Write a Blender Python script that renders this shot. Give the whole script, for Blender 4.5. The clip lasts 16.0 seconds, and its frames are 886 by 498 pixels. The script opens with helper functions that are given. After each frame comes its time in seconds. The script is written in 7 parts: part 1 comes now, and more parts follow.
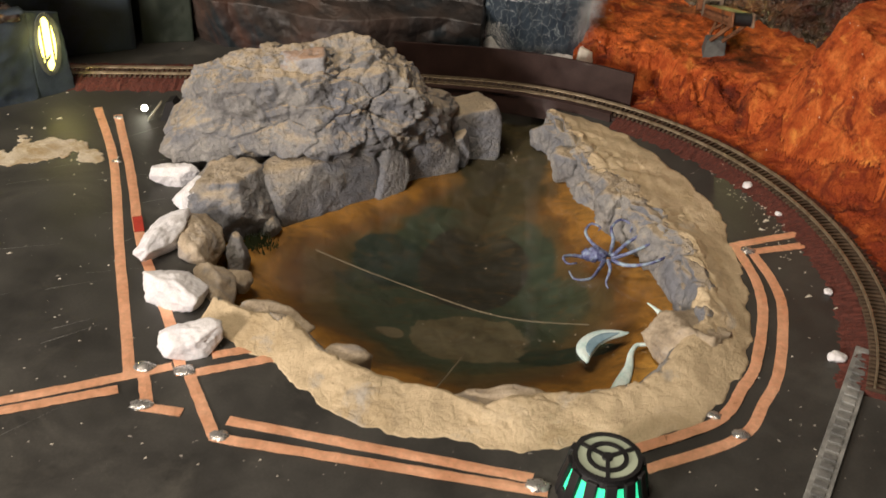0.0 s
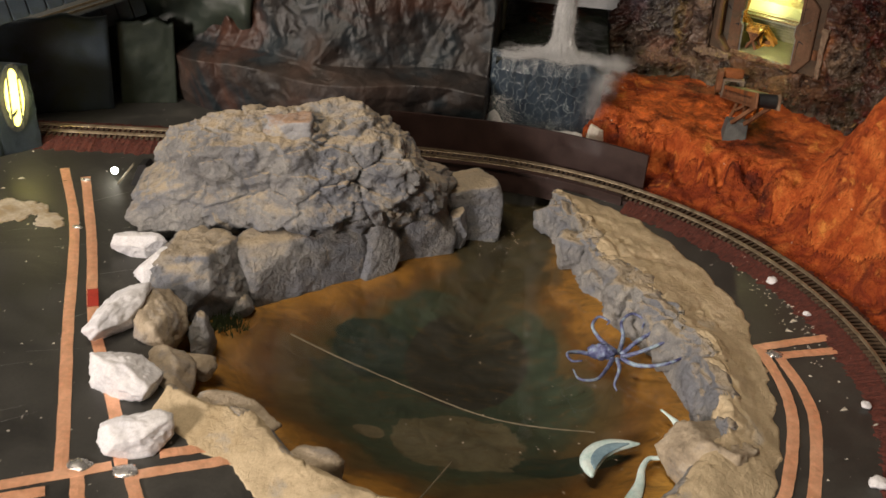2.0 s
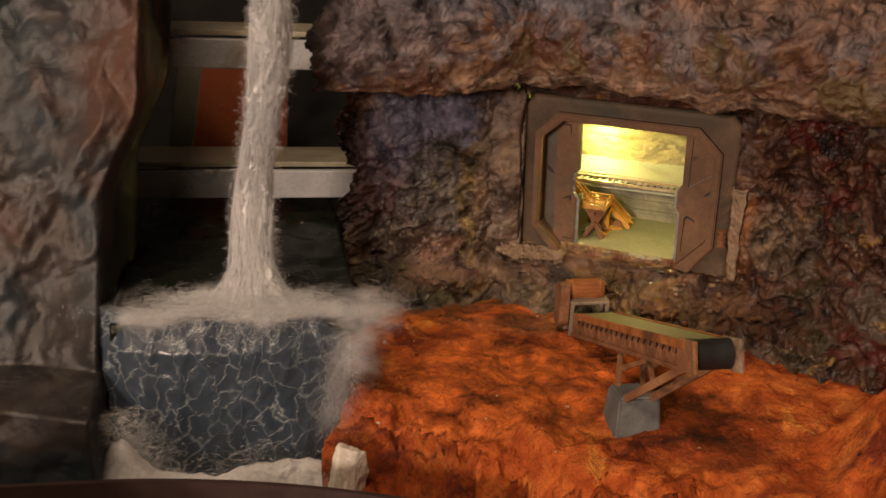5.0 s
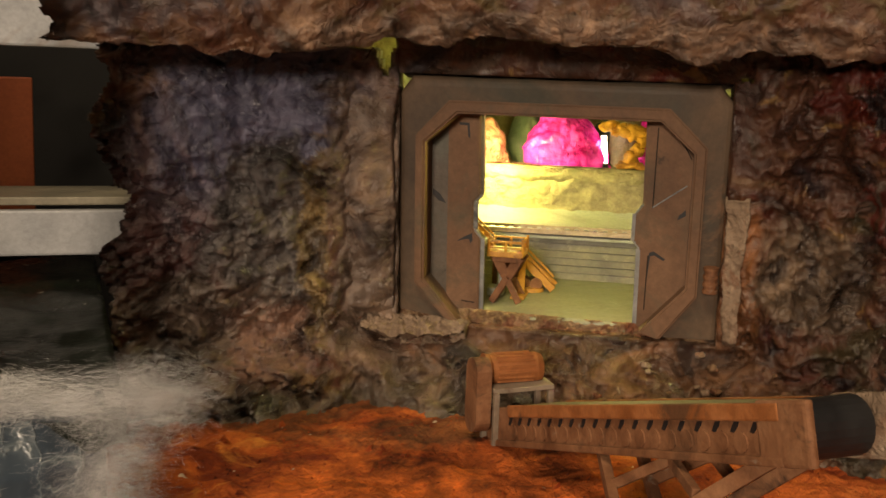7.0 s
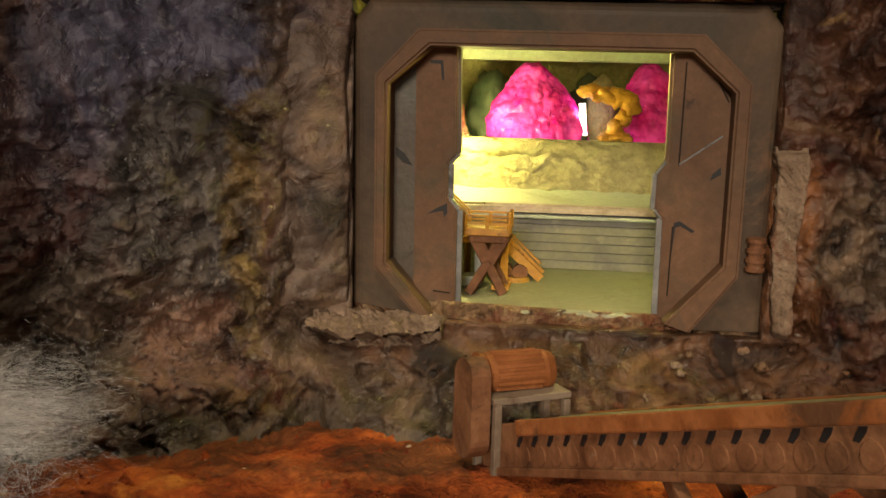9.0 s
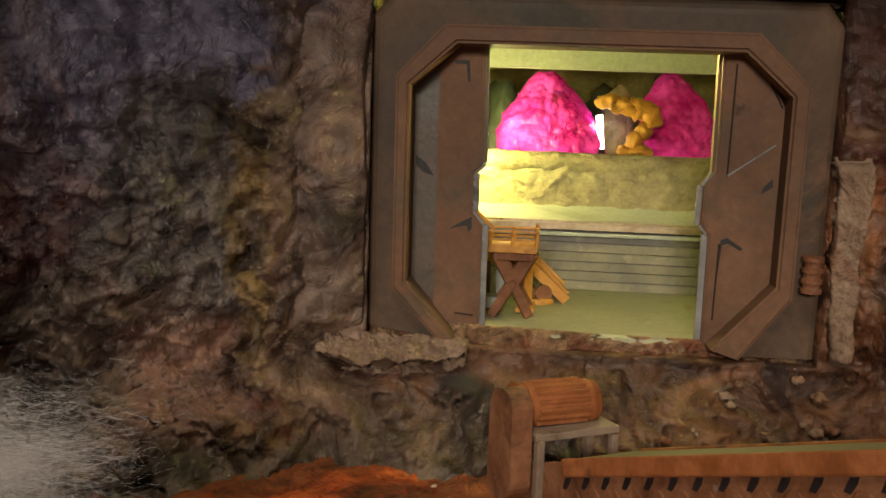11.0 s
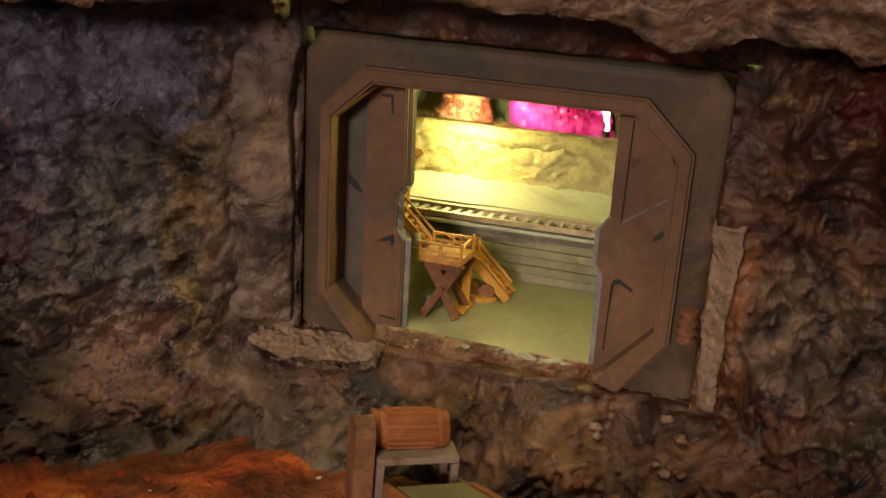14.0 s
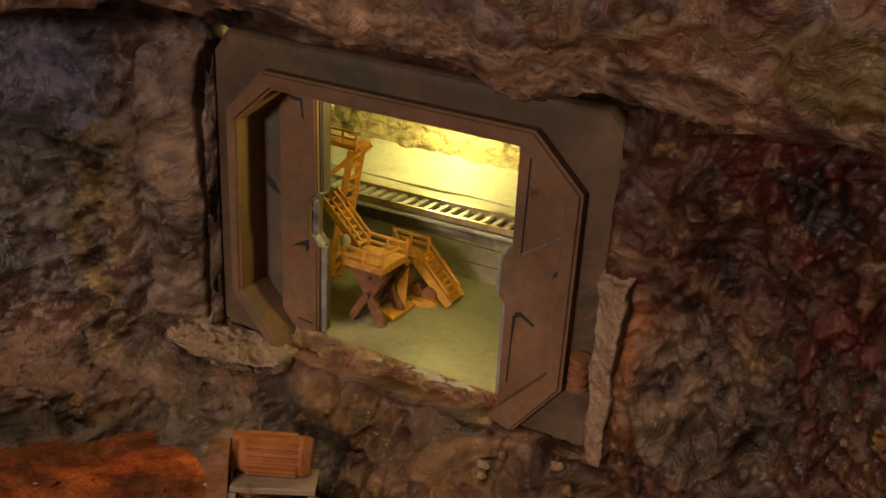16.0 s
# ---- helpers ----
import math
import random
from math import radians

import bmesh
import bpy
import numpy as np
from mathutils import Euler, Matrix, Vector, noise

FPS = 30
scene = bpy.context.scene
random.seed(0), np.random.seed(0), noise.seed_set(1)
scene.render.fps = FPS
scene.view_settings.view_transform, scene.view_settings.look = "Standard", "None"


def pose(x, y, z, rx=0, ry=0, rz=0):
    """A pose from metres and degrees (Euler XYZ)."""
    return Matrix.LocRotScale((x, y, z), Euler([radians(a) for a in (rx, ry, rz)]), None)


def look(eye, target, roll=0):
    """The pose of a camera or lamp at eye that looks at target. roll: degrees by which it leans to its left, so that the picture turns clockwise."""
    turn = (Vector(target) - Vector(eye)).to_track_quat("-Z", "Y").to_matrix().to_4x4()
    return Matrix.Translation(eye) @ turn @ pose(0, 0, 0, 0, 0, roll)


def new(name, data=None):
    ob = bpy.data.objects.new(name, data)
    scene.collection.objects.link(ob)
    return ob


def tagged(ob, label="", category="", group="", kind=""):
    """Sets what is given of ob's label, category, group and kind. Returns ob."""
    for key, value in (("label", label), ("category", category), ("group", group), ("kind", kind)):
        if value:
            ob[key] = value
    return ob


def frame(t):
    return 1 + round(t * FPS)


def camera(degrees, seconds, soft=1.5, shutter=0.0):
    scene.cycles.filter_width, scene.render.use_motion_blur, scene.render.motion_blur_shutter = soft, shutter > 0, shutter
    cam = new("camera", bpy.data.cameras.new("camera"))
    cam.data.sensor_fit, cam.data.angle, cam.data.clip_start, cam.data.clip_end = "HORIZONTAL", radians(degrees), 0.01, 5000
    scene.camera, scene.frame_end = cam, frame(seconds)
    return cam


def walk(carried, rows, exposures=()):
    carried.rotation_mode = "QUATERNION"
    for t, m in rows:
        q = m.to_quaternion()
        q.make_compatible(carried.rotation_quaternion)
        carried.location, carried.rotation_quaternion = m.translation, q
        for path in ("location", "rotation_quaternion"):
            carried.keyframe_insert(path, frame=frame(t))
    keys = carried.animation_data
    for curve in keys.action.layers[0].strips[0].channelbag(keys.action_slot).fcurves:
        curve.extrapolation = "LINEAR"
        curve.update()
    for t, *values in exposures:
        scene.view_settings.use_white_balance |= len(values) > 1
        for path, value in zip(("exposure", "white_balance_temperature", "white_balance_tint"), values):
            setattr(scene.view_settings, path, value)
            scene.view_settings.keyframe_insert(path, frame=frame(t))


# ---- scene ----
cam = camera(45.0, 16.0, shutter=0.3)
PATH = [
    (0, (0.07066, -0.05564, 0.30689), (0.05845, 0.11086, 0.19676), 2.62),
    (0.5, (0.07295, -0.03552, 0.30456), (0.06029, 0.13375, 0.19880), 3.43),
    (1, (0.07181, -0.02823, 0.29865), (0.05805, 0.14326, 0.19665), 4.32),
    (1.5, (0.06999, -0.02257, 0.28951), (0.05574, 0.15029, 0.18993), 4.81),
    (2, (0.06962, -0.00324, 0.27826), (0.05624, 0.17096, 0.18091), 4.75),
    (2.5, (0.06882, 0.03512, 0.27060), (0.05893, 0.21149, 0.17682), 4.74),
    (3, (0.06493, 0.10791, 0.24810), (0.06250, 0.28832, 0.16181), 5.31),
    (3.5, (0.06442, 0.21358, 0.22443), (0.07434, 0.39743, 0.14631), 5.78),
    (4, (0.07096, 0.27976, 0.19947), (0.09071, 0.46598, 0.12925), 5.19),
    (4.5, (0.07731, 0.31918, 0.18703), (0.10465, 0.50599, 0.12105), 3.72),
    (5, (0.08464, 0.35796, 0.17735), (0.11932, 0.54452, 0.11416), 2.55),
    (5.2, (0.08774, 0.37291, 0.16708), (0.12531, 0.56012, 0.10757), 2.04),
    (7.3, (0.11123, 0.50349, 0.10199), (0.18293, 0.68796, 0.07312), 2.07),
    (7.5, (0.11421, 0.51006, 0.09838), (0.18834, 0.69375, 0.07070), 1.99),
    (8, (0.11601, 0.52264, 0.09177), (0.19334, 0.70523, 0.06567), 1.81),
    (8.2, (0.11683, 0.52932, 0.08882), (0.19569, 0.71128, 0.06292), 1.81),
    (10.3, (0.11344, 0.56276, 0.08637), (0.20282, 0.74009, 0.06262), 2.19),
    (10.5, (0.11410, 0.56516, 0.08455), (0.20440, 0.74206, 0.06108), 2.28),
    (11, (0.11506, 0.56847, 0.08415), (0.20322, 0.74678, 0.06335), 2.30),
    (11.5, (0.11583, 0.56981, 0.08148), (0.20074, 0.74954, 0.05939), 2.26),
    (12, (0.12569, 0.56850, 0.08849), (0.20513, 0.75020, 0.06251), 2.15),
    (12.5, (0.12680, 0.56075, 0.09687), (0.20047, 0.74434, 0.06743), 2.54),
    (13, (0.13620, 0.55226, 0.10996), (0.20315, 0.73647, 0.07016), 3.26),
    (13.5, (0.14879, 0.54573, 0.11163), (0.20928, 0.73115, 0.06733), 4.29),
    (14, (0.15744, 0.53904, 0.12232), (0.21055, 0.72481, 0.07065), 4.91),
    (14.5, (0.17094, 0.54035, 0.13793), (0.21538, 0.72648, 0.07976), 5.39),
    (15, (0.18645, 0.54320, 0.14210), (0.22336, 0.72907, 0.07813), 5.66),
    (15.5, (0.19510, 0.54365, 0.14331), (0.22427, 0.72915, 0.07449), 5.70),
    (16, (0.20903, 0.54724, 0.14396), (0.22899, 0.73264, 0.07165), 5.74),
]
walk(cam, [(t, look(eye, target, roll)) for t, eye, target, roll in PATH],
     exposures=[(0, -0.05, 6500, 10), (2.5, -0.28, 6500, 10), (5, -0.08, 8000, 22), (8, -0.02, 7800, 7), (10.5, -0.27, 7000, 11), (13, -0.25, 6900, 14), (15, -0.58, 7900, 24), (16, -0.60, 8200, 25)])

# ---- world and large lights ----
world = bpy.data.worlds.new("room_dark")
scene.world = world
world.use_nodes = True
world.node_tree.nodes["Background"].inputs[0].default_value = (0.62, 0.58, 0.60, 1)
world.node_tree.nodes["Background"].inputs[1].default_value = 0.11


def lamp(name, kind, place, target, watts, colour, size=0.1, size_y=0.0):
    data = bpy.data.lights.new(name, kind)
    data.energy, data.color = watts, colour
    if kind == "AREA":
        data.shape, data.size, data.size_y = "RECTANGLE", size, size_y or size
    else:
        data.shadow_soft_size = size
    ob = new(name, data)
    ob.matrix_world = look(place, target)
    return ob


lamp("ceiling_lamp_light", "AREA", (-0.25, 0.12, 1.05), (0.02, 0.45, 0.0), 8.5, (1.0, 0.84, 0.66), 0.45, 0.25)
# unseen fill light, added low in front to lift the cliff below its ledge
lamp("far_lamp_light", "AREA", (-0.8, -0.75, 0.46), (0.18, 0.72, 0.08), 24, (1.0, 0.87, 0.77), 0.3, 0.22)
lamp("cave_lamp_light", "POINT", (0.2372, 0.8020, 0.0835), (0, 0, 0), 0.12, (0.98, 0.92, 0.30), 0.006)
# no known source: added behind the door head to brighten ring and low wall
lamp("cave_ceiling_light", "POINT", (0.2345, 0.7267, 0.1035), (0, 0, 0), 0.095, (0.98, 0.92, 0.32), 0.002)
lamp("bunker_lamp_light", "POINT", (-0.2208, 0.5445, 0.036), (0, 0, 0), 0.018, (1.0, 0.88, 0.30), 0.004)
lamp("led_light", "POINT", (-0.170, 0.534, 0.0085), (0, 0, 0), 0.0016, (1.0, 0.95, 0.75), 0.002)
lamp("hatch_light", "POINT", (0.115, 0.248, 0.008), (0, 0, 0), 0.004, (0.1, 1.0, 0.45), 0.004)

# ---- materials ----


def node_mat(name):
    m = bpy.data.materials.new(name)
    m.use_nodes = True
    nt = m.node_tree
    return m, nt.nodes, nt.links, nt.nodes["Principled BSDF"]


def ramp(nodes, stops, mode="LINEAR"):
    r = nodes.new("ShaderNodeValToRGB")
    r.color_ramp.interpolation = mode
    e = r.color_ramp.elements
    while len(e) < len(stops):
        e.new(0.5)
    for item, (at, col) in zip(e, stops):
        item.position, item.color = at, (*col, 1)
    return r


def noise_node(nodes, links, coord, scale, detail=6, rough=0.6, distort=0.0):
    n = nodes.new("ShaderNodeTexNoise")
    n.inputs["Scale"].default_value, n.inputs["Detail"].default_value = scale, detail
    n.inputs["Roughness"].default_value, n.inputs["Distortion"].default_value = rough, distort
    links.new(coord, n.inputs["Vector"])
    return n


def mixed(nodes, links, fac, a, b, blend="MIX"):
    m = nodes.new("ShaderNodeMix")
    m.data_type, m.blend_type = "RGBA", blend
    for socket, value in ((m.inputs["Factor"], fac), (m.inputs["A"], a), (m.inputs["B"], b)):
        if isinstance(value, (int, float)):
            socket.default_value = value
        elif isinstance(value, tuple):
            socket.default_value = (*value, 1)
        else:
            links.new(value, socket)
    return m.outputs["Result"]


def dabbed(nodes, links, co, big, col, dabs):
    """Broad hand-painted areas with ragged edges. dabs: frame (u axis, u start, v axis), then (u, v, half width, half height, colour, edge)."""
    (axis, start, up), areas = dabs

    def along(way, less):
        d = nodes.new("ShaderNodeVectorMath")
        d.operation = "DOT_PRODUCT"
        links.new(co, d.inputs[0])
        d.inputs[1].default_value = way
        m = nodes.new("ShaderNodeMath")
        m.operation = "SUBTRACT"
        links.new(d.outputs["Value"], m.inputs[0])
        m.inputs[1].default_value = less
        return m.outputs[0]

    flat = nodes.new("ShaderNodeCombineXYZ")
    links.new(along(axis, start), flat.inputs[0])
    links.new(along(up, 0.0), flat.inputs[1])
    warp = noise_node(nodes, links, co, 55, 10, 0.72, 1.2)
    shade = ramp(nodes, [(0.36, (0.18, 0.16, 0.15)), (0.5, (0.85, 0.85, 0.85)), (0.66, (1.9, 1.85, 1.7))])
    links.new(big.outputs["Fac"], shade.inputs["Fac"])
    for u, v, ru, rv, paint, edge in areas:
        mp = nodes.new("ShaderNodeMapping")
        mp.inputs["Scale"].default_value = (1 / (ru * 0.001), 1 / (rv * 0.001), 0)
        mp.inputs["Location"].default_value = (-u / ru, -v / rv, 0)
        links.new(flat.outputs[0], mp.inputs["Vector"])
        ln = nodes.new("ShaderNodeVectorMath")
        ln.operation = "LENGTH"
        links.new(mp.outputs[0], ln.inputs[0])
        add = nodes.new("ShaderNodeMath")
        add.operation = "MULTIPLY_ADD"
        links.new(warp.outputs["Fac"], add.inputs[0])
        add.inputs[1].default_value = 2.4
        links.new(ln.outputs["Value"], add.inputs[2])
        third = nodes.new("ShaderNodeMath")
        third.operation = "MULTIPLY"
        third.inputs[1].default_value = 1 / 4
        links.new(add.outputs[0], third.inputs[0])
        mask = ramp(nodes, [(0.55 - edge, (1, 1, 1)), (0.55 + edge, (0, 0, 0))])
        links.new(third.outputs[0], mask.inputs["Fac"])
        tone = mixed(nodes, links, 1.0, paint, shade.outputs["Color"], "MULTIPLY")
        col = mixed(nodes, links, mask.outputs["Color"], col, tone)
    return col


def surface(name, stops, scale=150.0, rough=0.8, metal=0.0, bump=0.4, fine=900.0, patch=None, speck=None, top=None, vary=0.0, lift=0.0006, distort=0.3, spec=0.5, relief=0.0, crumple=0.0, fold=0.002, dabs=None, wash=(12, 0.66)):
    """Mottled colour at one scale, a patch colour at a second, fine specks, and relief at two scales.
    top: (colour, sharpness, from) lies on faces that look upward, as sand does."""
    m, nodes, links, bsdf = node_mat(name)
    co = nodes.new("ShaderNodeTexCoord").outputs["Object"]
    big = noise_node(nodes, links, co, scale, wash[0], wash[1], distort)
    r = ramp(nodes, stops)
    links.new(big.outputs["Fac"], r.inputs["Fac"])
    col = r.outputs["Color"]
    for k, (pcol, pscale, lo, hi) in enumerate(patch if isinstance(patch, list) else [patch] if patch else []):
        moved = nodes.new("ShaderNodeMapping")
        moved.inputs["Location"].default_value = (0.37 * k, 0.21 * k, 0.13 * k)
        links.new(co, moved.inputs["Vector"])
        pn = noise_node(nodes, links, moved.outputs[0], pscale, wash[0] - 3, wash[1] + 0.02, 0.9)
        pr = ramp(nodes, [(lo, (0, 0, 0)), (hi, (1, 1, 1))])
        links.new(pn.outputs["Fac"], pr.inputs["Fac"])
        col = mixed(nodes, links, pr.outputs["Color"], col, pcol)
    if dabs:
        col = dabbed(nodes, links, co, big, col, dabs)
    tiny = noise_node(nodes, links, co, fine, 4, 0.7)
    if top:
        tcol, lo, hi = top
        g = nodes.new("ShaderNodeNewGeometry")
        s = nodes.new("ShaderNodeSeparateXYZ")
        links.new(g.outputs["Normal"], s.inputs[0])
        add = nodes.new("ShaderNodeMath")
        add.operation = "MULTIPLY_ADD"
        links.new(big.outputs["Fac"], add.inputs[0])
        add.inputs[1].default_value = 0.6
        links.new(s.outputs["Z"], add.inputs[2])
        tr = ramp(nodes, [(min(lo / 1.6, 1), (0, 0, 0)), (min(hi / 1.6, 1), (1, 1, 1))])
        sc = nodes.new("ShaderNodeMath")
        sc.operation = "MULTIPLY"
        sc.inputs[1].default_value = 1 / 1.6
        links.new(add.outputs[0], sc.inputs[0])
        links.new(sc.outputs[0], tr.inputs["Fac"])
        col = mixed(nodes, links, tr.outputs["Color"], col, tcol)
    if speck:
        scol, sscale, lo, hi = speck
        sn = noise_node(nodes, links, co, sscale, 2, 0.5)
        sr = ramp(nodes, [(lo, (0, 0, 0)), (hi, (1, 1, 1))])
        links.new(sn.outputs["Fac"], sr.inputs["Fac"])
        col = mixed(nodes, links, sr.outputs["Color"], col, scol)
    fr = ramp(nodes, [(0.3, (0.84, 0.84, 0.84)), (0.7, (1.12, 1.12, 1.12))])
    links.new(tiny.outputs["Fac"], fr.inputs["Fac"])
    col = mixed(nodes, links, 1.0, col, fr.outputs["Color"], "MULTIPLY")
    if vary:
        info = nodes.new("ShaderNodeObjectInfo")
        vr = ramp(nodes, [(0.0, (1 - vary,) * 3), (1.0, (1 + vary,) * 3)])
        links.new(info.outputs["Random"], vr.inputs["Fac"])
        col = mixed(nodes, links, 1.0, col, vr.outputs["Color"], "MULTIPLY")
    links.new(col, bsdf.inputs["Base Color"])
    rr = ramp(nodes, [(0.3, (max(rough - 0.15, 0.02),) * 3), (0.7, (min(rough + 0.12, 1),) * 3)])
    links.new(big.outputs["Fac"], rr.inputs["Fac"])
    links.new(rr.outputs["Color"], bsdf.inputs["Roughness"])
    bsdf.inputs["Metallic"].default_value = metal
    bsdf.inputs["Specular IOR Level"].default_value = spec
    if bump:
        b1 = nodes.new("ShaderNodeBump")
        b1.inputs["Strength"].default_value, b1.inputs["Distance"].default_value = bump, lift
        rough_ = noise_node(nodes, links, co, relief or scale * 3.5, 7, 0.6, distort * 1.5)
        links.new(rough_.outputs["Fac"], b1.inputs["Height"])
        b2 = nodes.new("ShaderNodeBump")
        b2.inputs["Strength"].default_value, b2.inputs["Distance"].default_value = bump, lift * 0.16
        links.new(tiny.outputs["Fac"], b2.inputs["Height"])
        links.new(b1.outputs["Normal"], b2.inputs["Normal"])
        if crumple:
            # sharp-edged folds and chips under the fine grain
            for k, (sc, dist) in enumerate(((crumple, fold), (crumple * 3.1, fold * 0.5))):
                rn = noise_node(nodes, links, co, sc, 3, 0.5, 0.35 + 0.2 * k)
                rn.noise_type = "RIDGED_MULTIFRACTAL"
                b0 = nodes.new("ShaderNodeBump")
                b0.inputs["Strength"].default_value, b0.inputs["Distance"].default_value = 1.0, dist
                links.new(rn.outputs["Fac"], b0.inputs["Height"])
                if k:
                    links.new(last.outputs["Normal"], b0.inputs["Normal"])
                last = b0
            links.new(last.outputs["Normal"], b1.inputs["Normal"])
        links.new(b2.outputs["Normal"], bsdf.inputs["Normal"])
    return m


def glow(name, colour, strength):
    m, nodes, links, bsdf = node_mat(name)
    bsdf.inputs["Base Color"].default_value = (*colour, 1)
    bsdf.inputs["Emission Color"].default_value = (*colour, 1)
    bsdf.inputs["Emission Strength"].default_value = strength
    return m


TABLE = surface("charcoal_board", [(0.3, (0.027, 0.027, 0.026)), (0.7, (0.056, 0.055, 0.050))], 30, 0.5, bump=0.15, fine=700,
                speck=((0.35, 0.33, 0.3), 260, 0.725, 0.75), patch=((0.075, 0.073, 0.065), 14, 0.53, 0.72))
ROCK = surface("grey_plaster_rock", [(0.30, (0.125, 0.125, 0.131)), (0.44, (0.242, 0.242, 0.246)), (0.58, (0.328, 0.322, 0.309)), (0.74, (0.469, 0.445, 0.406))], 60, 0.92, bump=0.8, fine=1100, lift=0.0034, relief=210,
               patch=[((0.203, 0.215, 0.246), 20, 0.47, 0.58), ((0.406, 0.352, 0.266), 30, 0.60, 0.68), ((0.117, 0.117, 0.121), 60, 0.64, 0.70)], top=((0.500, 0.410, 0.286), 0.92, 1.36), distort=0.9, crumple=42, fold=0.0026)
PALE_ROCK = surface("beige_plaster_rock", [(0.28, (0.22, 0.18, 0.13)), (0.5, (0.40, 0.33, 0.24)), (0.72, (0.52, 0.45, 0.35))], 60, 0.9, bump=0.8, fine=800, lift=0.001,
                    patch=((0.27, 0.26, 0.26), 32, 0.5, 0.66), distort=0.8, crumple=80, fold=0.0009)
SAND = surface("beige_sand_bank", [(0.30, (0.37, 0.295, 0.19)), (0.44, (0.49, 0.395, 0.255)), (0.58, (0.58, 0.47, 0.31)), (0.74, (0.66, 0.56, 0.395))], 45, 0.95, bump=0.7, fine=1800,
               patch=[((0.44, 0.345, 0.21), 30, 0.55, 0.64), ((0.41, 0.375, 0.32), 24, 0.57, 0.67)], lift=0.0012, relief=260, distort=0.9, crumple=60, fold=0.0004)
FOAM = surface("white_foam", [(0.3, (0.66, 0.67, 0.72)), (0.7, (0.84, 0.84, 0.86))], 120, 0.8, bump=0.35, fine=1200)
COPPER = surface("copper_foil", [(0.3, (0.80, 0.40, 0.23)), (0.7, (0.96, 0.56, 0.36))], 60, 0.40, metal=0.35, bump=0.5, fine=300, patch=((0.68, 0.31, 0.18), 90, 0.6, 0.75), lift=0.0008)
SOLDER = surface("solder", [(0.3, (0.5, 0.5, 0.5)), (0.7, (0.75, 0.74, 0.72))], 300, 0.3, metal=0.8, bump=0.3)
RED_DIRT = surface("orange_red_earth", [(0.30, (0.24, 0.032, 0.008)), (0.44, (0.45, 0.088, 0.020)), (0.56, (0.61, 0.150, 0.036)), (0.74, (0.80, 0.28, 0.080))], 70, 0.9, bump=1.0, fine=1300, lift=0.003, relief=330,
                   patch=[((0.20, 0.034, 0.012), 40, 0.55, 0.65), ((0.80, 0.31, 0.07), 50, 0.58, 0.68)], speck=((0.75, 0.58, 0.46), 330, 0.745, 0.76), distort=0.5, spec=0.2, crumple=110, fold=0.001,
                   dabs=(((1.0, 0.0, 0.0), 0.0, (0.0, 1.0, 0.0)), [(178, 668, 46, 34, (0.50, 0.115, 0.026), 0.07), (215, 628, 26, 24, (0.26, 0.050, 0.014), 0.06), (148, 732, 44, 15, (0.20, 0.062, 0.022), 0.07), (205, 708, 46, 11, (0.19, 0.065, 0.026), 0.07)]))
# darker red for the slope: paint, with the brow's brighter light kept in RED_DIRT
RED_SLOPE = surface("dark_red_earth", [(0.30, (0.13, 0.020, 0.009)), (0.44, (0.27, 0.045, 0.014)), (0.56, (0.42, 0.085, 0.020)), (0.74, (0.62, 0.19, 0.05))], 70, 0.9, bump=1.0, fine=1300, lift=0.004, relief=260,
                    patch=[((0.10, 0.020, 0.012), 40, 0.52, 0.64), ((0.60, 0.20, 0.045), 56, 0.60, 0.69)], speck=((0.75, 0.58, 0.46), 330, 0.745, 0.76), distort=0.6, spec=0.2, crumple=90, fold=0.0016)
BALLAST = surface("dark_red_ballast", [(0.3, (0.05, 0.014, 0.011)), (0.7, (0.17, 0.045, 0.03))], 420, 0.95, bump=0.9, fine=1500, lift=0.0012, speck=((0.5, 0.4, 0.35), 420, 0.74, 0.77))
WALL_FRAME = ((0.8494, -0.5278, 0.0), 0.8494 * 0.2016 - 0.5278 * 0.7306, (0.0, 0.0, 1.0))
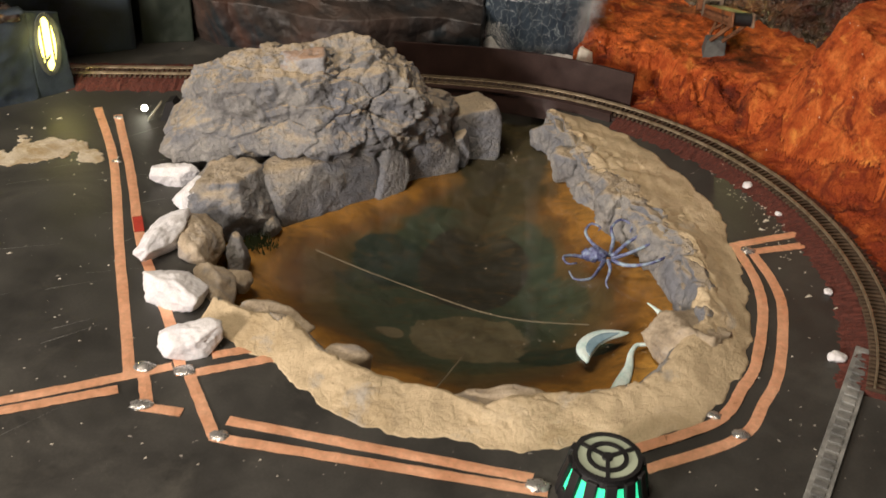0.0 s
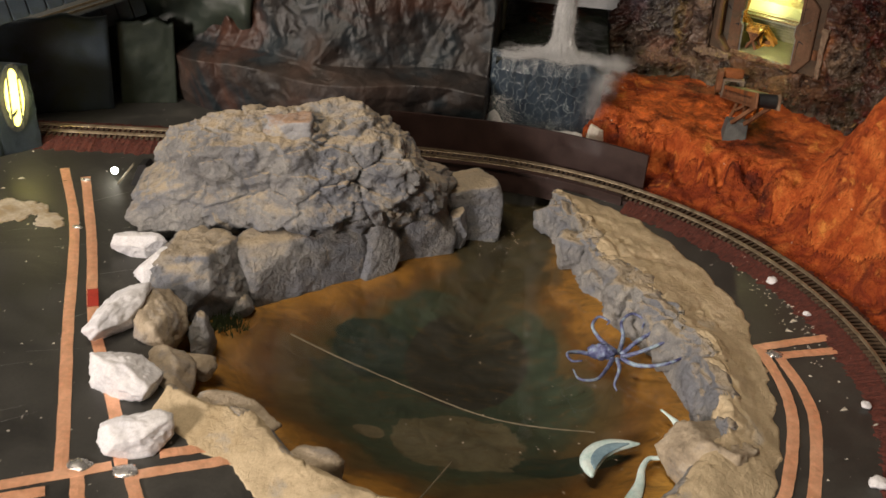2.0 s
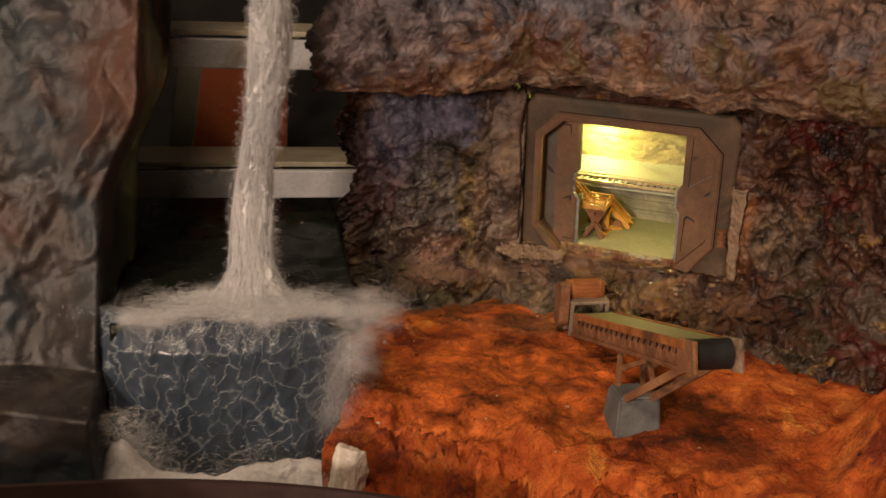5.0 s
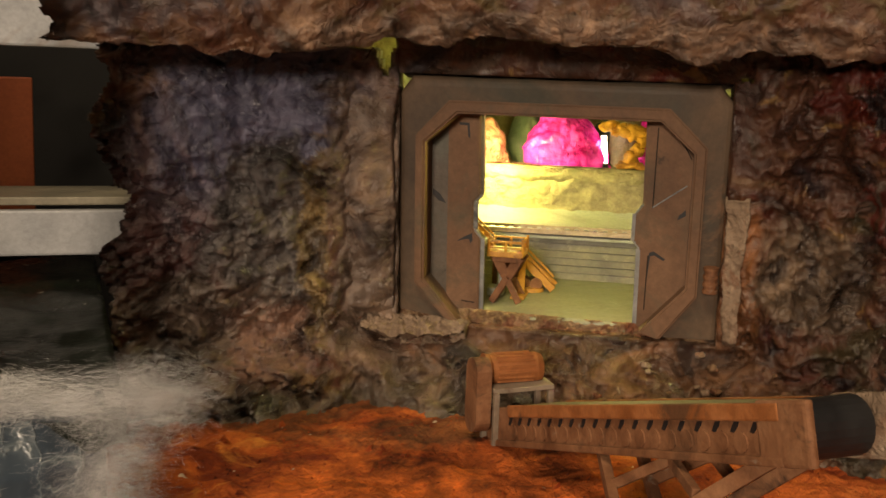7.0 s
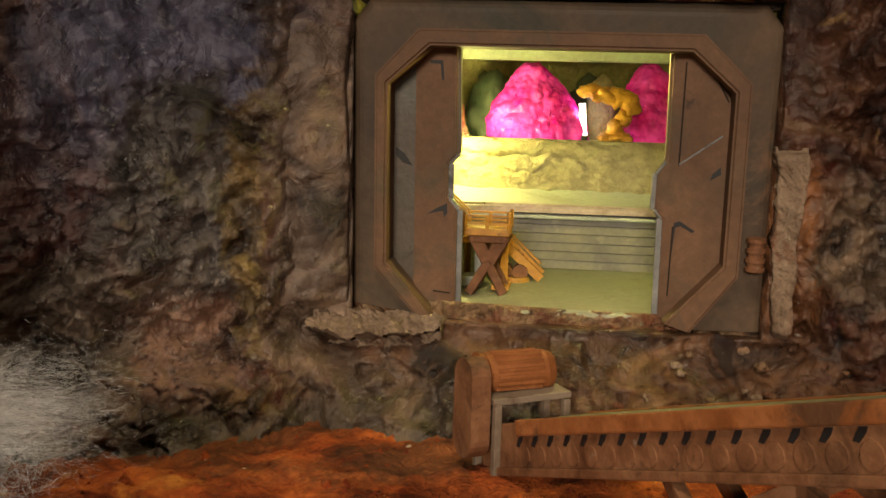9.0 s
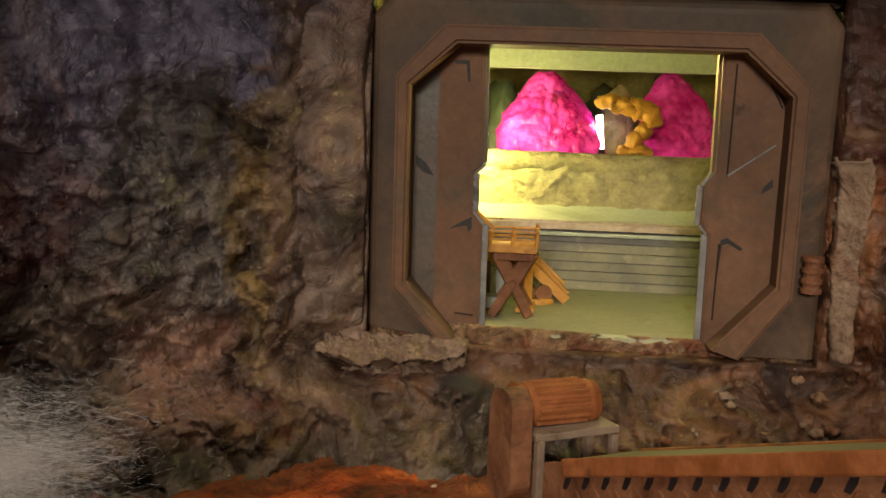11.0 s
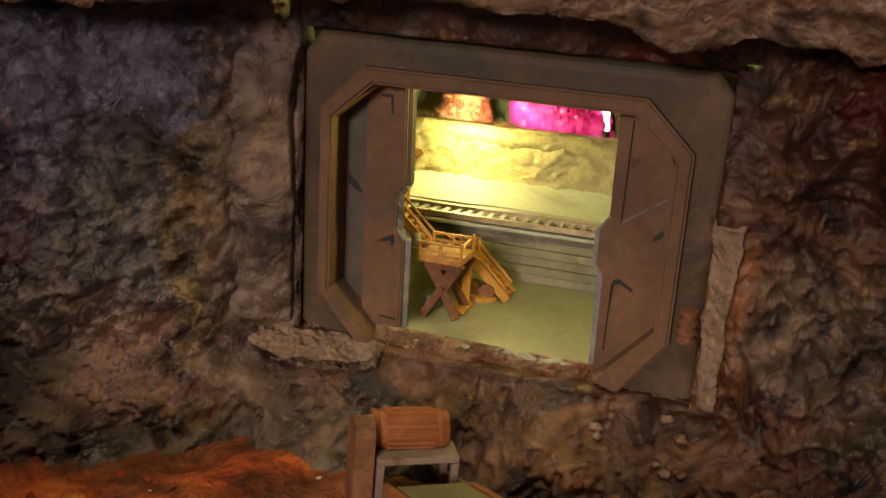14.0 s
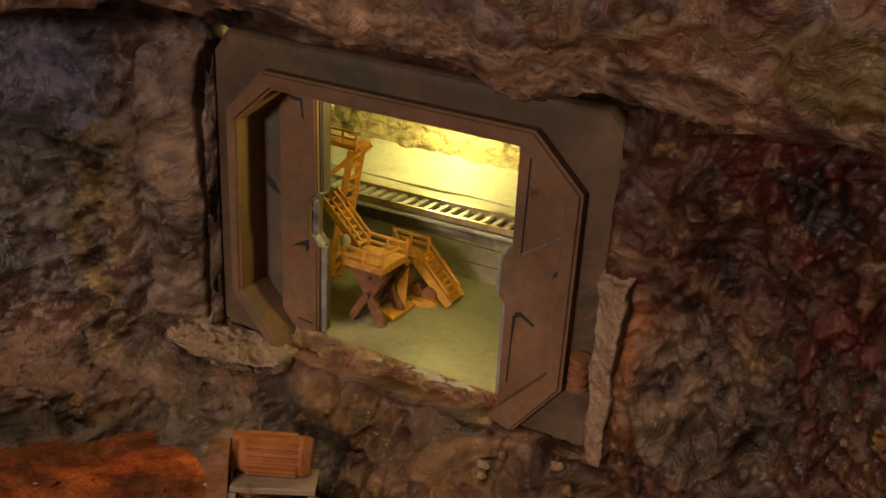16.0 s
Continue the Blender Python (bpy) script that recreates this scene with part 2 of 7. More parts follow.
CLIFF = surface("red_brown_cliff", [(0.30, (0.012, 0.005, 0.004)), (0.43, (0.036, 0.015, 0.009)), (0.55, (0.070, 0.029, 0.017)), (0.66, (0.106, 0.050, 0.026)), (0.78, (0.193, 0.120, 0.065))], 55, 0.32, bump=1.0, fine=900, lift=0.0013, relief=150,
                patch=[((0.072, 0.052, 0.040), 40, 0.54, 0.60), ((0.034, 0.024, 0.012), 36, 0.55, 0.62), ((0.183, 0.106, 0.039), 80, 0.63, 0.68), ((0.063, 0.010, 0.006), 52, 0.56, 0.62), ((0.010, 0.005, 0.005), 44, 0.60, 0.66)], distort=1.6, crumple=48, fold=0.0040, wash=(7, 0.54),
                dabs=(WALL_FRAME, [
                    # mauve grey paint; the bluest dab also holds the cool sheen of light there
                    (-67, 70, 26, 32, (0.026, 0.009, 0.008), 0.06), (-57, 92, 16, 22, (0.073, 0.052, 0.060), 0.05), (-41, 97, 25, 24, (0.064, 0.062, 0.099), 0.06),
                    (-45, 66, 13, 26, (0.067, 0.058, 0.055), 0.05), (-60, 47, 26, 14, (0.083, 0.062, 0.049), 0.05), (-44, 44, 12, 10, (0.126, 0.072, 0.053), 0.03),
                    (-34, 68, 5.5, 24, (0.133, 0.090, 0.040), 0.03), (-29, 66, 5, 24, (0.056, 0.012, 0.009), 0.03), (-24, 74, 10, 40, (0.151, 0.107, 0.081), 0.06),
                    (62, 62, 6, 22, (0.144, 0.060, 0.026), 0.04), (78, 66, 13, 12, (0.091, 0.060, 0.040), 0.03), (26, 41, 46, 10, (0.120, 0.060, 0.032), 0.06),
                    (-8, 34, 22, 8, (0.082, 0.052, 0.034), 0.05), (-10, 22, 120, 13, (0.075, 0.055, 0.037), 0.05)]))
LEDGE = surface("orange_brown_ledge", [(0.30, (0.043, 0.016, 0.010)), (0.45, (0.088, 0.035, 0.019)), (0.58, (0.136, 0.068, 0.036)), (0.74, (0.237, 0.141, 0.082))], 75, 0.46, bump=1.0, fine=800, lift=0.0014, relief=140,
                patch=[((0.085, 0.054, 0.021), 50, 0.54, 0.62), ((0.074, 0.025, 0.016), 45, 0.55, 0.63), ((0.118, 0.093, 0.093), 26, 0.57, 0.66)], distort=1.6, crumple=60, fold=0.0036, wash=(7, 0.54),
                dabs=(WALL_FRAME, [(40, 192, 320, 58, (0.092, 0.071, 0.074), 0.03), (-62, 148, 44, 30, (0.086, 0.067, 0.072), 0.04), (-20, 152, 46, 12, (0.072, 0.070, 0.089), 0.06), (70, 150, 40, 10, (0.107, 0.061, 0.045), 0.05), (26, 116, 60, 6, (0.164, 0.102, 0.070), 0.03)]))
SILL = surface("tan_broken_plaster", [(0.30, (0.06, 0.028, 0.014)), (0.43, (0.20, 0.115, 0.060)), (0.55, (0.35, 0.22, 0.12)), (0.72, (0.56, 0.41, 0.25))], 80, 0.6, bump=1.0, fine=900, lift=0.0035, relief=160,
               patch=[((0.20, 0.062, 0.030), 44, 0.50, 0.58), ((0.070, 0.040, 0.024), 60, 0.55, 0.61), ((0.26, 0.10, 0.05), 30, 0.55, 0.63)], distort=1.8, crumple=75, fold=0.0036)
TAN = surface("pale_tan_plaster", [(0.30, (0.128, 0.081, 0.051)), (0.5, (0.238, 0.166, 0.111)), (0.72, (0.365, 0.281, 0.204))], 70, 0.8, bump=0.8, fine=800, lift=0.003, relief=160,
              patch=[((0.162, 0.064, 0.032), 44, 0.53, 0.61)], distort=0.9, crumple=90, fold=0.001)
CLOTH = surface("painted_rock_cloth", [(0.32, (0.008, 0.008, 0.009)), (0.46, (0.020, 0.017, 0.016)), (0.56, (0.036, 0.027, 0.023)), (0.70, (0.062, 0.039, 0.030))], 20, 0.52, bump=0.6, fine=700, lift=0.0016, relief=110,
                patch=[((0.017, 0.024, 0.029), 13, 0.48, 0.58), ((0.076, 0.033, 0.021), 11, 0.51, 0.62)], distort=0.5, crumple=20, fold=0.005, wash=(8, 0.56))
GIRDER = surface("dark_brown_styrene", [(0.3, (0.022, 0.011, 0.010)), (0.7, (0.045, 0.022, 0.018))], 70, 0.5, bump=0.1, fine=500)
RAIL = surface("brass_brown_rail", [(0.3, (0.20, 0.15, 0.09)), (0.7, (0.42, 0.35, 0.25))], 200, 0.4, metal=0.6, bump=0.1)
TIE = surface("dark_brown_tie", [(0.3, (0.04, 0.026, 0.016)), (0.7, (0.11, 0.075, 0.045))], 300, 0.85, bump=0.4, vary=0.25)
BLACK = surface("black_paint", [(0.3, (0.006, 0.006, 0.007)), (0.7, (0.014, 0.014, 0.015))], 60, 0.6, bump=0.1)
BLUE_GREY = surface("blue_grey_panel", [(0.3, (0.026, 0.040, 0.058)), (0.7, (0.058, 0.080, 0.107))], 45, 0.55, bump=0.3, vary=0.1, patch=((0.035, 0.049, 0.045), 22, 0.5, 0.62))
GREEN_GREY = surface("mossy_green_panel", [(0.3, (0.015, 0.024, 0.020)), (0.7, (0.039, 0.051, 0.037))], 60, 0.5, bump=0.3)
STEEL = surface("galvanised_steel", [(0.3, (0.30, 0.32, 0.34)), (0.7, (0.44, 0.45, 0.46))], 40, 0.38, metal=0.35, bump=0.15, patch=((0.26, 0.22, 0.19), 26, 0.54, 0.66))
GOLD = surface("dull_brass_strip", [(0.3, (0.20, 0.185, 0.14)), (0.7, (0.33, 0.30, 0.22))], 50, 0.45, metal=0.3, bump=0.1)
ORANGE = surface("rust_orange_panel", [(0.3, (0.26, 0.055, 0.02)), (0.7, (0.42, 0.11, 0.04))], 30, 0.7, bump=0.1)
DOOR = surface("brown_painted_door", [(0.3, (0.086, 0.047, 0.027)), (0.5, (0.140, 0.077, 0.045)), (0.72, (0.194, 0.113, 0.068))], 60, 0.66, bump=0.3, fine=600,
               patch=[((0.045, 0.031, 0.022), 90, 0.63, 0.71), ((0.095, 0.072, 0.047), 30, 0.52, 0.64), ((0.270, 0.216, 0.171), 150, 0.72, 0.76)], vary=0.06, lift=0.0005, spec=0.25)
# worn dark brown of its own, deepened for the shade behind the octagon ring
FRAME = surface("worn_dark_brown_frame", [(0.3, (0.038, 0.026, 0.018)), (0.5, (0.078, 0.052, 0.034)), (0.72, (0.13, 0.086, 0.055))], 45, 0.62, bump=0.3, fine=600,
                patch=[((0.050, 0.045, 0.033), 26, 0.50, 0.62), ((0.28, 0.23, 0.18), 130, 0.70, 0.75), ((0.14, 0.078, 0.046), 36, 0.57, 0.67)], lift=0.0005, spec=0.25)
# door brown again, with the shade of the left leaf's recess in its colour
DOOR_RECESS_SHADE = surface("door_recess_shade", [(0.3, (0.052, 0.042, 0.032)), (0.7, (0.105, 0.082, 0.060))], 70, 0.5, bump=0.3, patch=[((0.075, 0.072, 0.055), 40, 0.52, 0.64), ((0.03, 0.022, 0.018), 80, 0.62, 0.70)])
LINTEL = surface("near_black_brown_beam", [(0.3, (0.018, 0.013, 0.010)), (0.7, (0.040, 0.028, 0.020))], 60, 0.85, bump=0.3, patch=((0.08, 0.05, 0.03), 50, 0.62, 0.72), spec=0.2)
CAVE_FLOOR = surface("grey_green_cave_floor", [(0.3, (0.15, 0.155, 0.105)), (0.7, (0.27, 0.27, 0.18))], 70, 0.5, bump=0.3, patch=[((0.36, 0.36, 0.29), 60, 0.58, 0.7), ((0.125, 0.118, 0.06), 35, 0.54, 0.64)])
CAVE_PLASTER = surface("yellowed_plaster", [(0.3, (0.198, 0.165, 0.086)), (0.7, (0.343, 0.304, 0.172))], 140, 0.8, bump=0.9, lift=0.001)
CAVE_METAL = surface("pale_grey_metal", [(0.3, (0.22, 0.24, 0.21)), (0.7, (0.34, 0.36, 0.32))], 40, 0.55, bump=0.15, patch=((0.16, 0.16, 0.12), 30, 0.56, 0.68))
CARD = surface("grey_card", [(0.3, (0.27, 0.29, 0.25)), (0.7, (0.36, 0.38, 0.33))], 30, 0.5, bump=0.1, patch=((0.22, 0.23, 0.19), 24, 0.52, 0.66))
STAND = surface("worn_tan_grey_plastic", [(0.3, (0.12, 0.09, 0.065)), (0.7, (0.25, 0.19, 0.14))], 120, 0.6, bump=0.3, patch=((0.10, 0.05, 0.03), 90, 0.56, 0.66))
PLANKS = surface("weathered_board", [(0.3, (0.07, 0.07, 0.045)), (0.7, (0.21, 0.20, 0.13))], 90, 0.45, bump=0.3, vary=0.3, patch=((0.34, 0.33, 0.22), 60, 0.57, 0.68))
YELLOW = surface("rusty_yellow_plastic", [(0.3, (0.28, 0.115, 0.02)), (0.5, (0.45, 0.21, 0.035)), (0.72, (0.58, 0.31, 0.06))], 160, 0.6, bump=0.4, patch=((0.20, 0.09, 0.04), 220, 0.56, 0.68))
RUST = surface("rusty_brown_plastic", [(0.3, (0.09, 0.036, 0.018)), (0.5, (0.19, 0.085, 0.042)), (0.74, (0.29, 0.145, 0.075))], 130, 0.7, bump=0.4, patch=[((0.24, 0.20, 0.16), 110, 0.63, 0.72), ((0.07, 0.035, 0.02), 70, 0.56, 0.66)], spec=0.25)
RUST_ORANGE = surface("rust_orange_plastic", [(0.3, (0.17, 0.055, 0.018)), (0.5, (0.27, 0.095, 0.032)), (0.7, (0.37, 0.145, 0.055))], 120, 0.7, bump=0.4, patch=[((0.11, 0.05, 0.025), 90, 0.55, 0.66)], spec=0.25)
BELT = surface("dusty_olive_belt", [(0.3, (0.099, 0.081, 0.037)), (0.7, (0.205, 0.174, 0.093))], 120, 0.7, bump=0.3, patch=((0.136, 0.074, 0.031), 60, 0.56, 0.68))
CONCRETE = surface("dark_concrete", [(0.3, (0.05, 0.055, 0.055)), (0.7, (0.13, 0.135, 0.13))], 150, 0.7, bump=0.4)
PLASTER_WHITE = surface("bare_white_plaster", [(0.3, (0.5, 0.46, 0.38)), (0.7, (0.72, 0.68, 0.6))], 150, 0.9, bump=0.5)
SPLASH = surface("cream_dried_plaster", [(0.3, (0.34, 0.27, 0.18)), (0.5, (0.5, 0.43, 0.32)), (0.7, (0.68, 0.63, 0.52))], 70, 0.9, bump=0.5, patch=((0.36, 0.27, 0.15), 40, 0.5, 0.62))
FIBRE = surface("white_fibre", [(0.3, (0.52, 0.53, 0.54)), (0.7, (0.73, 0.74, 0.75))], 200, 0.8, bump=0.0)
# the same fibre, lightened to offset the shade between the spray's strands
FIBRE_LIGHTENED = surface("white_fibre_lightened", [(0.3, (0.80, 0.80, 0.78)), (0.7, (0.92, 0.92, 0.90))], 200, 0.8, bump=0.0)
OCTOPUS = surface("violet_blue_rubber", [(0.36, (0.05, 0.055, 0.15)), (0.5, (0.17, 0.20, 0.38)), (0.66, (0.40, 0.55, 0.62))], 220, 0.5, bump=0.6, fine=700)
PALE_BLUE = surface("pale_blue_rubber", [(0.3, (0.5, 0.72, 0.72)), (0.7, (0.8, 0.9, 0.88))], 150, 0.4, bump=0.1)
BLUE_PAINT = surface("dull_blue_paint", [(0.3, (0.14, 0.24, 0.32)), (0.7, (0.30, 0.44, 0.52))], 150, 0.5, bump=0.2)
MOSS = surface("moss_green", [(0.3, (0.012, 0.022, 0.006)), (0.7, (0.04, 0.06, 0.015))], 400, 0.95, bump=0.8)
RED_PLASTIC = surface("red_wire_plastic", [(0.3, (0.34, 0.03, 0.02)), (0.7, (0.5, 0.06, 0.04))], 200, 0.4, bump=0.0)
GREY_STRIP = surface("grey_plastic_strip", [(0.3, (0.09, 0.095, 0.095)), (0.5, (0.17, 0.175, 0.17)), (0.7, (0.27, 0.275, 0.265))], 120, 0.5, bump=0.3, vary=0.3, patch=((0.05, 0.05, 0.05), 80, 0.58, 0.68))
SEAM = surface("tan_resin", [(0.3, (0.11, 0.092, 0.060)), (0.7, (0.22, 0.19, 0.135))], 200, 0.9, bump=0.2, spec=0.1)
RUST_TOP = surface("grey_stone_rust_stained", [(0.3, (0.24, 0.25, 0.275)), (0.7, (0.40, 0.40, 0.41))], 80, 0.9, bump=0.8, lift=0.001, patch=((0.42, 0.36, 0.27), 60, 0.55, 0.66), top=((0.42, 0.24, 0.125), 1.0, 1.45))
ROOM = surface("dim_room_wall", [(0.3, (0.16, 0.14, 0.12)), (0.7, (0.2, 0.18, 0.155))], 3, 0.9, bump=0.0)
LED_GLOW = glow("led_glow", (1.0, 0.95, 0.75), 18)
RED_GLOW = glow("red_led_glow", (1.0, 0.03, 0.03), 3)
WINDOW_GLOW = glow("bunker_window_glow", (1.0, 0.86, 0.22), 4)
GREEN_GLOW = glow("hatch_green_glow", (0.04, 0.75, 0.35), 1.3)
PALE_GLOW = glow("hatch_pale_glow", (0.35, 0.40, 0.30), 0.12)


def pond_paint():
    """Painted basin: amber rim, brown ring, bottle green, a near-black pit and a tan sandbar."""
    m, nodes, links, bsdf = node_mat("painted_pond_bed")
    co = nodes.new("ShaderNodeTexCoord").outputs["Object"]
    warp = noise_node(nodes, links, co, 26, 8, 0.66, 0.6)

    def oval(cx, cy, rx, ry, wobble):
        mapping = nodes.new("ShaderNodeMapping")
        mapping.inputs["Scale"].default_value = (1 / rx, 1 / ry, 0)
        mapping.inputs["Location"].default_value = (-cx / rx, -cy / ry, 0)
        links.new(co, mapping.inputs["Vector"])
        length = nodes.new("ShaderNodeVectorMath")
        length.operation = "LENGTH"
        links.new(mapping.outputs[0], length.inputs[0])
        add = nodes.new("ShaderNodeMath")
        add.operation = "MULTIPLY_ADD"
        links.new(warp.outputs["Fac"], add.inputs[0])
        add.inputs[1].default_value = wobble
        links.new(length.outputs["Value"], add.inputs[2])
        half = nodes.new("ShaderNodeMath")
        half.operation = "MULTIPLY"
        half.inputs[1].default_value = 0.5
        links.new(add.outputs[0], half.inputs[0])
        return half.outputs[0]

    r = ramp(nodes, [(0.2, (0.026, 0.044, 0.030)), (0.50, (0.032, 0.046, 0.027)), (0.555, (0.040, 0.042, 0.020)), (0.575, (0.070, 0.052, 0.020)), (0.66, (0.092, 0.056, 0.018)), (0.70, (0.115, 0.052, 0.010)), (0.745, (0.16, 0.078, 0.014)), (0.765, (0.22, 0.105, 0.017)), (0.86, (0.33, 0.165, 0.027)), (0.95, (0.58, 0.32, 0.055))])
    # the rim keeps to the shore: shallow parts of the dish are amber too
    deep = nodes.new("ShaderNodeSeparateXYZ")
    links.new(co, deep.inputs[0])
    shore = nodes.new("ShaderNodeMath")
    shore.operation = "MULTIPLY_ADD"
    links.new(deep.outputs["Z"], shore.inputs[0])
    shore.inputs[1].default_value, shore.inputs[2].default_value = 20.5, 0.955
    ragged = nodes.new("ShaderNodeMath")
    ragged.operation = "MULTIPLY_ADD"
    links.new(warp.outputs["Fac"], ragged.inputs[0])
    ragged.inputs[1].default_value = 0.42
    links.new(shore.outputs[0], ragged.inputs[2])
    both = nodes.new("ShaderNodeMath")
    both.operation = "MAXIMUM"
    links.new(ragged.outputs[0], both.inputs[0])
    links.new(oval(0.046, 0.434, 0.072, 0.090, 0.30), both.inputs[1])
    links.new(both.outputs[0], r.inputs["Fac"])
    col = r.outputs["Color"]
    # dabs of paint with their own edges
    for (cx, cy, rx, ry, wob), lo, hi, paint in (((0.050, 0.436, 0.050, 0.062, 0.35), 0.565, 0.60, (0.028, 0.044, 0.028)), ((0.008, 0.442, 0.026, 0.020, 0.9), 0.66, 0.70, (0.009, 0.022, 0.016)), ((0.052, 0.445, 0.031, 0.038, 0.25), 0.555, 0.572, (0.017, 0.017, 0.012)),
                                                 ((0.100, 0.372, 0.030, 0.009, 0.9), 0.66, 0.70, (0.012, 0.026, 0.016)), ((0.013, 0.381, 0.009, 0.006, 0.9), 0.66, 0.68, (0.13, 0.11, 0.07)), ((0.054, 0.384, 0.036, 0.021, 1.3), 0.79, 0.81, (0.105, 0.092, 0.056))):
        dab = ramp(nodes, [(lo, (1, 1, 1)), (hi, (0, 0, 0))])
        links.new(oval(cx, cy, rx, ry, wob), dab.inputs["Fac"])
        col = mixed(nodes, links, dab.outputs["Color"], col, paint)
    run = ramp(nodes, [(0.64, (1, 1, 1)), (0.78, (0, 0, 0))])
    links.new(oval(0.060, 0.580, 0.040, 0.105, 0.9), run.inputs["Fac"])
    col = mixed(nodes, links, run.outputs["Color"], col, (0.042, 0.036, 0.017))
    # dry-brushed streaks over the rim
    streak = nodes.new("ShaderNodeMapping")
    streak.inputs["Scale"].default_value = (60, 170, 60)
    streak.inputs["Rotation"].default_value = (0, 0, 0.6)
    links.new(co, streak.inputs["Vector"])
    sn = noise_node(nodes, links, streak.outputs[0], 1.0, 8, 0.7, 1.5)
    sr = ramp(nodes, [(0.50, (0, 0, 0)), (0.66, (0.6, 0.6, 0.6))])
    links.new(sn.outputs["Fac"], sr.inputs["Fac"])
    col = mixed(nodes, links, sr.outputs["Color"], col, (0.075, 0.046, 0.015))
    fine = noise_node(nodes, links, co, 75, 10, 0.74, 1.6)
    fr = ramp(nodes, [(0.34, (0.3, 0.3, 0.3)), (0.66, (1.65, 1.65, 1.65))])
    links.new(fine.outputs["Fac"], fr.inputs["Fac"])
    col = mixed(nodes, links, 0.42, col, fr.outputs["Color"], "MULTIPLY")
    links.new(col, bsdf.inputs["Base Color"])
    bsdf.inputs["Roughness"].default_value = 0.6
    b = nodes.new("ShaderNodeBump")
    b.inputs["Strength"].default_value, b.inputs["Distance"].default_value = 0.6, 0.0015
    links.new(fine.outputs["Fac"], b.inputs["Height"])
    links.new(b.outputs["Normal"], bsdf.inputs["Normal"])
    return m


def clear_coat(name, bump=0.02, scale=60, tint=(0.96, 0.95, 0.88)):
    """Clear resin: straight through, with a mirror on top that grows at a glance."""
    m, nodes, links, bsdf = node_mat(name)
    nodes.remove(bsdf)
    out = nodes["Material Output"]
    co = nodes.new("ShaderNodeTexCoord").outputs["Object"]
    n = noise_node(nodes, links, co, scale, 3)
    b = nodes.new("ShaderNodeBump")
    b.inputs["Strength"].default_value, b.inputs["Distance"].default_value = bump, 0.001
    links.new(n.outputs["Fac"], b.inputs["Height"])
    t, g, mix, f = (nodes.new("ShaderNode" + k) for k in ("BsdfTransparent", "BsdfGlossy", "MixShader", "Fresnel"))
    t.inputs[0].default_value = (*tint, 1)
    g.inputs["Roughness"].default_value = 0.05
    f.inputs["IOR"].default_value = 1.45
    links.new(b.outputs["Normal"], f.inputs["Normal"])
    links.new(b.outputs["Normal"], g.inputs["Normal"])
    links.new(f.outputs[0], mix.inputs[0])
    links.new(t.outputs[0], mix.inputs[1])
    links.new(g.outputs[0], mix.inputs[2])
    links.new(mix.outputs[0], out.inputs["Surface"])
    return m


def crystal_mat(name="magenta_crystal", low=(0.62, 0.008, 0.34), high=(0.92, 0.07, 0.72)):
    m, nodes, links, bsdf = node_mat(name)
    co = nodes.new("ShaderNodeTexCoord").outputs["Object"]
    n = noise_node(nodes, links, co, 160, 3)
    r = ramp(nodes, [(0.35, low), (0.65, high)])
    links.new(n.outputs["Fac"], r.inputs["Fac"])
    links.new(r.outputs["Color"], bsdf.inputs["Base Color"])
    bsdf.inputs["Roughness"].default_value = 0.2
    bsdf.inputs["Subsurface Weight"].default_value = 0.3
    bsdf.inputs["Subsurface Radius"].default_value = (0.003, 0.001, 0.002)
    return m


def falls_mat():
    """Dark teal resin with a net of white ripples, milky towards its noise-worn edges."""
    m, nodes, links, bsdf = node_mat("teal_resin_falls")
    co = nodes.new("ShaderNodeTexCoord").outputs["Object"]
    w = noise_node(nodes, links, co, 75, 4, 0.6)
    mp = nodes.new("ShaderNodeMapping")
    mp.inputs["Scale"].default_value = (190, 60, 105)
    links.new(mixed(nodes, links, 0.016, co, w.outputs["Color"], "ADD"), mp.inputs["Vector"])
    v = nodes.new("ShaderNodeTexVoronoi")
    v.feature = "DISTANCE_TO_EDGE"
    v.inputs["Scale"].default_value = 1.0
    links.new(mp.outputs[0], v.inputs["Vector"])
    r = ramp(nodes, [(0.0, (0.30, 0.34, 0.35)), (0.02, (0.12, 0.15, 0.165)), (0.07, (0.032, 0.045, 0.064)), (0.5, (0.018, 0.028, 0.044))])
    links.new(v.outputs["Distance"], r.inputs["Fac"])
    s = noise_node(nodes, links, co, 70, 5, 0.7, 0.4)
    sr = ramp(nodes, [(0.42, (0, 0, 0)), (0.72, (1, 1, 1))])
    links.new(s.outputs["Fac"], sr.inputs["Fac"])
    col = mixed(nodes, links, sr.outputs["Color"], (0.035, 0.050, 0.066), r.outputs["Color"])
    col2 = mixed(nodes, links, 0.75, r.outputs["Color"], col)
    links.new(col2, bsdf.inputs["Base Color"])
    bsdf.inputs["Roughness"].default_value = 0.3
    b = nodes.new("ShaderNodeBump")
    b.inputs["Strength"].default_value, b.inputs["Distance"].default_value = 0.7, 0.001
    links.new(r.outputs["Color"], b.inputs["Height"])
    links.new(b.outputs["Normal"], bsdf.inputs["Normal"])
    return m


DARK_POOL = surface("black_green_resin", [(0.3, (0.004, 0.005, 0.004)), (0.7, (0.009, 0.013, 0.009))], 60, 0.35, bump=0.5, fine=300, speck=((0.35, 0.35, 0.3), 420, 0.73, 0.76), lift=0.001, spec=0.2)
POND_BED, WATER, CRYSTAL, FALLS = pond_paint(), clear_coat("clear_pond_resin"), crystal_mat(), falls_mat()
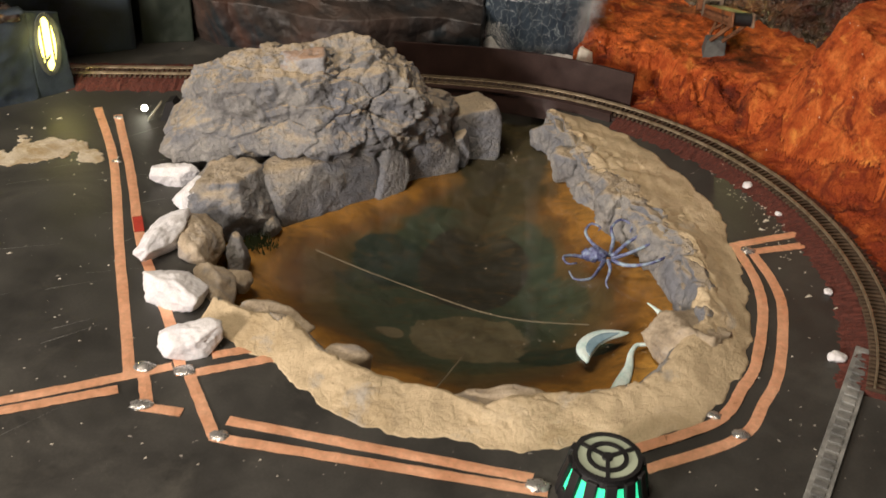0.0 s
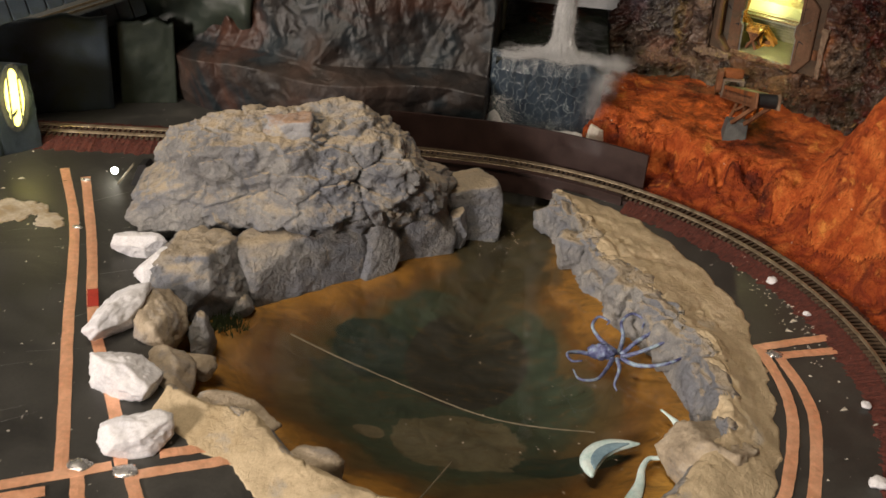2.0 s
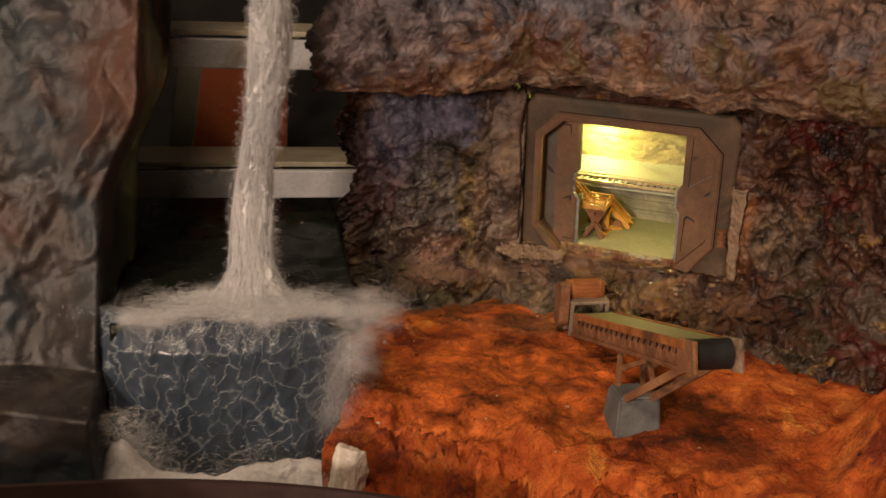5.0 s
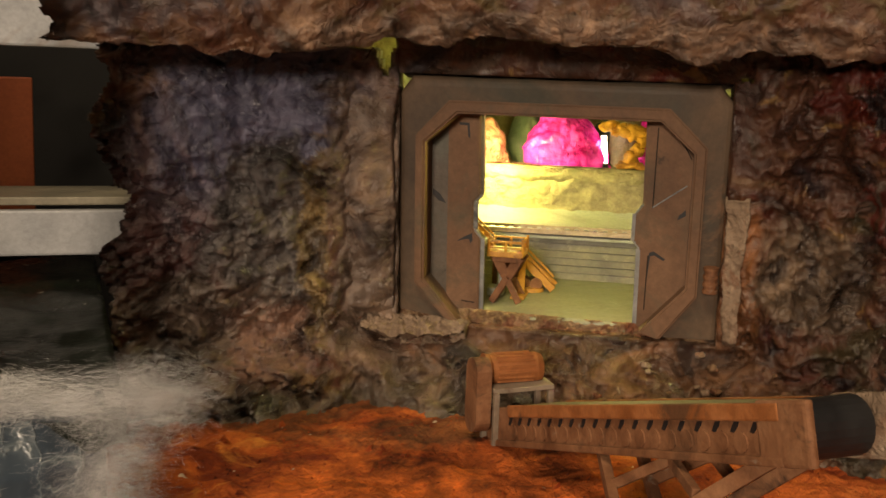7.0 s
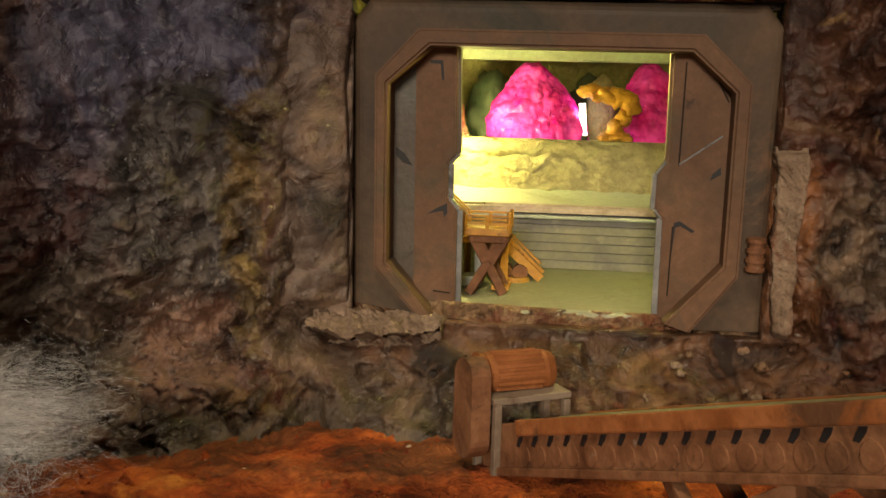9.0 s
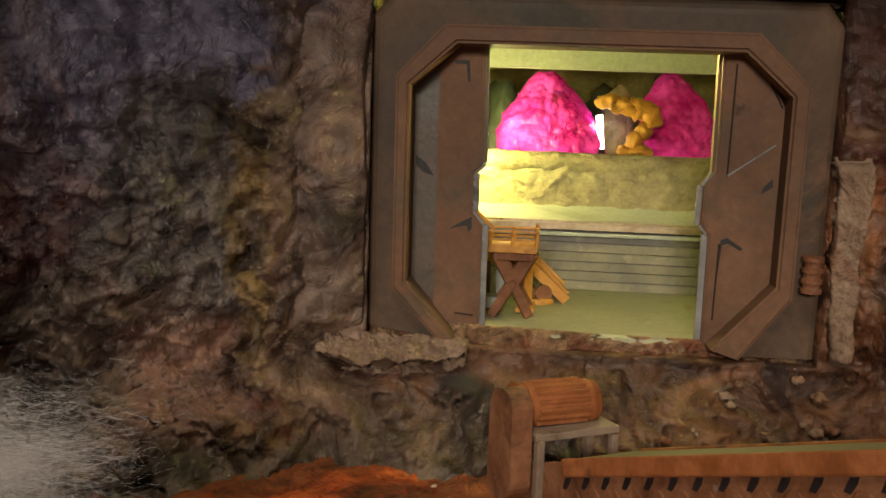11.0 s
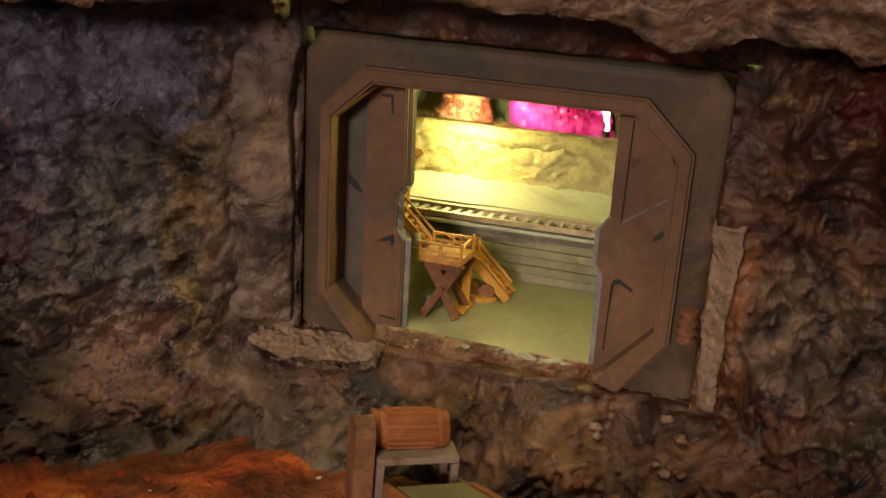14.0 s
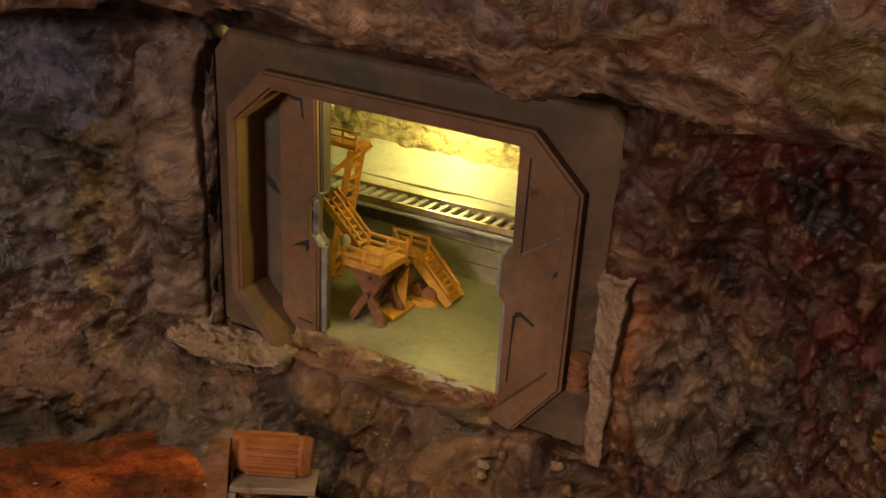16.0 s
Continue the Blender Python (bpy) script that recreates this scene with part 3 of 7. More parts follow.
AMBER_CRYSTAL = crystal_mat("dull_pink_amber_crystal", (0.30, 0.10, 0.09), (0.50, 0.25, 0.22))

# ---- building helpers: all shapes are given in millimetres ----
MM = 0.001


def finish(name, bm, material, parent=None, label="", smooth=False):
    me = bpy.data.meshes.new(name)
    bmesh.ops.recalc_face_normals(bm, faces=bm.faces)
    bmesh.ops.scale(bm, vec=(MM, MM, MM), verts=bm.verts)
    bm.to_mesh(me)
    bm.free()
    me.materials.append(material)
    if smooth:
        me.polygons.foreach_set("use_smooth", [True] * len(me.polygons))
    ob = new(name, me)
    if parent is not None:
        ob.parent = parent
    if label:
        ob["label"] = label
    return ob


part = finish


def raw(name, verts, faces, material, parent=None, label="", smooth=False):
    me = bpy.data.meshes.new(name)
    me.from_pydata([(x * MM, y * MM, z * MM) for x, y, z in verts], [], faces)
    me.materials.append(material)
    if smooth:
        me.polygons.foreach_set("use_smooth", [True] * len(me.polygons))
    ob = new(name, me)
    if parent is not None:
        ob.parent = parent
    if label:
        ob["label"] = label
    return ob


def empty(name, label, category, group="", kind=""):
    return tagged(new(name), label, category, group, kind)


def box(bm, size, m=None, bevel=0.0):
    """A box centred at m, edges softened."""
    r = bmesh.ops.create_cube(bm, size=1.0, matrix=(m or Matrix()) @ Matrix.Diagonal((*size, 1)))
    if bevel:
        edges = list({e for v in r["verts"] for e in v.link_edges})
        bmesh.ops.bevel(bm, geom=edges, offset=bevel, segments=2, profile=0.6, affect="EDGES")
    return r["verts"]


def tube(bm, a, b, r0, r1=None, seg=12):
    a, b = Vector(a), Vector(b)
    d = b - a
    m = Matrix.Translation((a + b) / 2) @ d.to_track_quat("Z", "Y").to_matrix().to_4x4()
    return bmesh.ops.create_cone(bm, cap_ends=True, segments=seg, radius1=r0, radius2=r0 if r1 is None else r1, depth=d.length, matrix=m)["verts"]


def bar(bm, a, b, w, h, bevel=0.0):
    """A square bar from a to b."""
    a, b = Vector(a), Vector(b)
    d = b - a
    m = Matrix.Translation((a + b) / 2) @ d.to_track_quat("X", "Z").to_matrix().to_4x4()
    return box(bm, (d.length, w, h), m, bevel)


def prism(bm, outline, depth, m=None):
    """A flat outline in x, y, thickened along z from 0 to depth."""
    m = m or Matrix()
    lo = [bm.verts.new(m @ Vector((x, y, 0))) for x, y in outline]
    hi = [bm.verts.new(m @ Vector((x, y, depth))) for x, y in outline]
    n = len(lo)
    bm.faces.new(lo[::-1])
    bm.faces.new(hi)
    for i in range(n):
        bm.faces.new((lo[i], lo[(i + 1) % n], hi[(i + 1) % n], hi[i]))


def frac(p, scale, octaves=5, h=0.9):
    return noise.fractal(Vector(p) * scale, h, 2.1, octaves)


def ridge(p, scale, octaves=5):
    return noise.ridged_multi_fractal(Vector(p) * scale, 0.9, 2.1, octaves, 1.0, 2.0)


def crease(p, scale):
    """Long folded ridges, as in stiffened cloth or torn plaster."""
    p = Vector(p)
    w = Vector((frac(p, scale * 0.7, 3), frac(p + Vector((50, 0, 0)), scale * 0.7, 3), frac(p + Vector((0, 50, 0)), scale * 0.7, 3))) * (0.55 / scale)
    q = p + w
    return 1 - abs(2 * frac(q, scale, 2)) + 0.45 * (1 - abs(2 * frac(q + Vector((9, 5, 3)), scale * 2.3, 2))) - 0.9


def slab(name, fn, us, vs, back, material, parent=None, label="", keep=None, smooth=True):
    """A sheet through fn(u, v), thickened by the vector back; keep(u, v) tells which cells stay."""
    nu, nv = len(us), len(vs)
    front = [Vector(fn(u, v)) for u in us for v in vs]
    back = Vector(back)
    total = nu * nv
    verts = [tuple(p) for p in front] + [tuple(p + back) for p in front]
    faces, rim = [], {}
    for i in range(nu - 1):
        for j in range(nv - 1):
            if keep and not keep((us[i] + us[i + 1]) / 2, (vs[j] + vs[j + 1]) / 2):
                continue
            a, b, c, d = i * nv + j, (i + 1) * nv + j, (i + 1) * nv + j + 1, i * nv + j + 1
            faces.append((a, b, c, d))
            faces.append((d + total, c + total, b + total, a + total))
            for e in ((a, b), (b, c), (c, d), (d, a)):
                if (e[1], e[0]) in rim:
                    del rim[(e[1], e[0])]
                else:
                    rim[e] = True
    faces += [(b, a, a + total, b + total) for a, b in rim]
    used = sorted({k for f in faces for k in f})
    at = {k: n for n, k in enumerate(used)}
    return raw(name, [verts[k] for k in used], [tuple(at[k] for k in f) for f in faces], material, parent, label, smooth)


def span(a, b, n):
    return [a + (b - a) * i / (n - 1) for i in range(n)]


def mixv(a, b, t):
    return a + (b - a) * t


def step(t, a=0.0, b=1.0):
    t = min(max((t - a) / (b - a), 0.0), 1.0)
    return t * t * (3 - 2 * t)


def through_points(points, n):
    """n points on a smooth line through the given ones."""
    p = [Vector(q) for q in points]
    p = [2 * p[0] - p[1]] + p + [2 * p[-1] - p[-2]]
    out = []
    for i in range(n):
        s = i * (len(points) - 1) / (n - 1)
        k = min(int(s), len(points) - 2)
        t = s - k
        a, b, c, d = p[k:k + 4]
        out.append(0.5 * ((2 * b) + (c - a) * t + (2 * a - 5 * b + 4 * c - d) * t * t + (3 * b - a - 3 * c + d) * t ** 3))
    return out


def boulder(name, centre, half, turn, seed, material, label, cuts=10, rough=0.10, levels=5, square=0.0, parent=None, category="rock", tilt=0.0, ledges=0.0, start=1.0, low=0.66, high=0.95, chips=1.0, faces=(), tiers=()):
    """A broken rock: a ball or block cut by planes, then cracked and roughened at several scales."""
    rng = random.Random(seed)
    bm = bmesh.new()
    bmesh.ops.create_icosphere(bm, subdivisions=levels, radius=1.0)
    planes = []
    for i in range(cuts):
        d = Vector((rng.uniform(-1, 1), rng.uniform(-1, 1), rng.uniform(-0.8, 1))).normalized()
        planes.append((d, rng.uniform(low, high)))
    if square:
        for d in ((1, 0, 0), (-1, 0, 0), (0, 1, 0), (0, -1, 0), (0, 0, 1), (0, 0, -1)):
            planes.append(((Vector(d) + Vector((rng.uniform(-0.12, 0.12), rng.uniform(-0.12, 0.12), rng.uniform(-0.12, 0.12)))).normalized(), square))
    planes += [(Vector(d).normalized(), h) for d, h in faces]
    off = Vector((seed * 3.7, seed * 1.3, seed * 2.1))
    spin = pose(0, 0, 0, 0, tilt, turn)
    scale = sum(half) / 3
    for v in bm.verts:
        d = v.co.normalized()
        r = start
        for pn, h in planes:
            c = d.dot(pn)
            if c > 0.02:
                r = min(r, h / c)
        q = d * r
        p = Vector((q.x * half[0], q.y * half[1], q.z * half[2]))
        k = frac(p + off * 10, 1.6 / scale, 4) * rough + (ridge(p + off * 7, 3.4 / scale, 5) - 1.0) * rough * 0.5 + frac(p - off * 5, 11 / scale, 3) * rough * 0.3
        near, _ = noise.voronoi(p * (2.6 / scale) + off)
        gap = near[1] - near[0]
        k -= chips * rough * 0.6 * max(0.0, 0.05 - gap) / 0.05
        k += chips * rough * 0.55 * (noise.cell(p * (3.4 / scale) + off + Vector((frac(p, 2.0 / scale, 3), 0, frac(p + off, 2.0 / scale, 3))) * 0.5) - 0.5)
        if ledges:
            k += ledges * (abs((p.z / half[2] * 2.3 + frac(p, 1.2 / scale, 3) * 0.9) % 1.0 - 0.5) - 0.25)
        for tz, ta, tw in tiers:
            k += ta * math.exp(-((p.z + 9 * frac(p, 0.9 / scale, 3) - tz) / tw) ** 2)
        p += d * scale * k
        v.co = spin @ p + Vector(centre)
    ob = finish(name, bm, material, parent, "", True)
    if parent is None:
        tagged(ob, label, category)
    return ob

# ---- the room round the layout ----
def room():
    for name, c, s in (("wall_north", (0, 1650, 400), (3300, 40, 2400)), ("wall_south", (0, -1250, 400), (3300, 40, 2400)),
                       ("wall_west", (-1670, 200, 400), (40, 2860, 2400)), ("wall_east", (1670, 200, 400), (40, 2860, 2400)),
                       ("ceiling", (0, 200, 1620), (3300, 2860, 40)), ("floor", (0, 200, -820), (3300, 2860, 40))):
        bm = bmesh.new()
        box(bm, s, Matrix.Translation(c))
        tagged(finish(name, bm, ROOM), "plain dim painted room surface", "wall" if "wall" in name else name, kind="structure")


room()

# ---- pond outline ----
WATER_Z = -17.0
# inner edge at the water, outer edge on the board, crest height, place of the crest between them
BANK = [
    (-62, 356, -70, 330, 6, 0.5), (-45, 350, -50, 316, 7, 0.5), (-24, 345, -28, 303, 7, 0.45), (-6, 329, -13, 289, 6, 0.45), (5, 320, 5, 276, 6, 0.4),
    (25, 314, 28, 268, 5, 0.4), (46, 306, 47, 268, 5, 0.4), (64, 299, 66, 266, 5, 0.4), (77, 309, 82, 264, 6, 0.4), (102, 316, 101, 270, 5, 0.4),
    (123, 320, 133, 277, 6, 0.4), (141, 343, 156, 292, 8, 0.4), (153, 366, 177, 323, 9, 0.4), (157, 388, 188, 355, 9, 0.4), (152, 412, 191, 402, 8, 0.42),
    (141, 440, 189, 438, 7, 0.36), (128, 458, 186, 467, 7, 0.3), (115, 481, 172, 500, 6, 0.3), (101, 507, 160, 524, 6, 0.3), (93, 534, 138, 555, 6, 0.32),
    (87, 557, 114, 573, 5, 0.35), (84, 576, 96, 583, 3, 0.5)]
CENTRE = (50, 430)


def pond():
    # the hole in the board follows the middle of the banks and the rocks
    ring = [((a + c) / 2, (b + d) / 2) for a, b, c, d, *_ in BANK] + [(90, 640), (75, 690), (55, 690), (52, 640), (42, 560), (10, 530), (-30, 510), (-75, 460), (-90, 410), (-80, 360)]
    ring = [(p.x, p.y) for p in through_points([(x, y, 0) for x, y in ring + ring[:1]], 140)][:-1]
    verts, faces = [], []
    n = len(ring)
    x0, x1, y0, y1 = -900, 900, -500, 1300
    for x, y in ring:
        dx, dy = x - CENTRE[0], y - CENTRE[1]
        k = min((x1 - CENTRE[0]) / dx if dx > 0 else (x0 - CENTRE[0]) / dx if dx < 0 else 1e9, (y1 - CENTRE[1]) / dy if dy > 0 else (y0 - CENTRE[1]) / dy if dy < 0 else 1e9)
        ex, ey = CENTRE[0] + dx * k, CENTRE[1] + dy * k
        verts += [(x, y, 0), (ex, ey, 0), (ex, ey, -20), (x, y, -20)]
    for i in range(n):
        a, b = 4 * i, 4 * ((i + 1) % n)
        for j in range(4):
            faces.append((a + j, a + (j + 1) % 4, b + (j + 1) % 4, b + j))
    tagged(raw("table", verts, faces, TABLE), "dark charcoal layout board with scratches and plaster crumbs", "table", kind="structure")
    # bed: a dish that runs out under the bridge
    us, vs = span(-112, 195, 150), span(255, 720, 190)
    edge = [Vector((a, b)) for a, b, *_ in BANK] + [Vector(q) for q in ((82, 640), (78, 690), (58, 690), (54, 640), (50, 562), (35, 535), (-14, 487), (-58, 444), (-85, 415), (-82, 375))]

    def inside(x, y):
        best, hit = 1e9, False
        for i in range(len(edge)):
            a, b = edge[i], edge[(i + 1) % len(edge)]
            if (a.y > y) != (b.y > y) and x < (b.x - a.x) * (y - a.y) / (b.y - a.y) + a.x:
                hit = not hit
            d = b - a
            t = min(max((Vector((x, y)) - a).dot(d) / d.length_squared, 0), 1)
            best = min(best, (Vector((x, y)) - a - d * t).length)
        return best if hit else -best

    def bed(x, y):
        d = inside(x, y)
        z = WATER_Z + 1.2 - 22 * step(d, -4, 62) if d > -4 else WATER_Z + 1.2 + min(-d - 4, 10) * 0.3
        return (x, y, z + frac((x, y, 0), 0.05, 5) * 1.3 * step(d, -10, 12))

    tagged(slab("pond_bed", bed, us, vs, (0, 0, -6), POND_BED), "painted pond basin, amber rim and dark green middle", "pond bed", kind="structure")
    ring2 = [(-112, 255), (195, 255), (195, 480), (110, 600), (110, 715), (40, 715), (40, 600), (-112, 500)]
    bm = bmesh.new()
    bm.faces.new([bm.verts.new((x, y, WATER_Z)) for x, y in ring2])
    w = finish("water", bm, WATER)
    w.visible_shadow = False
    tagged(w, "clear amber resin water of the pond", "water", kind="structure")


pond()


def bank():
    n = 420
    stations = through_points([(a, b, 0) for a, b, *_ in BANK], n), through_points([(c, d, 0) for _, _, c, d, *_ in BANK], n), through_points([(e, f, 0) for *_, e, f in BANK], n)
    prof = [s ** 1.15 for s in span(0, 1, 64)]

    def surf(i, s):
        i = int(i)
        a, b, (h, f, _) = stations[0][i], stations[1][i], stations[2][i]
        p = a.lerp(b, s)
        steep = step(i / n, 0.52, 0.66)
        if s < f:
            t = s / f
            z = mixv(WATER_Z - 4, h, mixv(step(t) ** 0.7, min(1.0, t * 1.9) ** 0.5, steep))
        else:
            t = (s - f) / (1 - f)
            z = mixv(h, 0.1, t ** mixv(1.1, 0.8, steep))
        fade = min(1, (1 - s) * 4)
        q = Vector((p.x, p.y, z * 1.3))
        cliff = 1 - step(s, f * 0.9, f * 1.7)
        near, _ = noise.voronoi(q * 0.046)
        crack = max(0.0, 0.09 - (near[1] - near[0])) / 0.09
        lump = noise.cell(q * 0.046)
        stony = max(cliff, step(frac(q + Vector((70, 0, 0)), 0.03, 3), 0.2, 0.42) * (1 - step(s, 0.6, 0.9))) * (0.3 + 0.7 * steep)
        z += fade * (frac(q, 0.04, 4) * 1.5 + (ridge(q, 0.075, 4) - 1.1) * (0.08 + 1.0 * stony) + frac(q, 0.35, 3) * (0.12 + 0.25 * stony))
        z -= crack * fade * 2.6 * stony
        side = (a - b).normalized()
        push = (0.4 + 0.6 * steep) * cliff * (3.0 * frac(q + Vector((40, 0, 0)), 0.04, 3) + 1.4 * crease(q, 0.07) + 2.2 * lump - 2.4 * crack + 0.4 * frac(q, 0.4, 3))
        return p + side * (push + step(s, 0.85, 1) * frac(q, 0.08, 3) * 3.5) + Vector((0, 0, z))

    def stone(i, s):
        k = int(i)
        p, (h, f, _) = stations[0][k].lerp(stations[1][k], s), stations[2][k]
        return s < f * (0.62 + 0.75 * frac(p, 0.035, 4)) + 0.10 * step(i / n, 0.5, 0.62)

    whole = empty("sand_bank", "beige sandy plaster bank with grey rock cliff on the water side", "bank")
    slab("rock_edge", surf, list(range(n)), prof, (0, 0, -9), ROCK, whole, "grey cracked rock edge", keep=stone)
    slab("sand", surf, list(range(n)), prof, (0, 0, -9), SAND, whole, "beige sand", keep=lambda i, s: not stone(i, s))


bank()

# ---- track, ballast and bridge ----
ARC_C, ARC_R = (36.5, 390.7), 216.0


def track_line():
    pts = [(-330, 560), (-250, 575), (-170, 588), (-90, 600), (-20, 605.5)]
    for k in range(19):
        a = math.radians(92 - k * 6.2)
        pts.append((ARC_C[0] + ARC_R * math.cos(a), ARC_C[1] + ARC_R * math.sin(a)))
    return through_points([(x, y, 0) for x, y in pts], 900)


LINE = track_line()


def resample(line, gap):
    out, left = [], 0.0
    for a, b in zip(line, line[1:]):
        d = (b - a).length
        while left < d:
            out.append((a.lerp(b, left / d), (b - a).normalized()))
            left += gap
        left -= d
    return out


def sweep(name, line, outline, material, parent=None, label="", smooth=False, wobble=0.0):
    """A profile of (sideways, up) points swept along line; sideways is to the left of the way."""
    verts, faces, n = [], [], len(outline)
    for i, p in enumerate(line):
        d = (line[min(i + 1, len(line) - 1)] - line[max(i - 1, 0)]).normalized()
        side = Vector((-d.y, d.x, 0))
        for s, z in outline:
            q = p + side * s + Vector((0, 0, z))
            if wobble:
                q += Vector((0, 0, 1)) * frac(q, 0.35, 4) * wobble + side * frac(q + Vector((9, 9, 9)), 0.2, 3) * wobble * 1.5
            verts.append(tuple(q))
    for i in range(len(line) - 1):
        for j in range(n):
            a, b = i * n + j, i * n + (j + 1) % n
            faces.append((a, b, b + n, a + n))
    faces += [tuple(range(n))[::-1], tuple(range((len(line) - 1) * n, len(line) * n))]
    return raw(name, verts, faces, material, parent, label, smooth)


def railway():
    track = empty("railway_track", "narrow model railway track with brass rails and dark ties", "railway track")
    for s in (-4.7, 4.7):
        sweep("rail", LINE[::3], [(s - 0.55, 4.2), (s + 0.55, 4.2), (s + 0.3, 4.6), (s + 0.35, 5.9), (s - 0.35, 5.9), (s - 0.3, 4.6)], RAIL, track)
    bm = bmesh.new()
    box(bm, (1.75, 16.5, 1.4), None, 0.15)
    first = finish("tie", bm, TIE, track)
    for k, (p, d) in enumerate(resample(LINE, 3.3)[:290]):
        ob = first if k == 0 else new("tie", first.data)
        ob.parent = track
        ob.matrix_basis = Matrix.Translation(Vector((p.x, p.y, 3.6)) * MM) @ pose(0, 0, 0, 0, 0, math.degrees(math.atan2(d.y, d.x)) + random.uniform(-1.5, 1.5))
    under = [p for p in LINE if p.x < -14]
    sweep("ballast", under, [(-24, -0.5), (-15, 2.2), (-9, 2.9), (9, 2.9), (15, 2.2), (22, -0.5)], BALLAST, track, "dark red crushed ballast", wobble=1.0)
    under = [p for p in LINE if p.x > 136.5 and p.y < 606]
    sweep("ballast", under, [(-22, -0.5), (-15, 1.4), (-9, 2.9), (9, 2.9), (13, 2.0), (20, -0.5)], BALLAST, track, "dark red crushed ballast", wobble=1.0)
    # loose grains beside the rails
    rng = random.Random(4)
    verts, faces = [], []
    for p, d in resample(LINE, 0.9):
        if -20 < p.x < 138 or p.x < -240:
            continue
        side = Vector((-d.y, d.x, 0))
        for k in range(3):
            s = rng.choice((-1, 1)) * rng.uniform(5.5, 21)
            r = rng.uniform(0.35, 0.8)
            c = p + side * s + d * rng.uniform(-1, 1) + Vector((0, 0, 2.9 - max(abs(s) - 9, 0) * 0.24))
            q = [c + Vector((rng.uniform(-r, r), rng.uniform(-r, r), rng.uniform(0, r))) for _ in range(3)] + [c + Vector((0, 0, r * 1.5))]
            b = len(verts)
            verts += [tuple(v) for v in q]
            faces += [(b, b + 1, b + 3), (b + 1, b + 2, b + 3), (b + 2, b, b + 3), (b, b + 2, b + 1)]
    tagged(raw("ballast_grain", verts, faces, BALLAST, track), kind="stuff")
    bridge = empty("girder_bridge", "dark brown plate girder bridge over the stream", "bridge")
    mid = [p for p in LINE if -18 < p.x < 137]
    sweep("deck", mid, [(-11, 0.5), (11, 0.5), (11, 2.8), (-11, 2.8)], GIRDER, bridge)
    sweep("girder_plate", mid, [(11.0, -4), (12.6, -4), (12.6, 25.5), (11.0, 25.5)], GIRDER, bridge)
    front = [p for p in LINE if 2 < p.x < 134]
    sweep("girder_plate", front, [(-12.8, -9), (-11.2, -9), (-11.2, 5.4), (-12.8, 5.4)], GIRDER, bridge)
    sweep("flange", front, [(-14.2, 5.4), (-10.6, 5.4), (-10.6, 6.2), (-14.2, 6.2)], GIRDER, bridge)


railway()


# ---- painted mountain of stiffened cloth ----
def mountain():
    us, vs = span(0, 1, 300), span(0, 1, 240)

    def surf(u, v):
        x = mixv(-190, 47, u)
        if v < 0.16:
            t = v / 0.16
            y, z = 630 + 7 * (1 - t) ** 2, mixv(-2, 36, t)
        elif v < 0.3:
            t = (v - 0.16) / 0.14
            y, z = mixv(630, 652, t), mixv(36, 41, t)
        else:
            t = (v - 0.3) / 0.7
            y, z = 652 + 95 * t ** 1.25, 41 + 150 * t ** 0.95
        lean = step(u, 0.0, 0.22)
        y += (1 - lean) * 40 + 10 * math.sin(x * 0.045 + 1.2) * (1 - 0.4 * v)
        z *= mixv(0.85, 1.0, lean)
        x += (1 - lean) * 60 * max(v - 0.2, 0)
        corner = step(u, 0.965, 1.0)
        y += corner * 60
        x -= corner * 3
        x += step(z, 84, 116) * 11 * step(u, 0.6, 1.0)
        p = Vector((x, y, z))
        def pleat(ax, az, freq, seed):
            """Long straight pleats, each fading out along its length."""
            q = p + Vector((seed * 31, seed * 17, 0))
            ph = (x * ax + z * az + y * 0.3) * freq + 1.5 * frac(q, 0.011, 3) + seed
            t_ = abs((ph % 1.0) * 2 - 1)
            return (t_ ** 0.8 - 0.5) * step(frac(q + Vector((9, 0, 40)), 0.012, 2), -0.25, 0.3)

        warp = Vector((frac(p, 0.02, 3), frac(p + Vector((50, 0, 0)), 0.02, 3), frac(p + Vector((0, 50, 0)), 0.02, 3))) * 20
        d = 6 * (ridge(p + warp, 0.0105, 2) - 1.0) + 12 * pleat(0.8, 0.6, 0.014, 1) + 6 * pleat(0.35, -0.95, 0.020, 2) + 4.0 * pleat(0.95, -0.3, 0.040, 3) + 1.2 * pleat(0.8, 0.5, 0.08, 4) + 1.6 * crease(p + warp * 0.4, 0.035) + 0.5 * crease(p, 0.1) + 0.2 * frac(p, 0.3, 3)
        amp = 0.35 + 0.65 * step(v, 0.2, 0.45)
        return p + Vector((0.1, -1.0, 0.35)) * d * amp

    tagged(slab("cloth_mountain", surf, us, vs, (0, 14, -2), CLOTH), "crumpled stiff cloth mountain painted grey and rust brown", "mountain")


mountain()


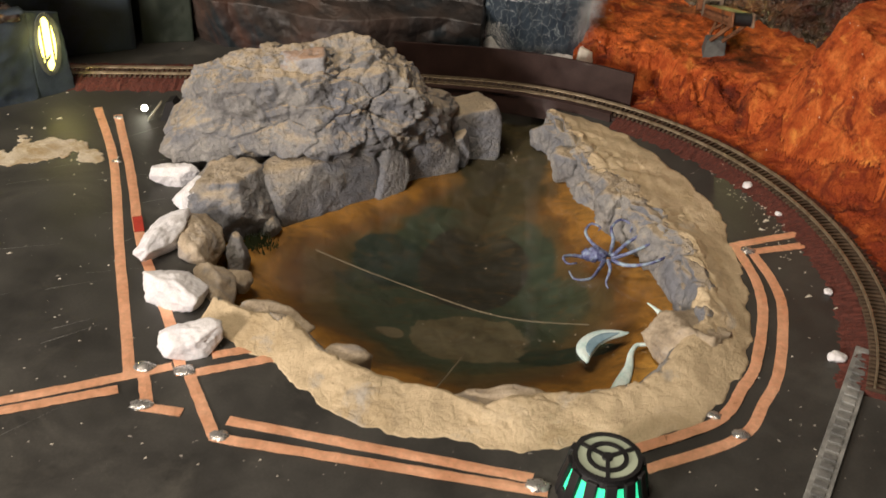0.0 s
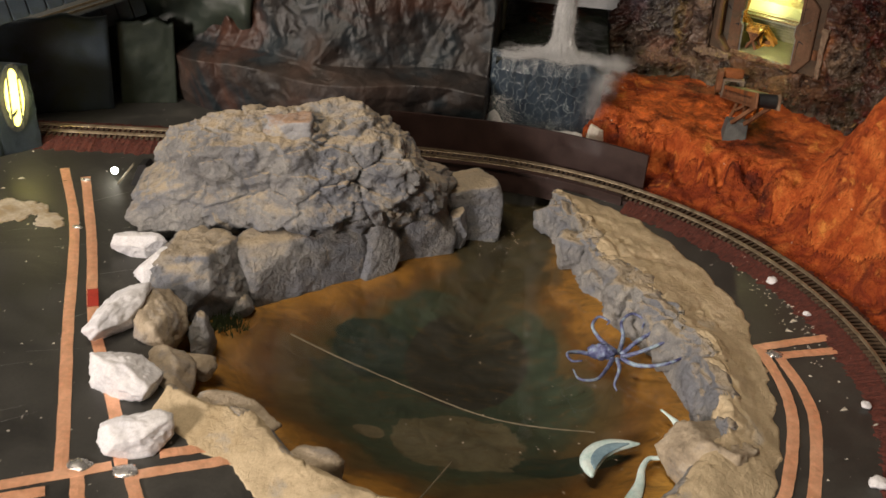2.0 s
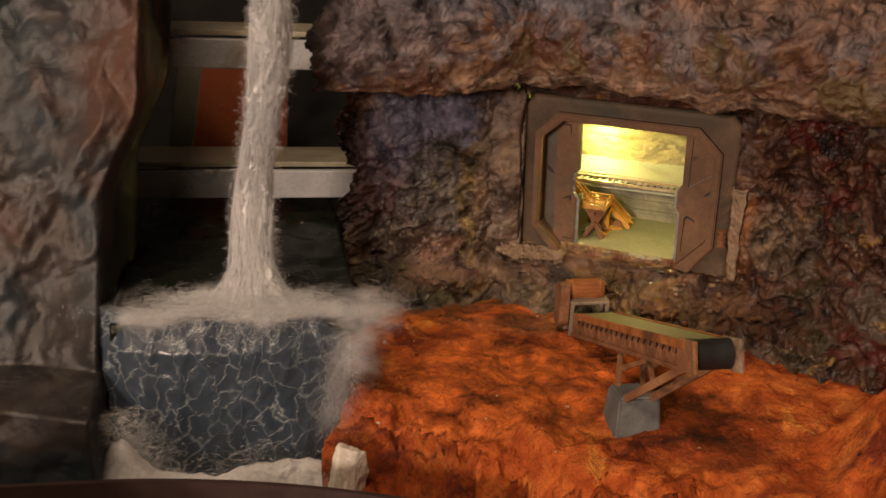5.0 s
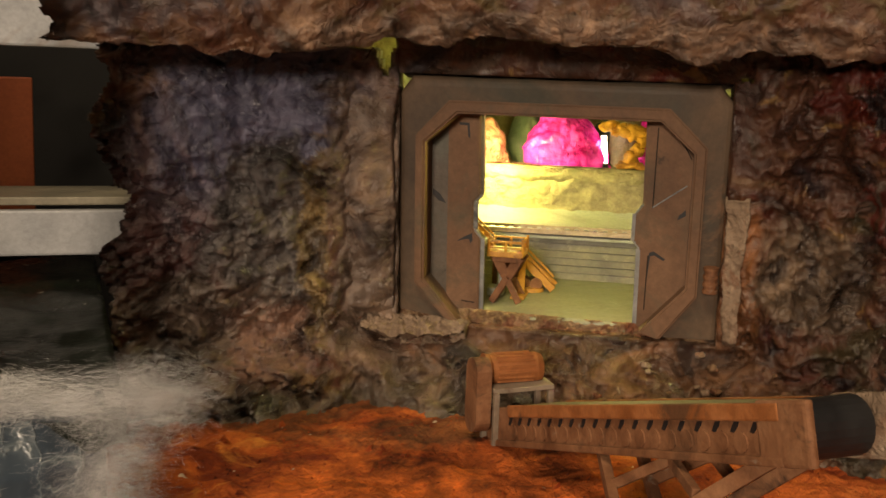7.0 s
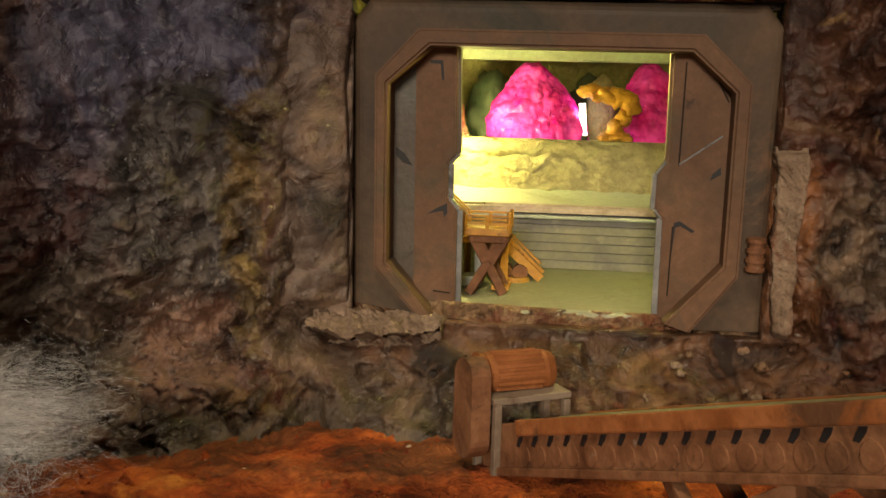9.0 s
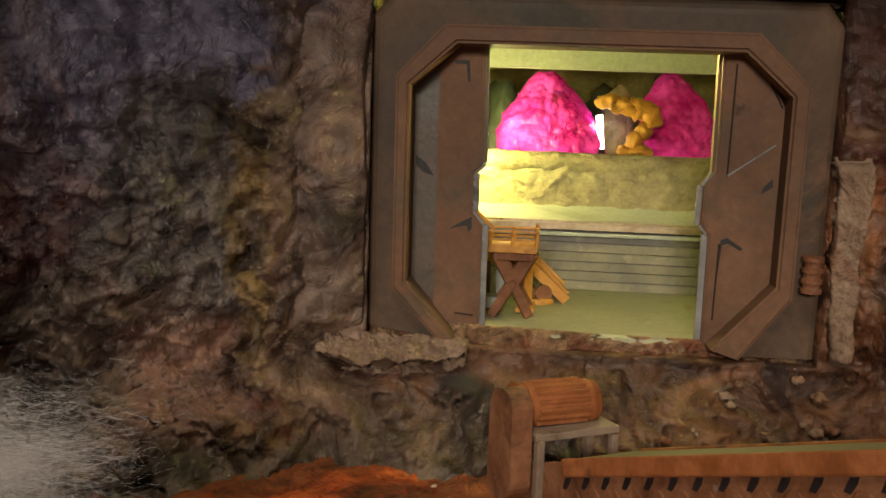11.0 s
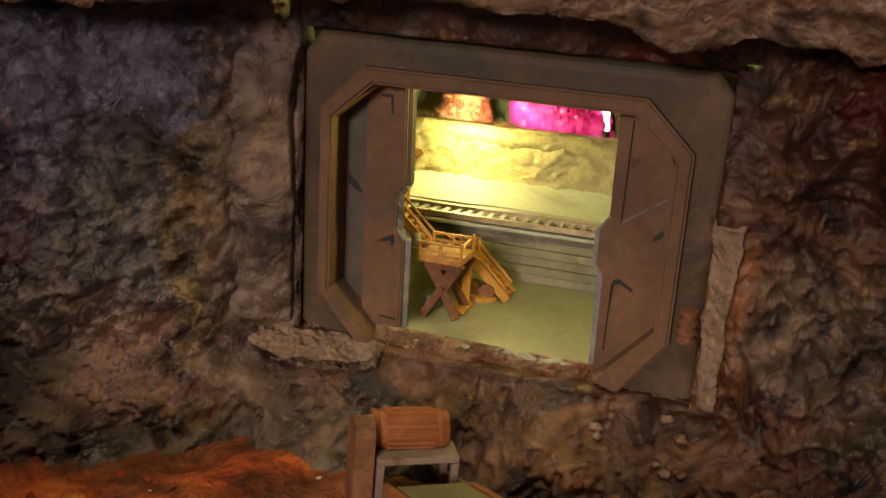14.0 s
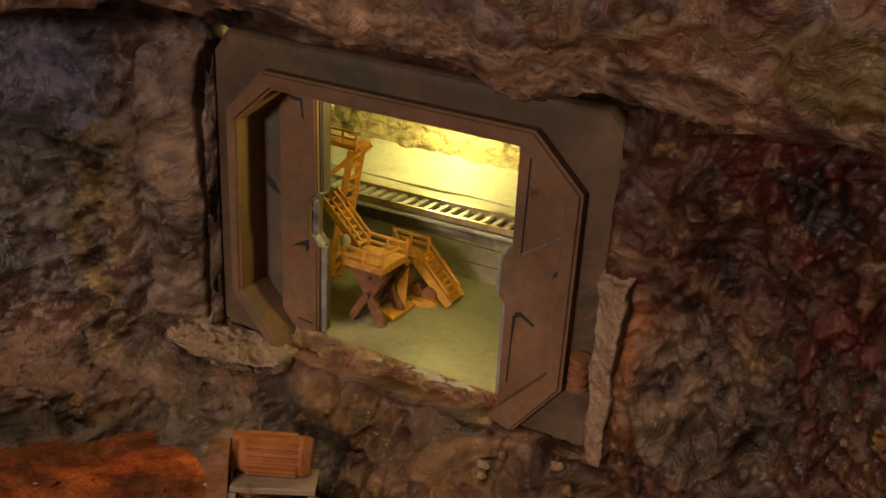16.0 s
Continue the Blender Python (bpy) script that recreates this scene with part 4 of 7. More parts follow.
# ---- waterfall, beams behind it ----
def waterfall():
    falls = empty("waterfall", "teal resin waterfall with white fibre foam", "waterfall")

    def face(u, v):
        x = mixv(39.5 - 4 * (1 - v) ** 3 * (1 - u), 113, u)
        z = mixv(-16, 57, v)
        y = 648 + 9 * (2 * u - 1) ** 4 + 6 * max(v - 0.88, 0) * 8
        p = Vector((x, y, z))
        return p + Vector((0, -1, 0)) * (0.8 * (ridge(Vector((x * 1.6, 0, z * 0.5)), 0.06, 3) - 1) + frac(p, 0.2, 3) * 0.3)

    slab("water_face", face, span(0, 1, 120), span(0, 1, 120), (0, 6, 0), FALLS, falls)
    def pool(u, v):
        x, y = mixv(43, 116, u), mixv(655, 800, v)
        return (x, y, 55.5 + frac((x, y, 0), 0.06, 4) * 1.6)

    slab("water_top", pool, span(0, 1, 60), span(0, 1, 60), (0, 0, -5), DARK_POOL, falls, "black green resin pool above the fall")
    rng = random.Random(11)

    def strands(name, count, fn, radius, label):
        verts, faces = [], []
        for k in range(count):
            line = fn(rng)
            tilt = Vector((rng.uniform(-1, 1), rng.uniform(-0.4, 0.4), rng.uniform(-1, 1)))
            for i, p in enumerate(line):
                d = (line[min(i + 1, len(line) - 1)] - line[max(i - 1, 0)]).normalized()
                s = d.cross(tilt).normalized() * radius * rng.uniform(0.6, 1.4)
                b = len(verts)
                verts += [tuple(p + s), tuple(p - s)]
                if i:
                    faces.append((b - 2, b - 1, b + 1, b))
        return tagged(raw(name, verts, faces, FIBRE_LIGHTENED if name == "fibre_spray" else FIBRE, falls, label), kind="stuff")

    def axis(z):
        return Vector((84.5 + 0.055 * (z - 57) + 1.6 * math.sin(z * 0.06), 690 - 24 * step(88 - z, 0, 32), z))

    def girth(z):
        return 5.3 + 7.5 * step(71 - z, 0, 17) ** 1.5 + 0.6 * math.sin(z * 0.11)

    # woolly core
    verts, faces, seg, rows = [], [], 56, 300
    for i in range(rows):
        z = mixv(54, 240, i / (rows - 1))
        for k in range(seg):
            a = k / seg * 6.2832
            q = Vector((math.cos(a) * 6, math.sin(a) * 6, z * 0.45))
            r = girth(z) * (0.66 + 0.34 * frac(q, 0.16, 6) + 0.42 * frac(q, 0.55, 5) + 0.2 * frac(q, 1.6, 3))
            c = axis(z)
            verts.append((c.x + r * math.cos(a), c.y + r * math.sin(a), z))
    for i in range(rows - 1):
        for k in range(seg):
            a, b = i * seg + k, i * seg + (k + 1) % seg
            faces.append((a, b, b + seg, a + seg))
    raw("fibre_core", verts, faces, FIBRE, falls, "white woolly fibre column", True)

    def fall(g):
        a, k = g.uniform(0, 6.2832), g.uniform(0.75, 1.12)
        out, ph, top, n = [], g.uniform(0, 6), g.uniform(58, 225), 9
        drift = g.uniform(-1.2, 1.2)
        for i in range(n):
            t = i / (n - 1)
            z = max(top - 26 * t, 55)
            r = girth(z) * k + 0.5 * math.sin(ph + t * 8)
            b = a + drift * t * 0.4 + 0.12 * math.sin(ph * 2 + t * 11)
            c = axis(z)
            out.append(c + Vector((r * math.cos(b) + g.gauss(0, 0.25), r * math.sin(b), 0)))
        return out

    strands("fibre_column", 7000, fall, 0.032, "white stretched fibre strands falling straight down")

    def fuzz(g):
        z, a = g.uniform(60, 235), g.uniform(0, 6.2832)
        r = girth(z) * g.uniform(0.85, 1.12)
        return curl(g, axis(z) + Vector((r * math.cos(a), r * math.sin(a), 0)), 9, 0.42, 2.0)

    def curl(g, p, n, gap, flat):
        out, a, b = [], g.uniform(0, 6.28), g.uniform(-0.5, 0.5)
        turn = g.uniform(-0.35, 0.35)
        for i in range(n):
            a += turn + g.uniform(-0.7, 0.7)
            b = b * 0.8 + g.uniform(-0.3, 0.3)
            p = p + Vector((math.cos(a), math.sin(a) * 0.8, b * flat)) * gap
            out.append(p.copy())
        return out

    strands("fibre_fuzz", 14000, fuzz, 0.024, "white fuzz round the fibre column")

    def froth(g):
        if g.random() < 0.5:
            a, r = g.uniform(0, 6.2832), abs(g.gauss(0, 11)) + 5
            p = Vector((81 + r * math.cos(a) * 1.4, 664 + r * math.sin(a) * 0.6, 57 + 9 * math.exp(-r / 9) * g.random()))
        else:
            x = 47 + 63 * g.random()
            p = Vector((x, 652.5 + abs(g.gauss(0, 3.5)) + 2 * math.sin(x * 0.2), 56.4 + abs(g.gauss(0, 1.6))))
        out = curl(g, p, 13, 0.36, 0.6)
        for q in out:
            q.z = max(q.z, 56.0) if q.y > 651 else q.z - (651 - q.y) * 0.9
        return out

    strands("fibre_froth", 24000, froth, 0.014, "thin white teased fibre foam lying on the ledge")

    def spray(g):
        k = g.random()
        if k < 0.42:
            h = g.random() ** 1.6
            p = Vector((g.gauss(47 + 9 * (1 - h), 4.5 + 2 * (1 - h)), 641 + g.gauss(0, 2), 34 * h))
        else:
            x = g.uniform(54, 112)
            p = Vector((x, 641 + g.gauss(0, 2.5), 1 + abs(g.gauss(0, 7.5 + 2 * math.sin(x * 0.17)))))
        return curl(g, p, 11, 0.38, 0.9)

    strands("fibre_spray", 9000, spray, 0.012, "soft white fibre spray at the foot")

    def heap(u, v):
        x = mixv(40, 116, u)
        tall = 9 + 13 * math.exp(-((x - 45) / 7) ** 2) + 4 * math.exp(-((x - 92) / 14) ** 2) + 2.0 * frac((x, 0, 3), 0.09, 3)
        a = v * math.pi
        q = Vector((x, 9 * math.cos(a), 9 * math.sin(a)))
        return Vector((x, 647 - 5.0 * math.sin(a) * (1 + 0.3 * frac(q, 0.12, 4)) - 0.5 * frac(q, 0.5, 4), -8 + (tall + 8) * (1 - math.cos(a)) * 0.5 + 0.5 * frac(q, 0.3, 3)))

    slab("foam", heap, span(0, 1, 200), span(0, 1, 60), (0, 2, 0), FIBRE, falls, "soft white woolly foam heaped at the foot")

    def side(g):
        h = g.random()
        p = Vector((117 - 10 * h ** 0.8 + g.gauss(0, 3.2), 652 - abs(g.gauss(0, 3)), 60 - 34 * h + g.gauss(0, 2)))
        out, a = [], g.uniform(0, 6)
        for i in range(g.randint(6, 12)):
            a += g.uniform(-0.7, 0.7)
            p = p + Vector((0.5 * math.cos(a) - 0.1, g.gauss(-0.05, 0.2), 0.5 * math.sin(a) - 0.4))
            out.append(p.copy())
        return out

    strands("fibre_edge", 3600, side, 0.007, "thin fibre wisps down the edge")

    clumps = [(rng.gauss(118, 4.5), rng.gauss(656, 4.5), 56.4 + abs(rng.gauss(0, 2.2)), rng.uniform(0.8, 2.2)) for _ in range(26)]
    clumps += [(rng.gauss(114.5, 2.0), rng.gauss(648, 2.0), 52 - abs(rng.gauss(0, 6)), rng.uniform(0.8, 1.6)) for _ in range(12)]

    def tuft(g):
        x, y, z, r = g.choice(clumps)
        return curl(g, Vector((g.gauss(x, r), g.gauss(y, r), z + g.gauss(0, r * 0.6))), 22, 0.42, 0.9)

    strands("fibre_tuft", 7000, tuft, 0.0034, "loose white fibre tuft on the rock")
    # shelf beams of the layout frame seen through the gap
    for z0, y0 in ((68.2, 762), (117.5, 764)):
        beam = empty("shelf_beam", "grey galvanised steel shelf beam with a brass top strip", "beam", "shelf beams")
        bm = bmesh.new()
        box(bm, (120, 3, 11), Matrix.Translation((96, y0, z0)), 0.6)
        part("web", bm, STEEL, beam)
        bm = bmesh.new()
        box(bm, (120, 26, 2), Matrix.Translation((96, y0 + 13, z0 + 7.5)), 0.4)
        part("top_strip", bm, GOLD, beam)
    bm = bmesh.new()
    box(bm, (42, 3, 44), Matrix.Translation((79, 840, 82)), 0.5)
    tagged(finish("rust_panel", bm, ORANGE), "rust orange board standing in the dark behind the beams", "panel")
    bm = bmesh.new()
    box(bm, (10, 4, 46), Matrix.Translation((56, 815, 82)) @ pose(0, 0, 0, 0, 8, 0), 0.5)
    tagged(finish("steel_post", bm, STEEL), "grey steel post standing behind the beams", "post")
    # black sheet added in place of the unlit depth behind the beams
    bm = bmesh.new()
    box(bm, (700, 6, 420), Matrix.Translation((0, 880, 190)))
    tagged(finish("backdrop_black", bm, BLACK), "added black sheet standing for the dark depth behind the beams", "backdrop", kind="structure")


waterfall()

# ---- cliff with the door, in its own axes: u along the wall, w out of it, z up ----
ORG, AU, AN = Vector((201.6, 730.6, 0)), Vector((0.8494, -0.5278, 0)), Vector((-0.5278, -0.8494, 0))


LEAN = 0.09  # the wall tips towards the room


def wall(u, w, z):
    return ORG + AU * u + AN * (w + LEAN * (z - 75)) + Vector((0, 0, z))


def inner(u, n, z):
    """Upright axes for the room behind the door."""
    return ORG + AU * u + AN * n + Vector((0, 0, z))


WALL = Matrix(((AU.x, AN.x * LEAN, AN.x, ORG.x - AN.x * LEAN * 75), (AU.y, AN.y * LEAN, AN.y, ORG.y - AN.y * LEAN * 75), (0, 1, 0, 0), (0, 0, 0, 1)))  # x: u, y: up, z: out
INNER = Matrix(((AU.x, 0, AN.x, ORG.x), (AU.y, 0, AN.y, ORG.y), (0, 1, 0, 0), (0, 0, 0, 1)))

EDGE = -76


def cliff():
    us = span(-112, 150, 500)
    vs = span(18, 134, 230)

    def shape_of(u, z):
        w = 1.5
        if u < -18:
            w += max(-22 - u, 0) * 0.66 + 3 * step(-25 - u, 0, 8)
        if u > 60:
            w += (u - 60) * 0.36
        low = max(46 - z, 0)
        w += low * 0.75 + 6 * step(low, 0, 10)
        p = wall(u, w, z)
        near = min(1.0, min(max(-24 - u, u - 61.5, 47.5 - z, 0) + 0.0, 12) / 12)
        right = step(u, 60, 72)
        tall = Vector((p.x, p.y, p.z * 0.7))
        left = step(-u, 20, 34)
        d = 3.2 * (ridge(tall, 0.028, 3) - 1.0) * (0.5 + 0.7 * right) + 2.6 * crease(tall, 0.035) * (1 + 0.5 * right) + 1.6 * crease(p + Vector((7, 3, 9)), 0.085)
        d += 0.9 * crease(p + Vector((1, 8, 2)), 0.16) + 0.55 * crease(p, 0.30) + 0.12 * crease(p + Vector((3, 3, 3)), 0.6) + 0.12 * frac(p, 0.5, 3)
        near_, _ = noise.voronoi(p * 0.07 + Vector((frac(p, 0.05, 3), 0, frac(p, 0.06, 3))) * 0.6)
        d -= 1.2 * right * max(0.0, 0.12 - (near_[1] - near_[0])) / 0.12
        chip, _ = noise.voronoi(p * 0.16 + Vector((frac(p, 0.1, 3), 0, frac(p, 0.12, 3))) * 0.5)
        d += (0.25 + 0.55 * right) * (noise.cell(p * 0.16 + Vector((frac(p, 0.1, 3), 0, frac(p, 0.12, 3))) * 0.5) - 0.5) - 0.4 * right * max(0.0, 0.14 - (chip[1] - chip[0])) / 0.14
        if u < -70:
            d -= 0.02 * (-70 - u) ** 2
        soft = 1 - 0.6 * step(z, 78, 90) * step(-u, 30, 36) * (1 - step(-u, 64, 74)) 
        d += left * (1.1 * crease(p + Vector((4, 1, 6)), 0.21) + 0.5 * crease(p + Vector((8, 2, 1)), 0.42))
        p += AN * (d * 1.45 * soft * (0.25 + 0.75 * near))
        return p

    kept_points = {}

    def surf(u, z):
        if (u, z) not in kept_points:
            kept_points[(u, z)] = shape_of(u, z)
        return kept_points[(u, z)]

    def zone(u, z):
        if -19.3 < u < 59.2 and z > 47.5:
            return 0
        # ragged gaps under the ledge where the lit room behind shows
        top = 110.5 + 2.2 * frac((u, 0, 7), 0.12, 3)
        if (-40 < u <= -19 and z > top + 4.2 - 6.5 * step(u, -24.5, -22.5) * (1 - step(u, -21.5, -20.0))) or (59 <= u < 63 and z > top - 1.0):
            return 0
        return 1 if u < 20 else 2

    whole = empty("cliff", "brown and grey cast plaster cliff with a doorway", "cliff")
    for k, lab in ((1, "mauve grey and red brown wrinkled rock with ochre streaks"), (2, "dark red brown chipped rock")):
        slab("rock_face", surf, us, vs, (4, 8, 0), CLIFF, whole, lab, keep=lambda u, z, k=k: zone(u, z) == k and u > EDGE + 5 * frac((0, z, 0), 0.07, 4) - 0.10 * min(z - 45, 0))

    shape = through_points([(-14, 117, 0), (8, 115, 0), (23, 113, 0), (27.5, 116, 0), (30, 126, 0), (27, 138, 0), (15, 150, 0), (-10, 166, 0), (-45, 190, 0)], 140)

    def band(u, s):
        # overhanging shelf: underside, blunt front, top going back
        q = shape[int(round(s * 139))]
        w = q.x - 3.5 + max(u - 45, 0) * 0.08 + max(-8 - u, 0) * 0.62
        low = 3.6 - 0.012 * u - 4.6 * step(-u, 14, 28) - 3.6 * math.exp(-((u - 51) / 7.5) ** 2) + 1.5 * frac((u, 0, 0), 0.06, 4)
        z = q.y + mixv(low, 1.0, step(s, 0.25, 0.6))
        p = wall(u, w, z)
        d = 3.4 * (ridge(p, 0.026, 3) - 1.0) + 2.6 * crease(p, 0.04) + 1.8 * crease(p + Vector((5, 9, 0)), 0.09) + 1.0 * crease(p, 0.18) + 0.5 * crease(p + Vector((2, 2, 2)), 0.4) + 0.15 * frac(p, 0.5, 3)
        return p + (AN * 0.8 + Vector((0, 0, -0.12 if s < 0.3 else 0.4))) * d

    def kept(u, s):
        return u > -72 + 5 * frac((s * 60, 0, 0), 0.09, 4)

    ledge = empty("cliff_ledge", "mauve and brown overhanging rock ledge above the door", "ledge")
    slab("rock_shelf", band, span(-76, 170, 360), span(0, 1, 140), (6, 10, 4), LEDGE, ledge, "mauve top and orange brown broken front", keep=kept)

    def soffit(u, s):
        z = mixv(109.0, 122, s)
        p = wall(u, -1.5 + 7 * s, z)
        return p + AN * (1.6 * (ridge(p, 0.06, 4) - 1) + frac(p, 0.2, 3))

    tagged(slab("soffit", soffit, span(-19, 72, 100), span(0, 1, 20), tuple(AN * -4), CLIFF, keep=lambda u, s: u < 60 or s > 0.12 + 0.1 * frac((u, 0, 0), 0.2, 3)), "dark rock underside of the ledge above the door", "rock")
    # cast strips each side of the frame
    for u0, half, z0_, z1_ in ((-25.6, 6.2, 49.0, 106.0), (61.6, 2.6, 48.0, 83.5)):
        right = u0 > 0

        def strip(s, v, u0=u0, right=right, half=half, z0_=z0_, z1_=z1_):
            z = mixv(z0_, z1_, v)
            a = s * math.pi
            grow = (0.55 + 0.45 * v) if right else 1.0
            u = u0 + half * grow * math.cos(a) * (-1 if right else 1) + (0.9 * frac((0, u0, z), 0.08, 4) if right else -0.7 * abs(frac((0, 0, z), 0.06, 4)) * step(-math.cos(a), -0.4, 1))
            back = max(u - 60, 0) * 0.5 if right else max(-19 - u, 0) * 0.55
            p = wall(u, (2.4 if right else 2.6) + back + (1.4 if right else 0.7) * max(math.sin(a), 0) ** 0.5 - 3 * step(abs(2 * v - 1), 0.9, 1) - (0 if right else 3.4 * step(s, 0.42, 1)), z)
            return p + AN * (frac(p, 0.10, 5) * 0.8 + 0.25 * crease(p, 0.22)) + AU * frac(p + Vector((3, 3, 3)), 0.07, 5) * 0.8

        tagged(slab("plaster_edge", strip, span(0, 1, 22), span(0, 1, 110), tuple(AN * -4), TAN if right else CLIFF), "pale brown broken plaster strip beside the door frame", "plaster")

    def lip(s, v):
        u = mixv(-27, -1, s)
        k = math.sin(math.pi * (0.15 + 0.8 * s)) ** 0.6 * (1 - 0.4 * s)
        p = wall(u, mixv(-1.5, 3.5 + 6.5 * k, min(v / 0.6, 1)) - 9 * step(v, 0.6, 1), 50.0 - 1.6 * s - (0.8 + 7.0 * k) * v ** 1.6)
        return p + (AN * 0.9 + Vector((0, 0, 0.8))) * (1.2 * frac(p, 0.08, 4) + 1.6 * crease(p, 0.08) + 0.9 * crease(p, 0.2) + 0.4 * crease(p, 0.5))

    tagged(slab("plaster_lip", lip, span(0, 1, 110), span(0, 1, 60), tuple(AN * -3 + Vector((0, 0, -3))), TAN), "pale broken plaster lip below the door frame corner", "plaster")


cliff()


def brow_at(x):
    """How far the bluff's brow stands back from the track."""
    return mixv(50, 35, step(x, 120, 178))


def earth():
    us, vs = span(104, 420, 260), span(400, 760, 290)

    def surf(x, y):
        s = math.hypot(x - ARC_C[0], y - ARC_C[1]) - 224.5
        p = Vector((x, y, 0))
        k_ = s + frac(p, 0.03, 4) * 9 + 6 * (ridge(p, 0.04, 4) - 1)
        edge = brow_at(x)
        z = 1.5 + 5.5 * step(k_, 2, edge - 10) + 20.5 * step(k_, edge - 13, edge + 3) + 0.028 * max(s - 60, 0)
        # mound at the side
        m = math.hypot((x - 296) / 74, (y - 552) / 80)
        z += 58 * step(1.0 - m + frac(p, 0.025, 4) * 0.12, 0, 0.5)
        m = math.hypot((x - 302) / 30, (y - 476) / 34)
        z += 26 * step(1.0 - m + frac(p, 0.04, 4) * 0.12, 0, 0.5)
        left = step(x, 106, 122)
        q = Vector((x, y, z))
        amp = step(s, -6, 14)
        brow = step(s, edge - 22, edge - 10) * (1 - step(s, edge + 4, edge + 20))
        vd, _ = noise.voronoi(q * 0.055 + Vector((frac(q, 0.04, 3), 0, 0)) * 0.5)
        z += amp * brow * (3.4 * noise.cell(q * 0.055 + Vector((frac(q, 0.04, 3), 0, 0)) * 0.5) - 4.0 * max(0.0, 0.22 - (vd[1] - vd[0])) / 0.22)
        z += amp * (3.0 * (ridge(q, 0.03, 4) - 1.0) * (1 - 0.78 * step(s, edge - 4, edge + 8)) + 1.2 * frac(q, 0.09, 4) + 0.7 * (ridge(q, 0.12, 4) - 1) + 0.4 * frac(q, 0.45, 3))
        z = z if s > -2 else -6
        return (x - (1 - left) * frac(q, 0.08, 3) * 3, y, z)

    def reach(x, y):
        return math.hypot(x - ARC_C[0], y - ARC_C[1])

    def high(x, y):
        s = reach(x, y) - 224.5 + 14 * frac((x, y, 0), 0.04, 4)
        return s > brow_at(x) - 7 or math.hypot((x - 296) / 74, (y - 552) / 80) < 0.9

    rng = random.Random(77)
    verts, faces = [], []
    for k in range(1500):
        x, y = rng.uniform(114, 255), rng.uniform(585, 725)
        if reach(x, y) < 232:
            continue
        r = rng.uniform(0.25, 0.75) if rng.random() < 0.95 else rng.uniform(0.9, 1.8)
        c = Vector(surf(x, y))
        b = len(verts)
        q = [c + Vector((rng.uniform(-r, r), rng.uniform(-r, r), rng.uniform(-0.3, 0.3) * r)) for _ in range(3)] + [c + Vector((0, 0, r * rng.uniform(0.5, 1.1)))]
        verts += [tuple(v) for v in q]
        faces += [(b, b + 1, b + 3), (b + 1, b + 2, b + 3), (b + 2, b, b + 3), (b, b + 2, b + 1)]
    grains = verts, faces
    whole = empty("red_bluff", "orange-red painted earth bluff sloping down to the track", "bluff")
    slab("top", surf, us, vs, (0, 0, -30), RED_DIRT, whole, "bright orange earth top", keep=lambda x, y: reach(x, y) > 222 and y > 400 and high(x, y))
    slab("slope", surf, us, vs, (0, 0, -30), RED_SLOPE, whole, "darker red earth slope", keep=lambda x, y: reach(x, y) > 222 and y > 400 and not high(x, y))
    tagged(raw("earth_grain", *grains, RED_SLOPE, whole), kind="stuff")


earth()
boulder("plaster_chip", (110.5, 634, 9), (6.5, 2.6, 16), 16, 15, PLASTER_WHITE, "bare white plaster patch at the bluff corner", 12, 0.05, 5, 0.85, start=1.3, category="plaster", tilt=10, chips=0.2)

